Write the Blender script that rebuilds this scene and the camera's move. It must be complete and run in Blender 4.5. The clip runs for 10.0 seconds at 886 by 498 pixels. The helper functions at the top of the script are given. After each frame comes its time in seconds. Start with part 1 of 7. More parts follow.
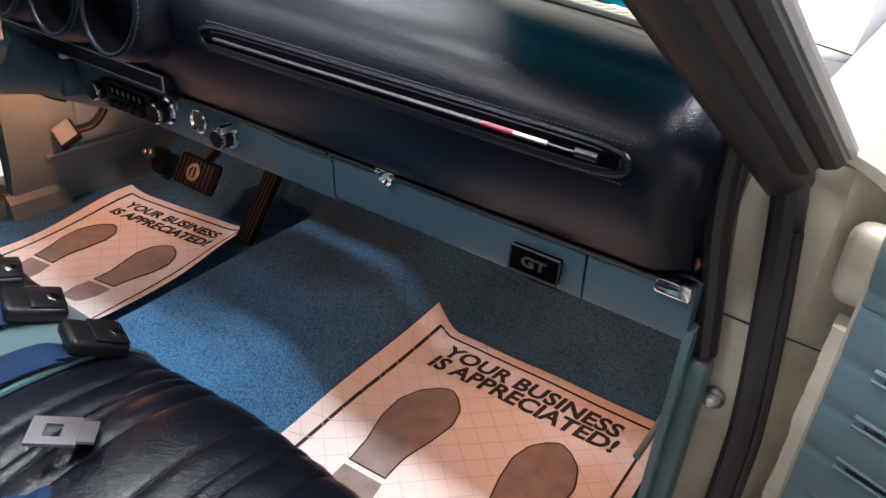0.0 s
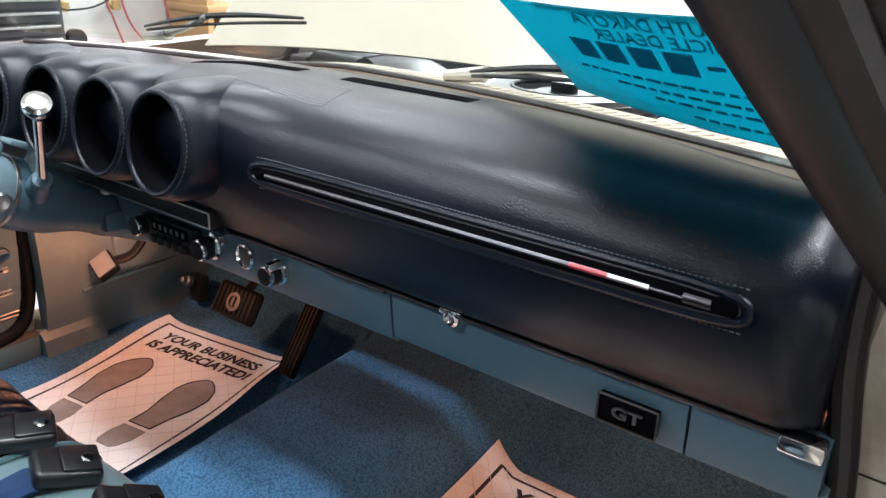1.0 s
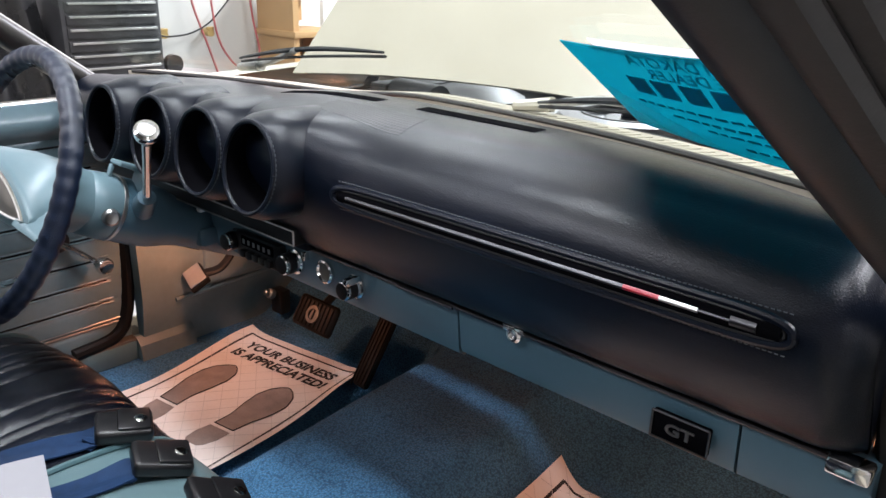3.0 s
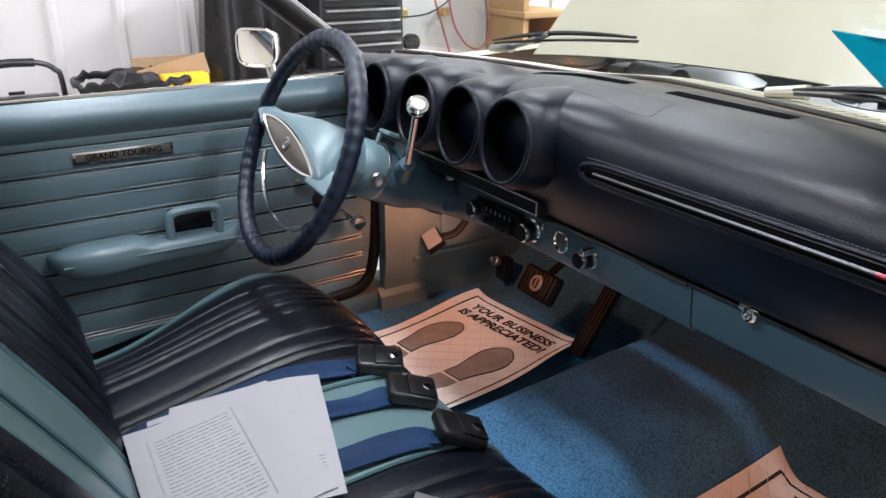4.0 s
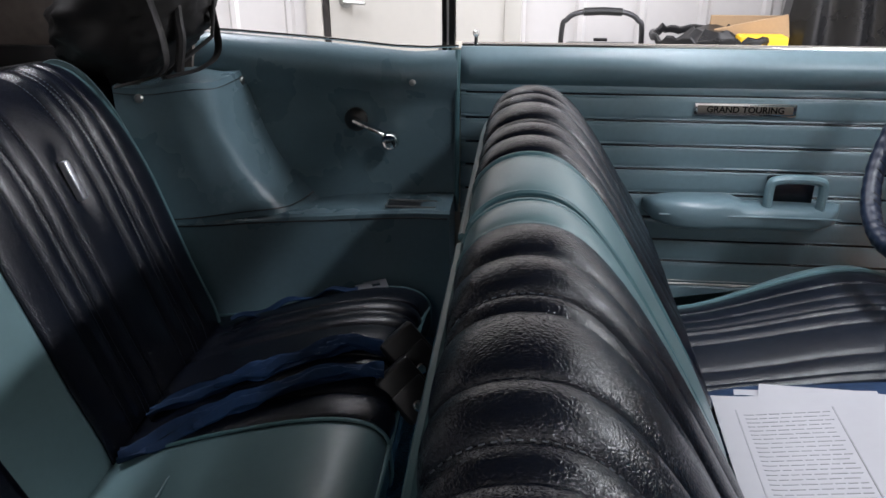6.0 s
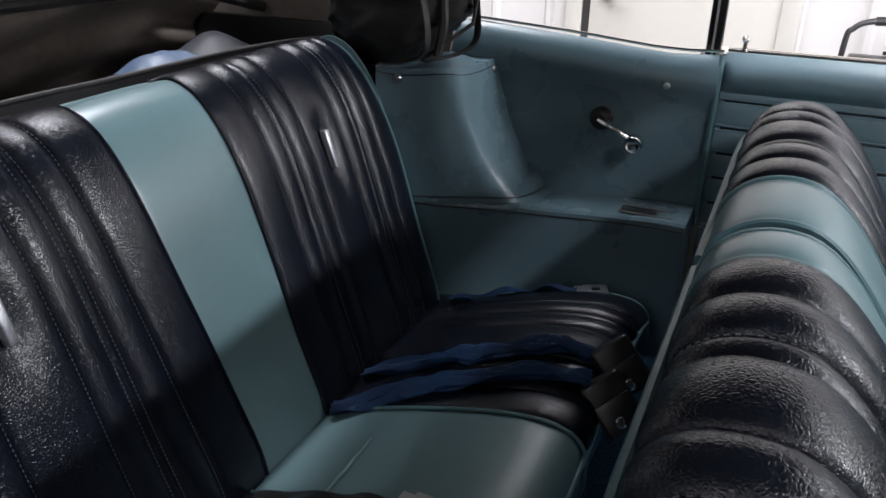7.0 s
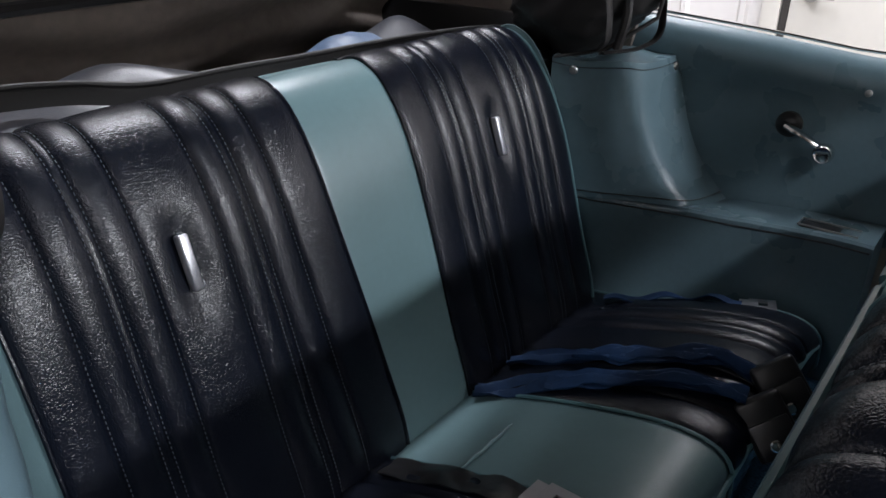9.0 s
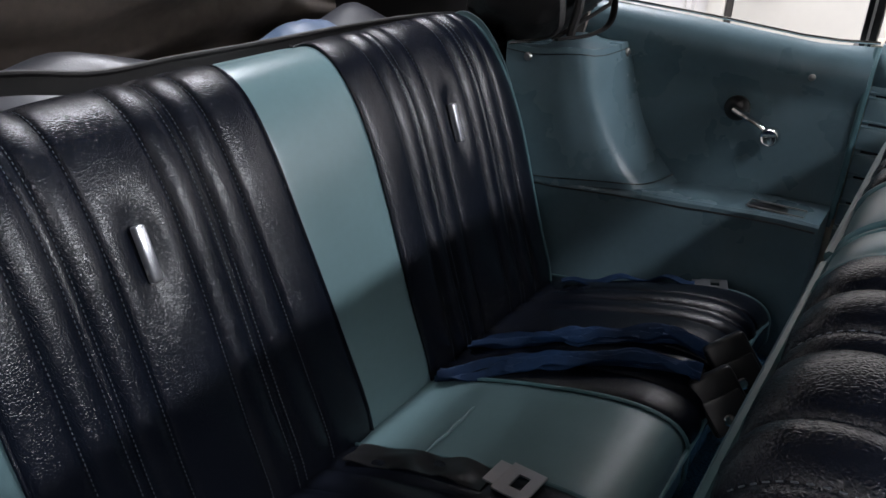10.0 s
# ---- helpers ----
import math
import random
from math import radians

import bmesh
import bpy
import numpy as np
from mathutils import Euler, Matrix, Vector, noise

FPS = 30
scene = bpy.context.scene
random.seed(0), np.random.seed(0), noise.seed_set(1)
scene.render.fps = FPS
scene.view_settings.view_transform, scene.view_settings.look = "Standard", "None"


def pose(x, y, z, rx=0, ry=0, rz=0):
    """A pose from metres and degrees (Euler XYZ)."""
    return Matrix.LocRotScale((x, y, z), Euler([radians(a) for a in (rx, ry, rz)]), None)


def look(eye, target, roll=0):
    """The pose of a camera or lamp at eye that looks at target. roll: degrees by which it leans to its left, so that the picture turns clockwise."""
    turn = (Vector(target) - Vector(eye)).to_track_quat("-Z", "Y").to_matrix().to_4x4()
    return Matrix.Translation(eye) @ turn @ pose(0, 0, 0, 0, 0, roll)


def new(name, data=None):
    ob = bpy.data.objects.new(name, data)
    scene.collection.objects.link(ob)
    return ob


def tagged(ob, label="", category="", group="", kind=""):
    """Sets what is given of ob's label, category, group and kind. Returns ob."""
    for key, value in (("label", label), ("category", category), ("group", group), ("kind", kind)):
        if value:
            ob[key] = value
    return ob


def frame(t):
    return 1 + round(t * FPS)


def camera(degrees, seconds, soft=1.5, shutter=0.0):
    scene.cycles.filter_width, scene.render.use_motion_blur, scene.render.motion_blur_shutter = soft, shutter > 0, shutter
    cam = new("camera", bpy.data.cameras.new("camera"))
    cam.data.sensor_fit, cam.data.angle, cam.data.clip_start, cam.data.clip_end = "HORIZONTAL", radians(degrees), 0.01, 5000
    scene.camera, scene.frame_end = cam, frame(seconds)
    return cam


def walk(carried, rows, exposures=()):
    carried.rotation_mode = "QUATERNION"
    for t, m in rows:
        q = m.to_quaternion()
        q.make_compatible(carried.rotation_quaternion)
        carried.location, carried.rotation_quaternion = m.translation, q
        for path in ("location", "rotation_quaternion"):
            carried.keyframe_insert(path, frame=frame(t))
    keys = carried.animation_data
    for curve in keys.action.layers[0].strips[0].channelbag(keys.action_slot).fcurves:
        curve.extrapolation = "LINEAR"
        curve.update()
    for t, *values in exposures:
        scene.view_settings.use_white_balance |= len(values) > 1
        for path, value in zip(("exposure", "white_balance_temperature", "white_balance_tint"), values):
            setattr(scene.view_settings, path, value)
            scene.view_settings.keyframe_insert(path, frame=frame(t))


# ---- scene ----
cam = camera(60.7, 10.0, soft=1.5)
PATH = [
    (0, (0.842, -0.592, 1.097), (-0.115, 0.871, 0.125), 5.2),
    (0.5, (0.764, -0.545, 1.099), (-0.269, 0.944, 0.253), 3.6),
    (1, (0.747, -0.546, 1.099), (-0.343, 0.961, 0.364), 2.4),
    (1.5, (0.743, -0.56, 1.104), (-0.378, 0.947, 0.416), 1.9),
    (2, (0.742, -0.566, 1.105), (-0.397, 0.934, 0.433), 1.9),
    (2.2, (0.747, -0.568, 1.107), (-0.4, 0.926, 0.435), 1.9),
    (3.3, (0.799, -0.597, 1.128), (-0.54, 0.706, 0.414), 1.1),
    (3.5, (0.804, -0.612, 1.132), (-0.604, 0.607, 0.403), 0.8),
    (4, (0.819, -0.681, 1.138), (-0.756, 0.297, 0.388), 0.2),
    (4.5, (0.807, -0.751, 1.137), (-0.898, -0.043, 0.367), -0.1),
    (5, (0.79, -0.804, 1.133), (-0.994, -0.383, 0.332), -0.4),
    (5.5, (0.766, -0.849, 1.121), (-1.051, -0.699, 0.298), -0.3),
    (6, (0.73, -0.863, 1.115), (-1.077, -1.061, 0.282), -0.3),
    (6.2, (0.709, -0.883, 1.122), (-1.074, -1.197, 0.272), 0.2),
    (7.3, (0.723, -0.869, 1.118), (-0.865, -1.736, 0.265), 0.8),
    (7.5, (0.729, -0.87, 1.121), (-0.829, -1.786, 0.264), 1.0),
    (8, (0.731, -0.867, 1.116), (-0.768, -1.873, 0.256), 1.0),
    (8.5, (0.725, -0.868, 1.113), (-0.728, -1.934, 0.246), 0.8),
    (9, (0.723, -0.866, 1.112), (-0.698, -1.971, 0.239), 0.7),
    (9.5, (0.727, -0.868, 1.112), (-0.686, -1.98, 0.237), 0.8),
    (10, (0.732, -0.865, 1.113), (-0.745, -1.869, 0.214), 1.2),
]
walk(cam, [(t, look(eye, target, roll)) for t, eye, target, roll in PATH],
     exposures=[(0.0, 0.1), (0.5, 0.4), (1.0, 0.25), (2.0, 0.05), (3.3, 0.0), (4.2, -0.15), (6.0, 0.0), (7.3, 0.15), (10.0, 0.12)])

# ---- light ----
world = bpy.data.worlds.new("shop_air")
world.use_nodes = True
world.node_tree.nodes["Background"].inputs[0].default_value = (0.9, 0.95, 1.0, 1)
world.node_tree.nodes["Background"].inputs[1].default_value = 0.02
scene.world = world
scene.view_settings.exposure = 0.0


def lamp(name, kind, place, power, colour, size=0.1, size_y=0.1, target=None):
    data = bpy.data.lights.new(name, kind)
    data.energy, data.color = power, colour
    if kind == "AREA":
        data.shape, data.size, data.size_y = "RECTANGLE", size, size_y
    else:
        data.shadow_soft_size = size
    ob = new(name, data)
    ob.matrix_world = look(place, target) if target else Matrix.Translation(place)
    return ob


SHOP_WHITE = (0.98, 1.0, 1.10)
# Unseen lamps: some placed by shadows and glints, others added to brighten.
CEILING_LIGHTS = [(0.0, -0.28, 92, 2.4), (-1.0, 4.4, 600, 2.6), (-2.2, 1.8, 36, 1.3), (-2.2, -1.6, 36, 1.3), (4.0, -1.6, 14, 1.3), (1.9, 1.2, 70, 1.3), (-0.9, -2.4, 85, 1.8)]
for lx, ly, lw, ll in CEILING_LIGHTS:
    lamp("tube_light", "AREA", (lx, ly, 3.28), lw, SHOP_WHITE, ll, 0.22 if lw < 300 else 0.60, (lx, ly + 0.001, 0))
WARM = (1.0, 0.375, 0.19)
lamp("courtesy_glow", "POINT", (-0.52, 0.14, 0.615), 2.1, WARM, 0.012)
lamp("courtesy_glow", "POINT", (0.50, 0.20, 0.635), 2.3, WARM, 0.012)


# ---- materials ----
def material(name, colour, rough=0.5, metal=0.0, vary=0.12, vary_scale=6.0, bump=0.0, bump_scale=400.0, rough_vary=0.1,
             coat=0.0, pattern="NOISE", bump_depth=0.001, spec=0.5, sheen=0.0, second=None, second_amount=0.0, second_scale=3.0):
    """A procedural surface: base colour with two scales of variation, roughness variation and fine relief."""
    m = bpy.data.materials.new(name)
    m.use_nodes = True
    nt = m.node_tree
    b = nt.nodes["Principled BSDF"]
    b.inputs["Metallic"].default_value = metal
    b.inputs["Coat Weight"].default_value, b.inputs["Coat Roughness"].default_value = coat, 0.16
    b.inputs["Specular IOR Level"].default_value = spec
    b.inputs["Sheen Weight"].default_value = sheen
    tex = nt.nodes.new("ShaderNodeTexCoord")
    big = nt.nodes.new("ShaderNodeTexNoise")
    big.inputs["Scale"].default_value, big.inputs["Detail"].default_value = vary_scale, 4
    fine = nt.nodes.new("ShaderNodeTexNoise")
    fine.inputs["Scale"].default_value, fine.inputs["Detail"].default_value = vary_scale * 14, 3
    add = nt.nodes.new("ShaderNodeMath")
    add.operation = "MULTIPLY_ADD"
    add.inputs[1].default_value = 0.4
    nt.links.new(tex.outputs["Object"], big.inputs["Vector"])
    nt.links.new(tex.outputs["Object"], fine.inputs["Vector"])
    nt.links.new(fine.outputs["Fac"], add.inputs[0])
    nt.links.new(big.outputs["Fac"], add.inputs[2])
    ramp = nt.nodes.new("ShaderNodeMapRange")
    ramp.inputs["From Min"].default_value, ramp.inputs["From Max"].default_value = 0.45, 0.95
    ramp.inputs["To Min"].default_value, ramp.inputs["To Max"].default_value = 1 - vary, 1 + vary
    nt.links.new(add.outputs[0], ramp.inputs["Value"])
    hue = nt.nodes.new("ShaderNodeHueSaturation")
    hue.inputs["Color"].default_value = (*colour, 1)
    nt.links.new(ramp.outputs[0], hue.inputs["Value"])
    colour_out = hue.outputs[0]
    if second:
        mask = nt.nodes.new("ShaderNodeTexNoise")
        mask.inputs["Scale"].default_value, mask.inputs["Detail"].default_value = second_scale, 6
        nt.links.new(tex.outputs["Object"], mask.inputs["Vector"])
        lim = nt.nodes.new("ShaderNodeMapRange")
        lim.inputs["From Min"].default_value, lim.inputs["From Max"].default_value = 0.5, 0.72
        lim.inputs["To Max"].default_value = second_amount
        nt.links.new(mask.outputs["Fac"], lim.inputs["Value"])
        mix = nt.nodes.new("ShaderNodeMix")
        mix.data_type = "RGBA"
        mix.inputs["B"].default_value = (*second, 1)
        nt.links.new(lim.outputs[0], mix.inputs["Factor"])
        nt.links.new(colour_out, mix.inputs["A"])
        colour_out = mix.outputs["Result"]
    nt.links.new(colour_out, b.inputs["Base Color"])
    rr = nt.nodes.new("ShaderNodeMapRange")
    rr.inputs["To Min"].default_value, rr.inputs["To Max"].default_value = max(0.02, rough - rough_vary), min(1, rough + rough_vary)
    nt.links.new(big.outputs["Fac"], rr.inputs["Value"])
    nt.links.new(rr.outputs[0], b.inputs["Roughness"])
    if bump:
        if pattern == "NOISE":
            t = nt.nodes.new("ShaderNodeTexNoise")
            t.inputs["Detail"].default_value = 3
            out = t.outputs["Fac"]
        else:
            t = nt.nodes.new("ShaderNodeTexVoronoi")
            t.feature = "DISTANCE_TO_EDGE" if pattern == "CELLS" else "F1"
            out = t.outputs["Distance"]
        t.inputs["Scale"].default_value = bump_scale
        nt.links.new(tex.outputs["Object"], t.inputs["Vector"])
        bp = nt.nodes.new("ShaderNodeBump")
        bp.inputs["Strength"].default_value, bp.inputs["Distance"].default_value = min(1, bump), bump_depth
        nt.links.new(out, bp.inputs["Height"])
        nt.links.new(bp.outputs[0], b.inputs["Normal"])
        nt.links.new(bp.outputs[0], b.inputs["Coat Normal"])
    return m


def leather(name, colour, rough, cell, depth, vary=0.15, spec=0.5):
    """Grained upholstery vinyl: pebbles parted by fine creases, over a slow change of gloss."""
    m = material(name, colour, rough, vary=vary, rough_vary=0.06, spec=spec)
    nt = m.node_tree
    b = nt.nodes["Principled BSDF"]
    tex = nt.nodes.new("ShaderNodeTexCoord")
    warp = nt.nodes.new("ShaderNodeTexNoise")
    warp.inputs["Scale"].default_value, warp.inputs["Detail"].default_value = 0.45 / cell, 2
    shift = nt.nodes.new("ShaderNodeVectorMath")
    shift.operation = "MULTIPLY_ADD"
    shift.inputs[1].default_value = (cell * 1.6, cell * 1.6, cell * 1.6)
    cells = nt.nodes.new("ShaderNodeTexVoronoi")
    cells.feature = "DISTANCE_TO_EDGE"
    cells.inputs["Scale"].default_value = 1 / cell
    plateau = nt.nodes.new("ShaderNodeMapRange")
    plateau.interpolation_type = "SMOOTHSTEP"
    plateau.inputs["From Max"].default_value = 0.34
    fine = nt.nodes.new("ShaderNodeTexNoise")
    fine.inputs["Scale"].default_value, fine.inputs["Detail"].default_value = 2.2 / cell, 3
    height = nt.nodes.new("ShaderNodeMath")
    height.operation = "MULTIPLY_ADD"
    height.inputs[1].default_value = 0.9
    bp = nt.nodes.new("ShaderNodeBump")
    bp.inputs["Strength"].default_value, bp.inputs["Distance"].default_value = 1.0, depth
    nt.links.new(tex.outputs["Object"], warp.inputs["Vector"])
    nt.links.new(warp.outputs["Color"], shift.inputs[0])
    nt.links.new(tex.outputs["Object"], shift.inputs[2])
    nt.links.new(shift.outputs[0], cells.inputs["Vector"])
    nt.links.new(tex.outputs["Object"], fine.inputs["Vector"])
    nt.links.new(cells.outputs["Distance"], plateau.inputs["Value"])
    nt.links.new(fine.outputs["Fac"], height.inputs[0])
    nt.links.new(plateau.outputs[0], height.inputs[2])
    nt.links.new(height.outputs[0], bp.inputs["Height"])
    nt.links.new(bp.outputs[0], b.inputs["Normal"])
    return m


def loop_pile(name, colour, pitch):
    """Loop carpet: rounded tufts, the shade of their gaps put into the colour, wandering in short rows."""
    m = material(name, colour, 0.95, vary=0.22, vary_scale=11, spec=0.08, sheen=0.12)
    nt = m.node_tree
    b = nt.nodes["Principled BSDF"]
    tex = nt.nodes.new("ShaderNodeTexCoord")
    tufts = nt.nodes.new("ShaderNodeTexVoronoi")
    tufts.inputs["Scale"].default_value = 1 / pitch
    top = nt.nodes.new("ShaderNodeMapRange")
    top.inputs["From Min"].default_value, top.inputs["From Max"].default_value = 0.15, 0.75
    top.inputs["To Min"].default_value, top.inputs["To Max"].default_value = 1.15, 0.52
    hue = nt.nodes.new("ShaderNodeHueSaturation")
    bp = nt.nodes.new("ShaderNodeBump")
    bp.inputs["Strength"].default_value, bp.inputs["Distance"].default_value = 1.0, 0.0022
    nt.links.new(tex.outputs["Object"], tufts.inputs["Vector"])
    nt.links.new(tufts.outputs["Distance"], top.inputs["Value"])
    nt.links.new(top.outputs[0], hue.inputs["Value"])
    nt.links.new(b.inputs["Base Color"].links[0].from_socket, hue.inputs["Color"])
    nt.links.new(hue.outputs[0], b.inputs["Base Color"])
    nt.links.new(top.outputs[0], bp.inputs["Height"])
    nt.links.new(bp.outputs[0], b.inputs["Normal"])
    return m


def seam_glass(name):
    m = bpy.data.materials.new(name)
    m.use_nodes = True
    nt = m.node_tree
    nt.nodes.remove(nt.nodes["Principled BSDF"])
    clear = nt.nodes.new("ShaderNodeBsdfTransparent")
    clear.inputs[0].default_value = (0.93, 0.97, 0.95, 1)
    gloss = nt.nodes.new("ShaderNodeBsdfGlossy")
    gloss.inputs["Roughness"].default_value = 0.02
    lay = nt.nodes.new("ShaderNodeLayerWeight")
    lay.inputs[0].default_value = 0.5
    power = nt.nodes.new("ShaderNodeMath")
    power.operation = "POWER"
    power.inputs[1].default_value = 5.0
    fres = nt.nodes.new("ShaderNodeMath")
    fres.operation = "MULTIPLY_ADD"
    fres.inputs[1].default_value, fres.inputs[2].default_value = 0.6, 0.02
    nt.links.new(lay.outputs["Facing"], power.inputs[0])
    nt.links.new(power.outputs[0], fres.inputs[0])
    mix = nt.nodes.new("ShaderNodeMixShader")
    nt.links.new(fres.outputs[0], mix.inputs[0])
    nt.links.new(clear.outputs[0], mix.inputs[1])
    nt.links.new(gloss.outputs[0], mix.inputs[2])
    nt.links.new(mix.outputs[0], nt.nodes["Material Output"].inputs[0])
    return m


def glowing(name, colour, strength):
    m = bpy.data.materials.new(name)
    m.use_nodes = True
    b = m.node_tree.nodes["Principled BSDF"]
    b.inputs["Base Color"].default_value = (*colour, 1)
    b.inputs["Emission Color"].default_value = (*colour, 1)
    b.inputs["Emission Strength"].default_value = strength
    return m


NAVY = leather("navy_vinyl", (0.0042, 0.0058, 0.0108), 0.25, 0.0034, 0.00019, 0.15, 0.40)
# Same vinyl as the quarter trim, lightened: light on the doors put into colour.
TEAL_DOOR_LIT = leather("lit_teal_door_vinyl", (0.128, 0.196, 0.226), 0.30, 0.0030, 0.00007, 0.12)
NAVY_PAD = leather("navy_dash_vinyl", (0.0034, 0.0060, 0.0130), 0.30, 0.0026, 0.00009, 0.2, 0.32)
TEAL = leather("teal_vinyl", (0.118, 0.192, 0.206), 0.32, 0.0030, 0.00006, 0.08)
TEAL_DOOR = leather("teal_door_vinyl", (0.100, 0.158, 0.184), 0.28, 0.0030, 0.00007, 0.12)
PIPING = material("teal_piping", (0.072, 0.145, 0.162), 0.4, vary=0.1)
PAINT = material("teal_dash_paint", (0.068, 0.136, 0.180), 0.36, bump=0.08, bump_scale=900, vary=0.05, coat=0.15)
COLUMN = material("light_teal_plastic", (0.150, 0.240, 0.272), 0.34, bump=0.05, bump_scale=500, vary=0.06)
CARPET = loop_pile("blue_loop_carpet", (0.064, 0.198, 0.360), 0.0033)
IVORY = material("ivory_car_paint", (0.50, 0.452, 0.362), 0.25, vary=0.04, coat=0.3, rough_vary=0.05)
JAMB = material("worn_ivory_paint", (0.64, 0.585, 0.47), 0.42, vary=0.12, vary_scale=11, bump=0.15, bump_scale=90,
                second=(0.20, 0.13, 0.07), second_amount=0.35, second_scale=14)
CHROME = material("chrome", (0.78, 0.78, 0.77), 0.12, metal=1.0, vary=0.05, rough_vary=0.05)
DULL = material("brushed_metal", (0.42, 0.42, 0.41), 0.35, metal=1.0, vary=0.1)
KICK = material("greyed_kick_panel", (0.165, 0.225, 0.245), 0.38, vary=0.14, vary_scale=5, bump=0.1, bump_scale=300)
SPEAR = material("dark_trim_metal", (0.085, 0.085, 0.09), 0.34, metal=1.0, vary=0.12)
PEDAL = material("pedal_rubber", (0.005, 0.0048, 0.0048), 0.6, spec=0.2, vary=0.25, bump=0.2, bump_scale=200)
TONGUE = material("plated_steel", (0.50, 0.51, 0.54), 0.32, metal=0.85, vary=0.1)
BLACK = material("black_plastic", (0.010, 0.010, 0.011), 0.32, vary=0.15, bump=0.1, bump_scale=500)
# Black of gauge faces and badges; also paints the shade inside slots and recess.
PIT = material("black_face_and_slot_shade", (0.003, 0.003, 0.004), 0.9, vary=0.2, spec=0.02)
RUBBER = material("black_rubber", (0.028, 0.025, 0.024), 0.5, vary=0.25, bump=0.3, bump_scale=200, second=(0.035, 0.032, 0.03), second_amount=0.4, second_scale=20)
TOPCLOTH = material("black_top_cloth", (0.175, 0.148, 0.130), 0.85, vary=0.3, bump=0.5, bump_scale=800, vary_scale=4)
# Navy flap's blue sheen, painted as a lighter blue base colour.
FLAP_SHEEN = material("blue_lit_vinyl", (0.075, 0.115, 0.19), 0.45, vary=0.2, bump=0.2, bump_scale=300)
STACK = material("black_stack_cloth", (0.009, 0.008, 0.008), 0.62, vary=0.3, bump=0.4, bump_scale=700, vary_scale=9)
BOOT = material("navy_boot_vinyl", (0.036, 0.038, 0.046), 0.36, vary=0.35, bump=0.4, bump_scale=400)
MATPAPER = material("floor_mat_paper", (0.74, 0.70, 0.66), 0.85, vary=0.06, bump=0.25, bump_scale=120, vary_scale=9, second=(0.45, 0.34, 0.26), second_amount=0.25, second_scale=9)
PRINT = material("print_black", (0.02, 0.018, 0.018), 0.8, vary=0.2)
TREAD = material("print_brown_tread", (0.24, 0.20, 0.18), 0.85, vary=0.25, vary_scale=30, bump=0.3, bump_scale=160, pattern="CELLS")
SHEET = material("white_paper", (0.34, 0.34, 0.36), 0.8, vary=0.03, bump=0.06, bump_scale=60)
PALEINK = material("pale_ink", (0.33, 0.33, 0.35), 0.8, vary=0.1)
INK = material("grey_ink", (0.27, 0.27, 0.28), 0.8, vary=0.2)
SIGN = material("turquoise_card", (0.01, 0.30, 0.40), 0.7, vary=0.10, vary_scale=14)


def let_light_through(m, colour, share):
    """Thin card: part of the light that falls on one side comes out of the other."""
    nt = m.node_tree
    t = nt.nodes.new("ShaderNodeBsdfTranslucent")
    t.inputs[0].default_value = (*colour, 1)
    mix = nt.nodes.new("ShaderNodeMixShader")
    mix.inputs[0].default_value = share
    nt.links.new(nt.nodes["Principled BSDF"].outputs[0], mix.inputs[1])
    nt.links.new(t.outputs[0], mix.inputs[2])
    nt.links.new(mix.outputs[0], nt.nodes["Material Output"].inputs[0])


let_light_through(SIGN, (0.025, 0.48, 0.57), 0.65)
BACKSHEET = material("thin_white_sheet", (0.70, 0.70, 0.72), 0.8, vary=0.03)
let_light_through(BACKSHEET, (0.9, 0.9, 0.9), 0.7)
SIGNINK = material("dark_turquoise_ink", (0.007, 0.20, 0.265), 0.7, vary=0.1)
let_light_through(SIGNINK, (0.012, 0.43, 0.54), 0.7)
GARNISH = material("brown_black_vinyl", (0.022, 0.020, 0.020), 0.40, vary=0.2, bump=0.15, bump_scale=700)
BELT = material("blue_webbing", (0.008, 0.028, 0.076), 0.70, vary=0.45, bump=0.6, bump_scale=500, spec=0.25)
WRAP = material("navy_wheel_wrap", (0.007, 0.014, 0.033), 0.38, vary=0.25, bump=0.5, bump_scale=350, pattern="CELLS")
GREYINSERT = material("grey_horn_insert", (0.16, 0.145, 0.125), 0.4, metal=0.4, vary=0.08, bump=0.1, bump_scale=600)
RED = material("red_enamel", (0.45, 0.02, 0.04), 0.3, vary=0.1)
WHITEBAND = material("white_enamel", (0.75, 0.74, 0.70), 0.3, vary=0.05)
WALLMETAL = material("white_wall_metal", (0.66, 0.635, 0.622), 0.5, vary=0.04, vary_scale=2, second=(0.55, 0.53, 0.50), second_amount=0.3, second_scale=2)
DOORPAINT = material("shop_door_paint", (0.60, 0.575, 0.53), 0.45, vary=0.03, vary_scale=2)
CONCRETE = material("shop_concrete", (0.30, 0.29, 0.27), 0.6, vary=0.15, vary_scale=2, bump=0.2, bump_scale=60)
WOOD = material("pine_wood", (0.46, 0.27, 0.12), 0.6, vary=0.25, vary_scale=5, bump=0.2, bump_scale=80)
ENGINE = material("engine_black", (0.02, 0.02, 0.022), 0.45, vary=0.4, vary_scale=12, bump=0.3, bump_scale=60)
BAG = material("black_bin_bag", (0.012, 0.012, 0.013), 0.28, vary=0.2, bump=0.6, bump_scale=24)
BLUEHOSE = material("red_air_hose", (0.42, 0.10, 0.10), 0.45, vary=0.1)
YELLOW = material("yellow_plastic", (0.85, 0.52, 0.02), 0.45, vary=0.06)
CARD = material("brown_cardboard", (0.42, 0.28, 0.16), 0.8, vary=0.1)
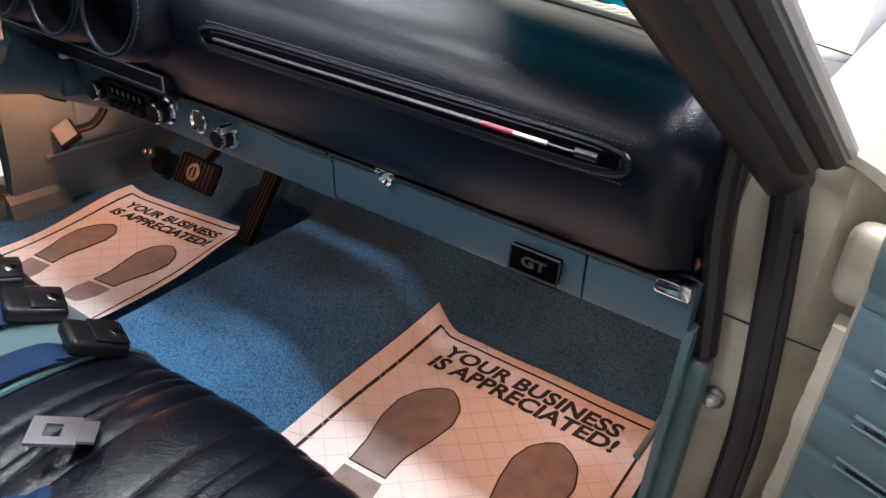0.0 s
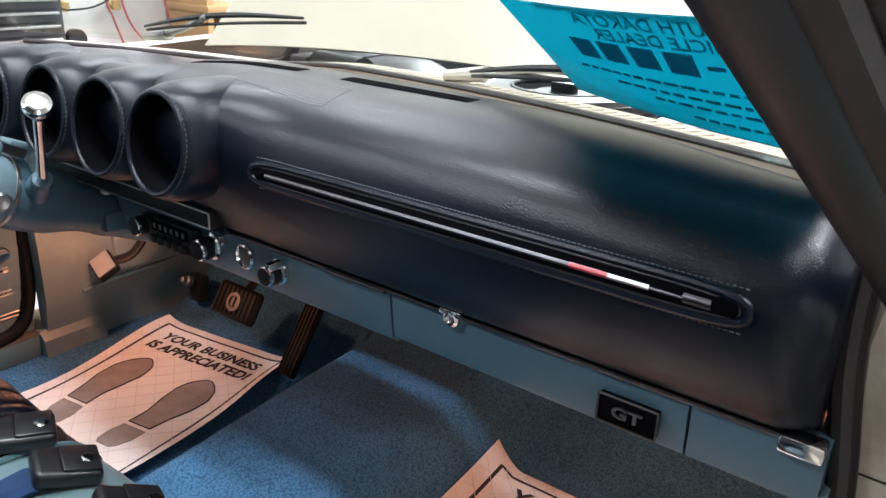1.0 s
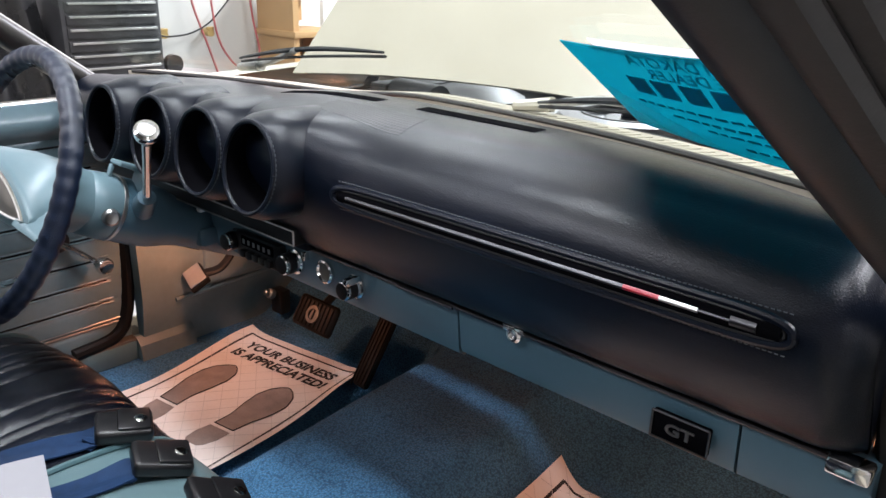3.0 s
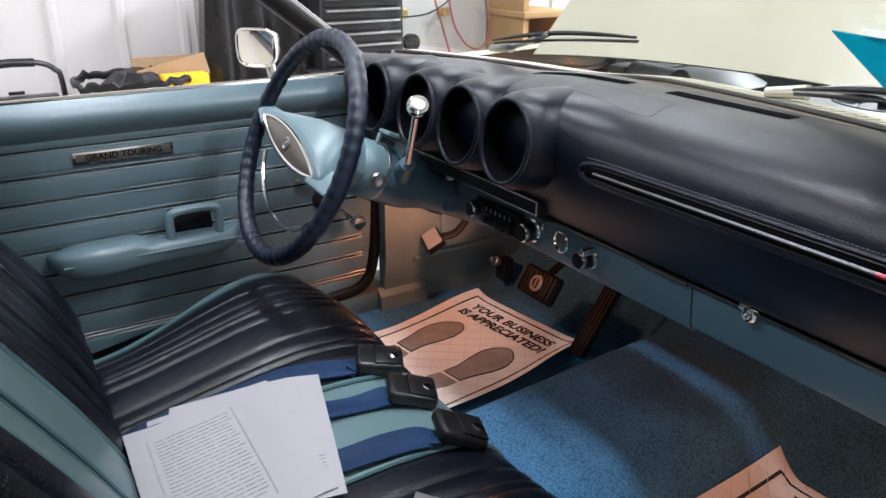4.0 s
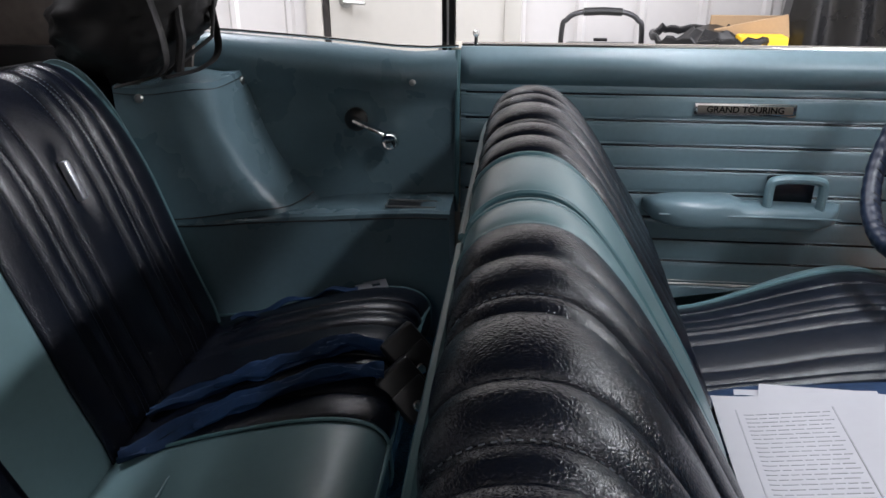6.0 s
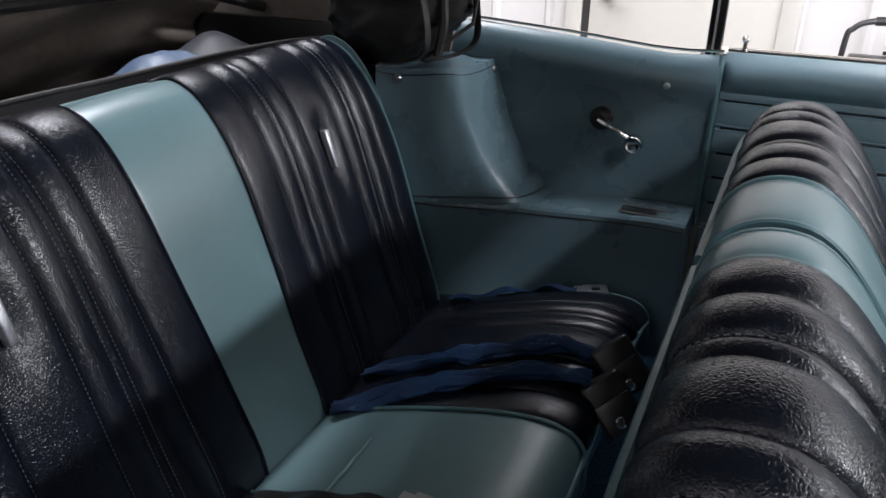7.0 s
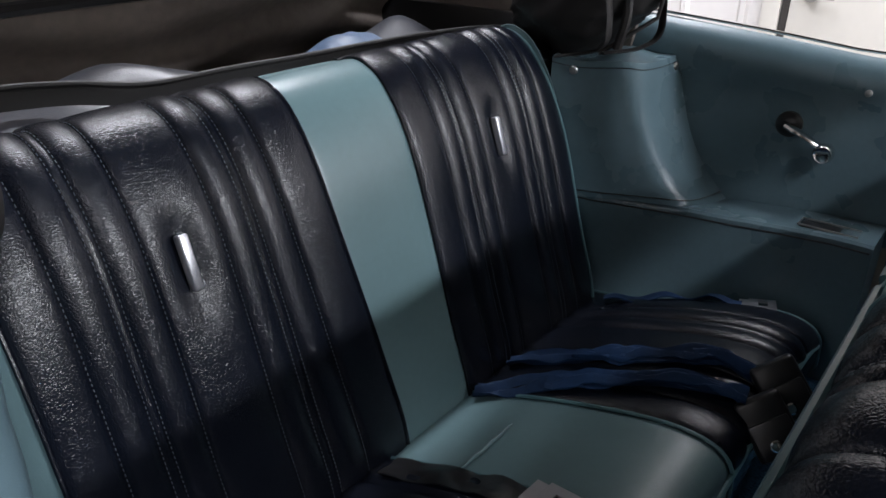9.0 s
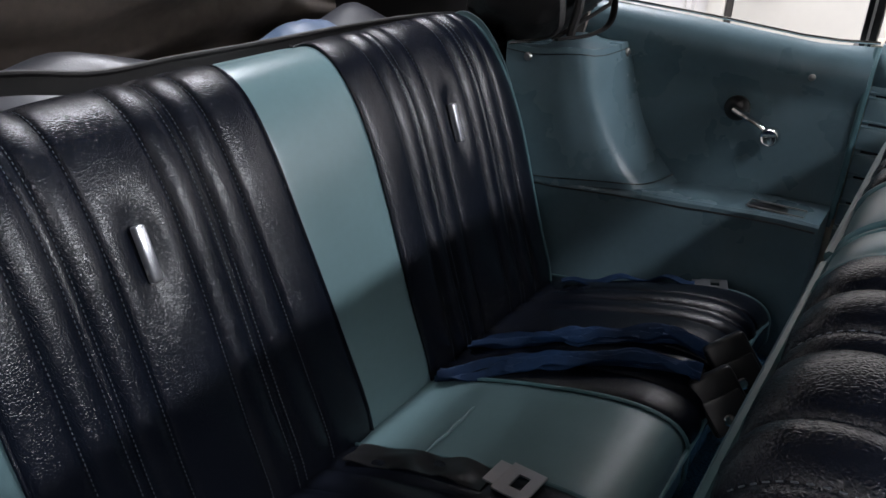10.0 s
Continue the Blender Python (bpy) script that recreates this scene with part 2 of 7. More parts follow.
MIRROR = material("mirror_glass", (0.82, 0.84, 0.85), 0.04, metal=1.0, vary=0.02, rough_vary=0.02)
GLASS = seam_glass("windshield_glass")
TUBEGLOW = glowing("tube_glow", (1.0, 0.96, 0.90), 6.0)
BULB = glowing("warm_bulb", (1.0, 0.42, 0.20), 6.0)

# ---- mesh helpers ----
ORIGIN = {}


def thing(name, place, label, category, group="", kind=""):
    ob = new(name)
    ob.empty_display_size = 0.05
    ob.location = place
    ORIGIN[ob.name] = Vector(place)
    return tagged(ob, label, category, group, kind)


def part(name, bm, mat, parent=None, label="", smooth=True, sharp=35.0):
    """Links a bmesh, built in world places, as one mesh object under a thing or part."""
    base = ORIGIN.get(parent.name, Vector()) if parent else Vector()
    bmesh.ops.recalc_face_normals(bm, faces=bm.faces[:])
    if base.length:
        bmesh.ops.translate(bm, verts=bm.verts[:], vec=-base)
    me = bpy.data.meshes.new(name)
    if smooth:
        for f in bm.faces:
            f.smooth = True
        for e in bm.edges:
            if len(e.link_faces) == 2 and e.calc_face_angle(0.0) > radians(sharp):
                e.smooth = False
    bm.to_mesh(me)
    bm.free()
    me.materials.append(mat)
    ob = new(name, me)
    if parent:
        ob.parent = parent
        ORIGIN[ob.name] = base
    if label:
        ob["label"] = label
    return ob


def solo(name, bm, mat, label, category, group="", kind="", smooth=True):
    """A thing of one mesh, with its origin at the base of its middle."""
    lo = Vector([min(v.co[i] for v in bm.verts) for i in range(3)])
    hi = Vector([max(v.co[i] for v in bm.verts) for i in range(3)])
    base = Vector(((lo.x + hi.x) / 2, (lo.y + hi.y) / 2, lo.z))
    bmesh.ops.translate(bm, verts=bm.verts[:], vec=-base)
    ob = part(name, bm, mat, None, "", smooth)
    ob.location = base
    ORIGIN[ob.name] = base
    return tagged(ob, label, category, group, kind)


def rbox(lo, hi, bevel=0.0, seg=2, m=None, bm=None):
    bm = bm or bmesh.new()
    lo, hi = Vector(lo), Vector(hi)
    c = (lo + hi) / 2
    r = bmesh.ops.create_cube(bm, size=1.0, matrix=Matrix.Translation(c) @ Matrix.Diagonal((*(hi - lo), 1)))
    if bevel > 0:
        es = list({e for v in r["verts"] for e in v.link_edges})
        out = bmesh.ops.bevel(bm, geom=es, offset=bevel, segments=seg, profile=0.5, affect="EDGES")
    if m is not None:
        bmesh.ops.transform(bm, matrix=m, verts=bm.verts[:])
    return bm


def loft(rings, cap=True, bm=None, closed=True):
    bm = bm or bmesh.new()
    rows = [[bm.verts.new(p) for p in r] for r in rings]
    n = len(rows[0])
    for a, b in zip(rows, rows[1:]):
        for i in range(n if closed else n - 1):
            j = (i + 1) % n
            bm.faces.new((a[i], a[j], b[j], b[i]))
    if cap:
        bm.faces.new(rows[0][::-1])
        bm.faces.new(rows[-1])
    return bm


def tube(points, r, seg=10, bm=None, cap=True, squash=1.0, up=None):
    """A round (or flattened) bar along points; r a number or one for each point."""
    pts = [Vector(p) for p in points]
    rs = list(r) if isinstance(r, (list, tuple)) else [r] * len(pts)
    side = None
    rings = []
    for i, p in enumerate(pts):
        d = (pts[min(i + 1, len(pts) - 1)] - pts[max(i - 1, 0)]).normalized()
        if side is None:
            ref = Vector(up) if up else (Vector((0, 0, 1)) if abs(d.z) < 0.9 else Vector((1, 0, 0)))
            side = d.cross(ref).normalized()
        side = (side - d * side.dot(d)).normalized()
        top = side.cross(d)
        rings.append([p + (side * math.cos(a) + top * math.sin(a) * squash) * rs[i] for a in (2 * math.pi * k / seg for k in range(seg))])
    return loft(rings, cap, bm)


def smooth_path(points, n=8):
    """Catmull-Rom through points."""
    p = [Vector(q) for q in points]
    p = [2 * p[0] - p[1]] + p + [2 * p[-1] - p[-2]]
    out = []
    for i in range(1, len(p) - 2):
        for k in range(n):
            t = k / n
            out.append(0.5 * (2 * p[i] + (p[i + 1] - p[i - 1]) * t + (2 * p[i - 1] - 5 * p[i] + 4 * p[i + 1] - p[i + 2]) * t * t
                              + (3 * p[i] - p[i - 1] - 3 * p[i + 1] + p[i + 2]) * t ** 3))
    return out + [p[-2]]


def lathe(profile, m, seg=32, bm=None):
    """Profile of (radius, height) turned about the z axis of m, closed at both ends."""
    return loft([[m @ Vector((r * math.cos(a), r * math.sin(a), h)) for a in (2 * math.pi * k / seg for k in range(seg))] for r, h in profile], True, bm)


def shell(front, back, nu, nv, bm=None):
    """A closed slab between two surfaces front(u, v) and back(u, v), u and v from 0 to 1."""
    bm = bm or bmesh.new()
    us = nu if isinstance(nu, (list, tuple)) else [i / nu for i in range(nu + 1)]
    vs = nv if isinstance(nv, (list, tuple)) else [i / nv for i in range(nv + 1)]
    A = [[bm.verts.new(front(u, v)) for v in vs] for u in us]
    B = [[bm.verts.new(back(u, v)) for v in vs] for u in us]
    a, b = len(us), len(vs)
    for i in range(a - 1):
        for j in range(b - 1):
            bm.faces.new((A[i][j], A[i + 1][j], A[i + 1][j + 1], A[i][j + 1]))
            bm.faces.new((B[i][j], B[i][j + 1], B[i + 1][j + 1], B[i + 1][j]))
    for i in range(a - 1):
        bm.faces.new((A[i][0], B[i][0], B[i + 1][0], A[i + 1][0]))
        bm.faces.new((A[i][b - 1], A[i + 1][b - 1], B[i + 1][b - 1], B[i][b - 1]))
    for j in range(b - 1):
        bm.faces.new((A[0][j], A[0][j + 1], B[0][j + 1], B[0][j]))
        bm.faces.new((A[a - 1][j], B[a - 1][j], B[a - 1][j + 1], A[a - 1][j + 1]))
    return bm


def letters(body, size, spread, extrude=0.0006, bold=0.0):
    """Lettering as a bmesh in the x-y plane, centred; every place then goes through spread."""
    cu = bpy.data.curves.new("letters", "FONT")
    cu.body, cu.size, cu.align_x, cu.align_y, cu.extrude, cu.offset = body, size, "CENTER", "CENTER", extrude, bold
    cu.resolution_u = 3
    ob = bpy.data.objects.new("letters", cu)
    me = bpy.data.meshes.new_from_object(ob)
    bm = bmesh.new()
    bm.from_mesh(me)
    bpy.data.objects.remove(ob)
    bpy.data.meshes.remove(me)
    bpy.data.curves.remove(cu)
    for v in bm.verts:
        v.co = spread(v.co)
    return bm


def lerp_line(table, x):
    """Value on a broken line given as (x, value) pairs."""
    if x <= table[0][0]:
        return table[0][1]
    for (a, p), (b, q) in zip(table, table[1:]):
        if x <= b:
            return p + (q - p) * (x - a) / (b - a)
    return table[-1][1]


def curve_points(pts, n=6):
    return [(p.x, p.y) for p in smooth_path([(a, b, 0) for a, b in pts], n)]

# ---- the shop: room ----
def room():
    floor = rbox((-3.4, -6, -0.1), (5.0, 7.0, 0.0))
    solo("floor", floor, CONCRETE, "grey concrete shop floor under the car", "floor", kind="structure", smooth=False)
    solo("ceiling", rbox((-3.4, -6, 3.4), (5.0, 7.0, 3.5)), WALLMETAL, "white metal shop ceiling", "ceiling", kind="structure", smooth=False)

    def ribbed(axis, at, lo, hi, name, label, out, mat=WALLMETAL):
        w = thing(name, ((at, (lo + hi) / 2, 0) if axis == "x" else ((lo + hi) / 2, at, 0)), label, "wall", kind="structure")
        n = int((hi - lo) / 0.3)
        pts = []
        for k in range(n):
            s = lo + (hi - lo) * k / n
            pts += [(s, 0), (s + 0.235, 0), (s + 0.25, 0.018), (s + 0.275, 0.018), (s + 0.29, 0)]
        pts.append((hi, 0))
        bm = bmesh.new()
        front = [(a, at + out * d) for a, d in pts]
        rows = []
        for z in (0.0, 3.4):
            rows.append([bm.verts.new((q, p, z) if axis == "x" else (p, q, z)) for p, q in front])
            back = at - out * 0.1
            rows.append([bm.verts.new((back, p, z) if axis == "x" else (p, back, z)) for p, q in front])
        fl, bl, ft, bt = rows
        for i in range(len(front) - 1):
            bm.faces.new((fl[i], fl[i + 1], ft[i + 1], ft[i]))
            bm.faces.new((bl[i], bt[i], bt[i + 1], bl[i + 1]))
            bm.faces.new((fl[i], bl[i], bl[i + 1], fl[i + 1]))
            bm.faces.new((ft[i], ft[i + 1], bt[i + 1], bt[i]))
        part("wall_sheet", bm, mat, w, smooth=False)
        return w

    ribbed("x", -3.3, -6, 7, "wall_west", "white ribbed metal shop wall", 1)
    ribbed("x", 4.9, -6, 7, "wall_east", "white ribbed metal shop wall", -1)
    ribbed("y", 6.9, -3.3, 4.9, "wall_north", "white ribbed metal shop wall", -1)
    ribbed("y", -5.9, -3.3, 4.9, "wall_south", "white ribbed metal shop wall", 1)
    # invented fixtures for the unseen lamps
    for lx, ly, lw, ll in CEILING_LIGHTS:
        t = thing("ceiling_light", (lx, ly, 3.3), "long white tube light, unseen, placed under the shop ceiling", "ceiling light", "shop ceiling lights")
        part("housing", rbox((lx - ll / 2 - 0.04, ly - (0.14 if lw < 300 else 0.33), 3.34), (lx + ll / 2 + 0.04, ly + (0.14 if lw < 300 else 0.33), 3.40), 0.01), WALLMETAL, t)
        for dy in (-0.06, 0.06):
            part("tube", tube([(lx - ll / 2, ly + dy, 3.315), (lx + ll / 2, ly + dy, 3.315)], 0.018), TUBEGLOW, t)


room()

# ---- car: floor ----
FLOOR = 0.30


def soft(t):
    t = max(0.0, min(1.0, t))
    return t * t * (3 - 2 * t)


def floor_z(x, y):
    hump = 0.125 * soft((0.235 - abs(x - 0.035)) / 0.13) * (0.75 + 0.25 * soft((y + 0.2) / 0.6)) * soft((y + 0.95) / 0.25)
    toe = 0.85 * max(0.0, y - 0.40)
    side = 0.05 * soft((abs(x) - 0.62) / 0.08)
    return FLOOR + hump + toe + side * 0


def carpet():
    bm = shell(lambda u, v: (-0.70 + 1.40 * u, -1.60 + 2.25 * v, floor_z(-0.70 + 1.40 * u, -1.60 + 2.25 * v) + 0.0015 * noise.noise(Vector((u * 60, v * 90, 0)))),
               lambda u, v: (-0.70 + 1.40 * u, -1.60 + 2.25 * v, floor_z(-0.70 + 1.40 * u, -1.60 + 2.25 * v) - 0.03), 140, 120)
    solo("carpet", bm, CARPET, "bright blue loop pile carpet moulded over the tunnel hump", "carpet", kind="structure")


carpet()

body = thing("convertible_car", (0, 0, 0.16), "ivory painted convertible car body with teal inner trim", "car")


def car_body():
    # floor pan, rockers, firewall
    part("floor_pan", rbox((-0.80, -1.7, 0.17), (0.80, 0.68, 0.262), 0.01), JAMB, body)
    part("cowl_box", rbox((-0.70, 0.235, 0.845), (0.70, 0.50, 0.858), 0.002), BLACK, body)
    part("cowl_box", rbox((-0.70, 0.50, 0.78), (0.70, 0.66, 0.79), 0.002), BLACK, body)
    part("firewall", rbox((-0.70, 0.655, 0.24), (0.70, 0.675, 0.80), 0.003), BLACK, body)
    for s in (-1, 1):
        part("rocker", rbox((min(s * 0.704, s * 0.86), -1.02, 0.17), (max(s * 0.704, s * 0.86), 0.28, 0.33), 0.02), JAMB, body)
        part("sill_plate", rbox((min(s * 0.692, s * 0.76), -0.98, 0.334), (max(s * 0.692, s * 0.76), 0.10, 0.350), 0.003), GREYINSERT, body, "dull aluminium sill plate")
        # hinge pillar
        part("hinge_pillar", loft([[Vector((s * x, y, z)) for x, y in ((xi, 0.150), (xi + 0.014, 0.135), (0.795, 0.135), (0.812, 0.150), (0.845, 0.165), (0.86, 0.20), (0.86, 0.30), (xi, 0.30))] for z, xi in ((0.27, 0.716), (0.55, 0.716), (0.66, 0.710), (0.80, 0.694), (0.862, 0.700))]), JAMB, body, "worn ivory door jamb", sharp=40)
        # kick panel inside
        x0 = s * 0.705
        part("kick_panel", shell(lambda u, v: (x0 - s * ((0.012 + 0.02 * soft((v - 0.1) * 3) * soft((1.05 - u) * 4)) if s < 0 else 0.004), 0.085 + 0.47 * u, 0.265 + 0.405 * v),
                                 lambda u, v: (x0 + s * 0.005, 0.085 + 0.47 * u, 0.265 + 0.405 * v), 16, 10), KICK if s < 0 else TEAL, body, "faded kick panel")
        if s < 0:
            part("raised_panel", rbox((x0 + 0.030, 0.235, 0.432), (x0 + 0.042, 0.500, 0.625), 0.010, 3), KICK, body, "raised panel pressed in the kick panel")
            part("sill_corner", loft([[Vector((x0 + dx, y, z)) for dx, z in ((0.0, 0.29), (0.035, 0.292), (0.030, 0.335), (0.012, 0.352), (0.0, 0.352))] for y in (0.070, 0.10, 0.16, 0.20)]), KICK, body, "moulded sill corner")
        part("kick_crease", tube([(x0 - s * 0.034, 0.16, 0.42), (x0 - s * 0.036, 0.42, 0.43)], 0.005), KICK if s < 0 else TEAL, body)
    part("jamb_seal", tube(smooth_path([(-0.700, -0.06, 0.352), (-0.706, 0.03, 0.362), (-0.712, 0.066, 0.41), (-0.716, 0.080, 0.52), (-0.718, 0.082, 0.66), (-0.720, 0.080, 0.86)]), 0.014, 10), PEDAL, body, "black door seal")
    # inner wall of the right rocker beside the mat
    part("scuff_trim", rbox((0.694, -0.95, 0.27), (0.704, 0.13, 0.345), 0.004), TEAL, body)
    part("scuff_trim", rbox((-0.704, -0.95, 0.30), (-0.690, 0.07, 0.345), 0.004), TEAL, body)



def windshield_base(x):
    return 0.228 - 0.20 * x * x


def cowl_drop(x):
    return 0.016 * soft((0.02 - x) / 0.25)


def cowl():
    c = thing("cowl_panel", (0, 0.3, 0.88), "ivory painted cowl panel with slanted air louvres", "car panel")
    part("panel", shell(lambda u, v: (-0.71 + 1.42 * u, windshield_base(-0.71 + 1.42 * u) * 0.99 + 0.005 + 0.060 * v, 0.943 - 0.002 * v - 0.02 * (-0.71 + 1.42 * u) ** 2 - cowl_drop(-0.71 + 1.42 * u)),
                        lambda u, v: (-0.71 + 1.42 * u, windshield_base(-0.71 + 1.42 * u) + 0.005 + 0.060 * v, 0.90), 48, 4), IVORY, c)
    for k in range(70):
        x = -0.60 + k * 0.0166
        y = windshield_base(x) + 0.034
        z = 0.9415 - 0.02 * x * x - cowl_drop(x)
        m = Matrix.Translation((x, y, z)) @ Matrix.Rotation(radians(-35), 4, "Z")
        part("louvre", rbox((-0.0030, -0.015, -0.002), (0.0030, 0.015, 0.0012), 0, m=m), IVORY, c, smooth=False)
    part("windshield_gasket", tube([(x, windshield_base(x) + 0.006, 0.9425 - 0.02 * x * x - cowl_drop(x)) for x in (-0.70 + 0.035 * k for k in range(41))], 0.0042, 8), RUBBER, c, "black rubber gasket under the glass")
    part("gutter", shell(lambda u, v: (-0.71 + 1.42 * u, windshield_base(-0.71 + 1.42 * u) + 0.066 + 0.03 * v, 0.900 - 0.02 * (-0.71 + 1.42 * u) ** 2 - cowl_drop(-0.71 + 1.42 * u)),
                         lambda u, v: (-0.71 + 1.42 * u, windshield_base(-0.71 + 1.42 * u) + 0.066 + 0.03 * v, 0.87), 30, 2), RUBBER, c)


# ---- windshield, pillars, soft top ----


def glass_point(u, h):
    """Windshield surface: u across from -1 to 1, h metres up the slope."""
    x = u * 0.672
    return Vector((x - u * 0.20 * h, windshield_base(x) - 0.012 - 0.80 * h, 0.944 - 0.02 * x * x + 0.60 * h))


def windshield():
    w = thing("windshield", (0, 0.26, 0.94), "clear raked windshield in black pillar mouldings", "windshield")
    pane = part("pane", shell(lambda u, v: glass_point(2 * u - 1, 0.86 * v), lambda u, v: glass_point(2 * u - 1, 0.86 * v) + Vector((0, 0.002, 0.004)), 24, 6), GLASS, w)
    pane.visible_shadow = False
    part("header_rail", tube([glass_point(-1.02, 0.875), glass_point(0, 0.89), glass_point(1.02, 0.875)], 0.035, 10), BLACK, w)
    for s in (-1, 1):
        a, b = Vector((s * 0.743, 0.125, 0.842)), Vector((s * 0.563, -0.580, 1.352))
        part("garnish_moulding", tube([a, a.lerp(b, 0.5), b], 0.024, 12, up=(s, 0, 0)), GARNISH, w, "brown-black garnish moulding")
        low = a.lerp(b, 0.05)
        for ox, oy in ((-0.010, -0.0215), (0.010, -0.0225)):
            o = Vector((s * ox, oy, 0.0))
            part("garnish_bead", tube([a + o, (a + o).lerp(b + o, 0.5), b + o], 0.0028, 8), BLACK, w)
        a = low
        o = Vector((s * 0.022, -0.012, 0.008))
        part("pillar_seal", tube([a + o, (a + o).lerp(b + o, 0.5), b + o], 0.016, 10, squash=0.8), RUBBER, w, "black rubber pillar seal")
        o = Vector((s * 0.038, 0.004, 0.012))
        part("pillar_channel", tube([a + o, (a + o).lerp(b + o, 0.5), b + o], 0.017, 10, squash=0.7), RUBBER, w)
        o = Vector((s * 0.050, 0.020, 0.016))
        part("pillar_post", tube([a + o, (a + o).lerp(b + o, 0.5), b + o], 0.009, 10), DULL, w, "dull bare metal pillar edge")


def soft_top():
    t = thing("cloth_roof", (0, -1.3, 0.72), "black cloth rear curtain and folds of the roof, with an unseen canopy added above", "convertible roof")

    # unseen canopy added to shade the cabin; ends early to admit the rear lamp
    def canopy(u, v, d=0.0):
        x = -1 + 2 * u
        y = -0.56 - 1.14 * v
        return Vector((x * (0.61 + 0.06 * v), y, 1.36 + 0.05 * math.sin(math.pi * v) - 0.08 * x * x - 0.045 * v - d))
    part("canopy", shell(lambda u, v: canopy(u, v), lambda u, v: canopy(u, v, 0.012), 16, 12), TOPCLOTH, t)

    def curtain(u, v, d=0.0):
        x = -1 + 2 * u
        ripple = 0.014 * math.sin(v * 34 + 2.0 * math.sin(u * 9)) * soft((v - 0.3) * 3) + 0.012 * noise.noise(Vector((u * 9, v * 7, 1)))
        return Vector((x * (0.68 - 0.02 * v), -1.87 - 0.34 * v - d + ripple, 1.28 - 0.08 * x * x * (1 - v) - 0.60 * v))

    def piece(u0, u1, v0, v1, nu, nv, name, label=""):
        part(name, shell(lambda u, v: curtain(u0 + (u1 - u0) * u, v0 + (v1 - v0) * v), lambda u, v: curtain(u0 + (u1 - u0) * u, v0 + (v1 - v0) * v, 0.012), nu, nv), TOPCLOTH, t, label)
    piece(0, 1, 0.42, 1.0, 60, 40, "rear_curtain", "hanging black rear curtain in sagging folds")
    piece(0, 0.14, 0.0, 0.42, 8, 10, "curtain_side")
    piece(0.86, 1, 0.0, 0.42, 8, 10, "curtain_side")
    for s in (-1, 1):
        def quarter(u, v, d=0.0):
            y = -1.52 - 0.38 * u - (0.32 * u) * v + 0.10 * (1 - v) * (1 - u)
            return Vector((s * (0.68 + 0.02 * v - d), y, 1.25 - 0.50 * v))
        part("quarter_cloth", shell(lambda u, v: quarter(u, v), lambda u, v: quarter(u, v, 0.012), 8, 12), TOPCLOTH, t)
        part("roof_rail", tube([(s * 0.61, -0.58, 1.29), (s * 0.665, -1.1, 1.28), (s * 0.67, -1.5, 1.25)], 0.018), BLACK, t)
    for k, (y, z) in enumerate(((-1.95, 1.02), (-2.03, 0.93))):
        part("roof_bow", tube(smooth_path([(-0.66, y + 0.10, z - 0.04), (-0.5, y, z), (0.0, y - 0.02, z + 0.012), (0.5, y, z), (0.66, y + 0.10, z - 0.04)]), 0.011, 8), BLACK, t, "black steel roof bow")
    for s in (-1, 1):
        # gathered cloth bulging over the pivot at each end of the stack
        bulk = 1.0 if s < 0 else 0.5
        c = Vector((s * (0.615 if s < 0 else 0.655), -1.575, 0.935))
        rings = []
        for k in range(41):
            a = math.pi * k / 40
            r = math.sin(a) ** 0.8
            ring = []
            for b in (2 * math.pi * j / 64 for j in range(64)):
                out = Vector((math.cos(b), math.sin(b), -math.cos(a)))
                crease = 1 + 0.20 * noise.noise(out * 1.6 + Vector((3, s, 0))) + 0.16 * abs(noise.noise(Vector((out.x * 2.2, out.y * 2.2, out.z * 5.5)))) + 0.05 * noise.noise(out * 7)
                ring.append(c + bulk * Vector((0.098 * r * out.x * crease, 0.142 * r * out.y * crease - 0.05 * math.cos(a), -0.118 * math.cos(a) * crease)))
            rings.append(ring)
        part("gathered_cloth", loft(rings), STACK, t, "gathered black cloth fold", sharp=80)
        part("side_rail", tube(smooth_path([(s * 0.555, -1.47, 0.845), (s * 0.560, -1.46, 0.92), (s * 0.575, -1.50, 1.00), (s * 0.60, -1.75, 1.03), (s * 0.60, -2.0, 1.02)]), 0.009, 8), STACK, t)
        part("strap", tube(smooth_path([(s * 0.505, -1.565, 0.828), (s * 0.520, -1.485, 0.850), (s * 0.515, -1.470, 0.90), (s * 0.52, -1.49, 0.99)]), 0.012, 8, squash=0.2), STACK, t)
        part("strap", tube(smooth_path([(s * 0.520, -1.480, 0.842), (s * 0.575, -1.435, 0.850), (s * 0.615, -1.418, 0.875), (s * 0.625, -1.425, 0.95)]), 0.009, 8, squash=0.3), STACK, t)
        part("link_arm", tube([(s * 0.545, -1.50, 0.835), (s * 0.60, -1.42, 0.90), (s * 0.64, -1.42, 0.985)], 0.004, 8), STACK, t)


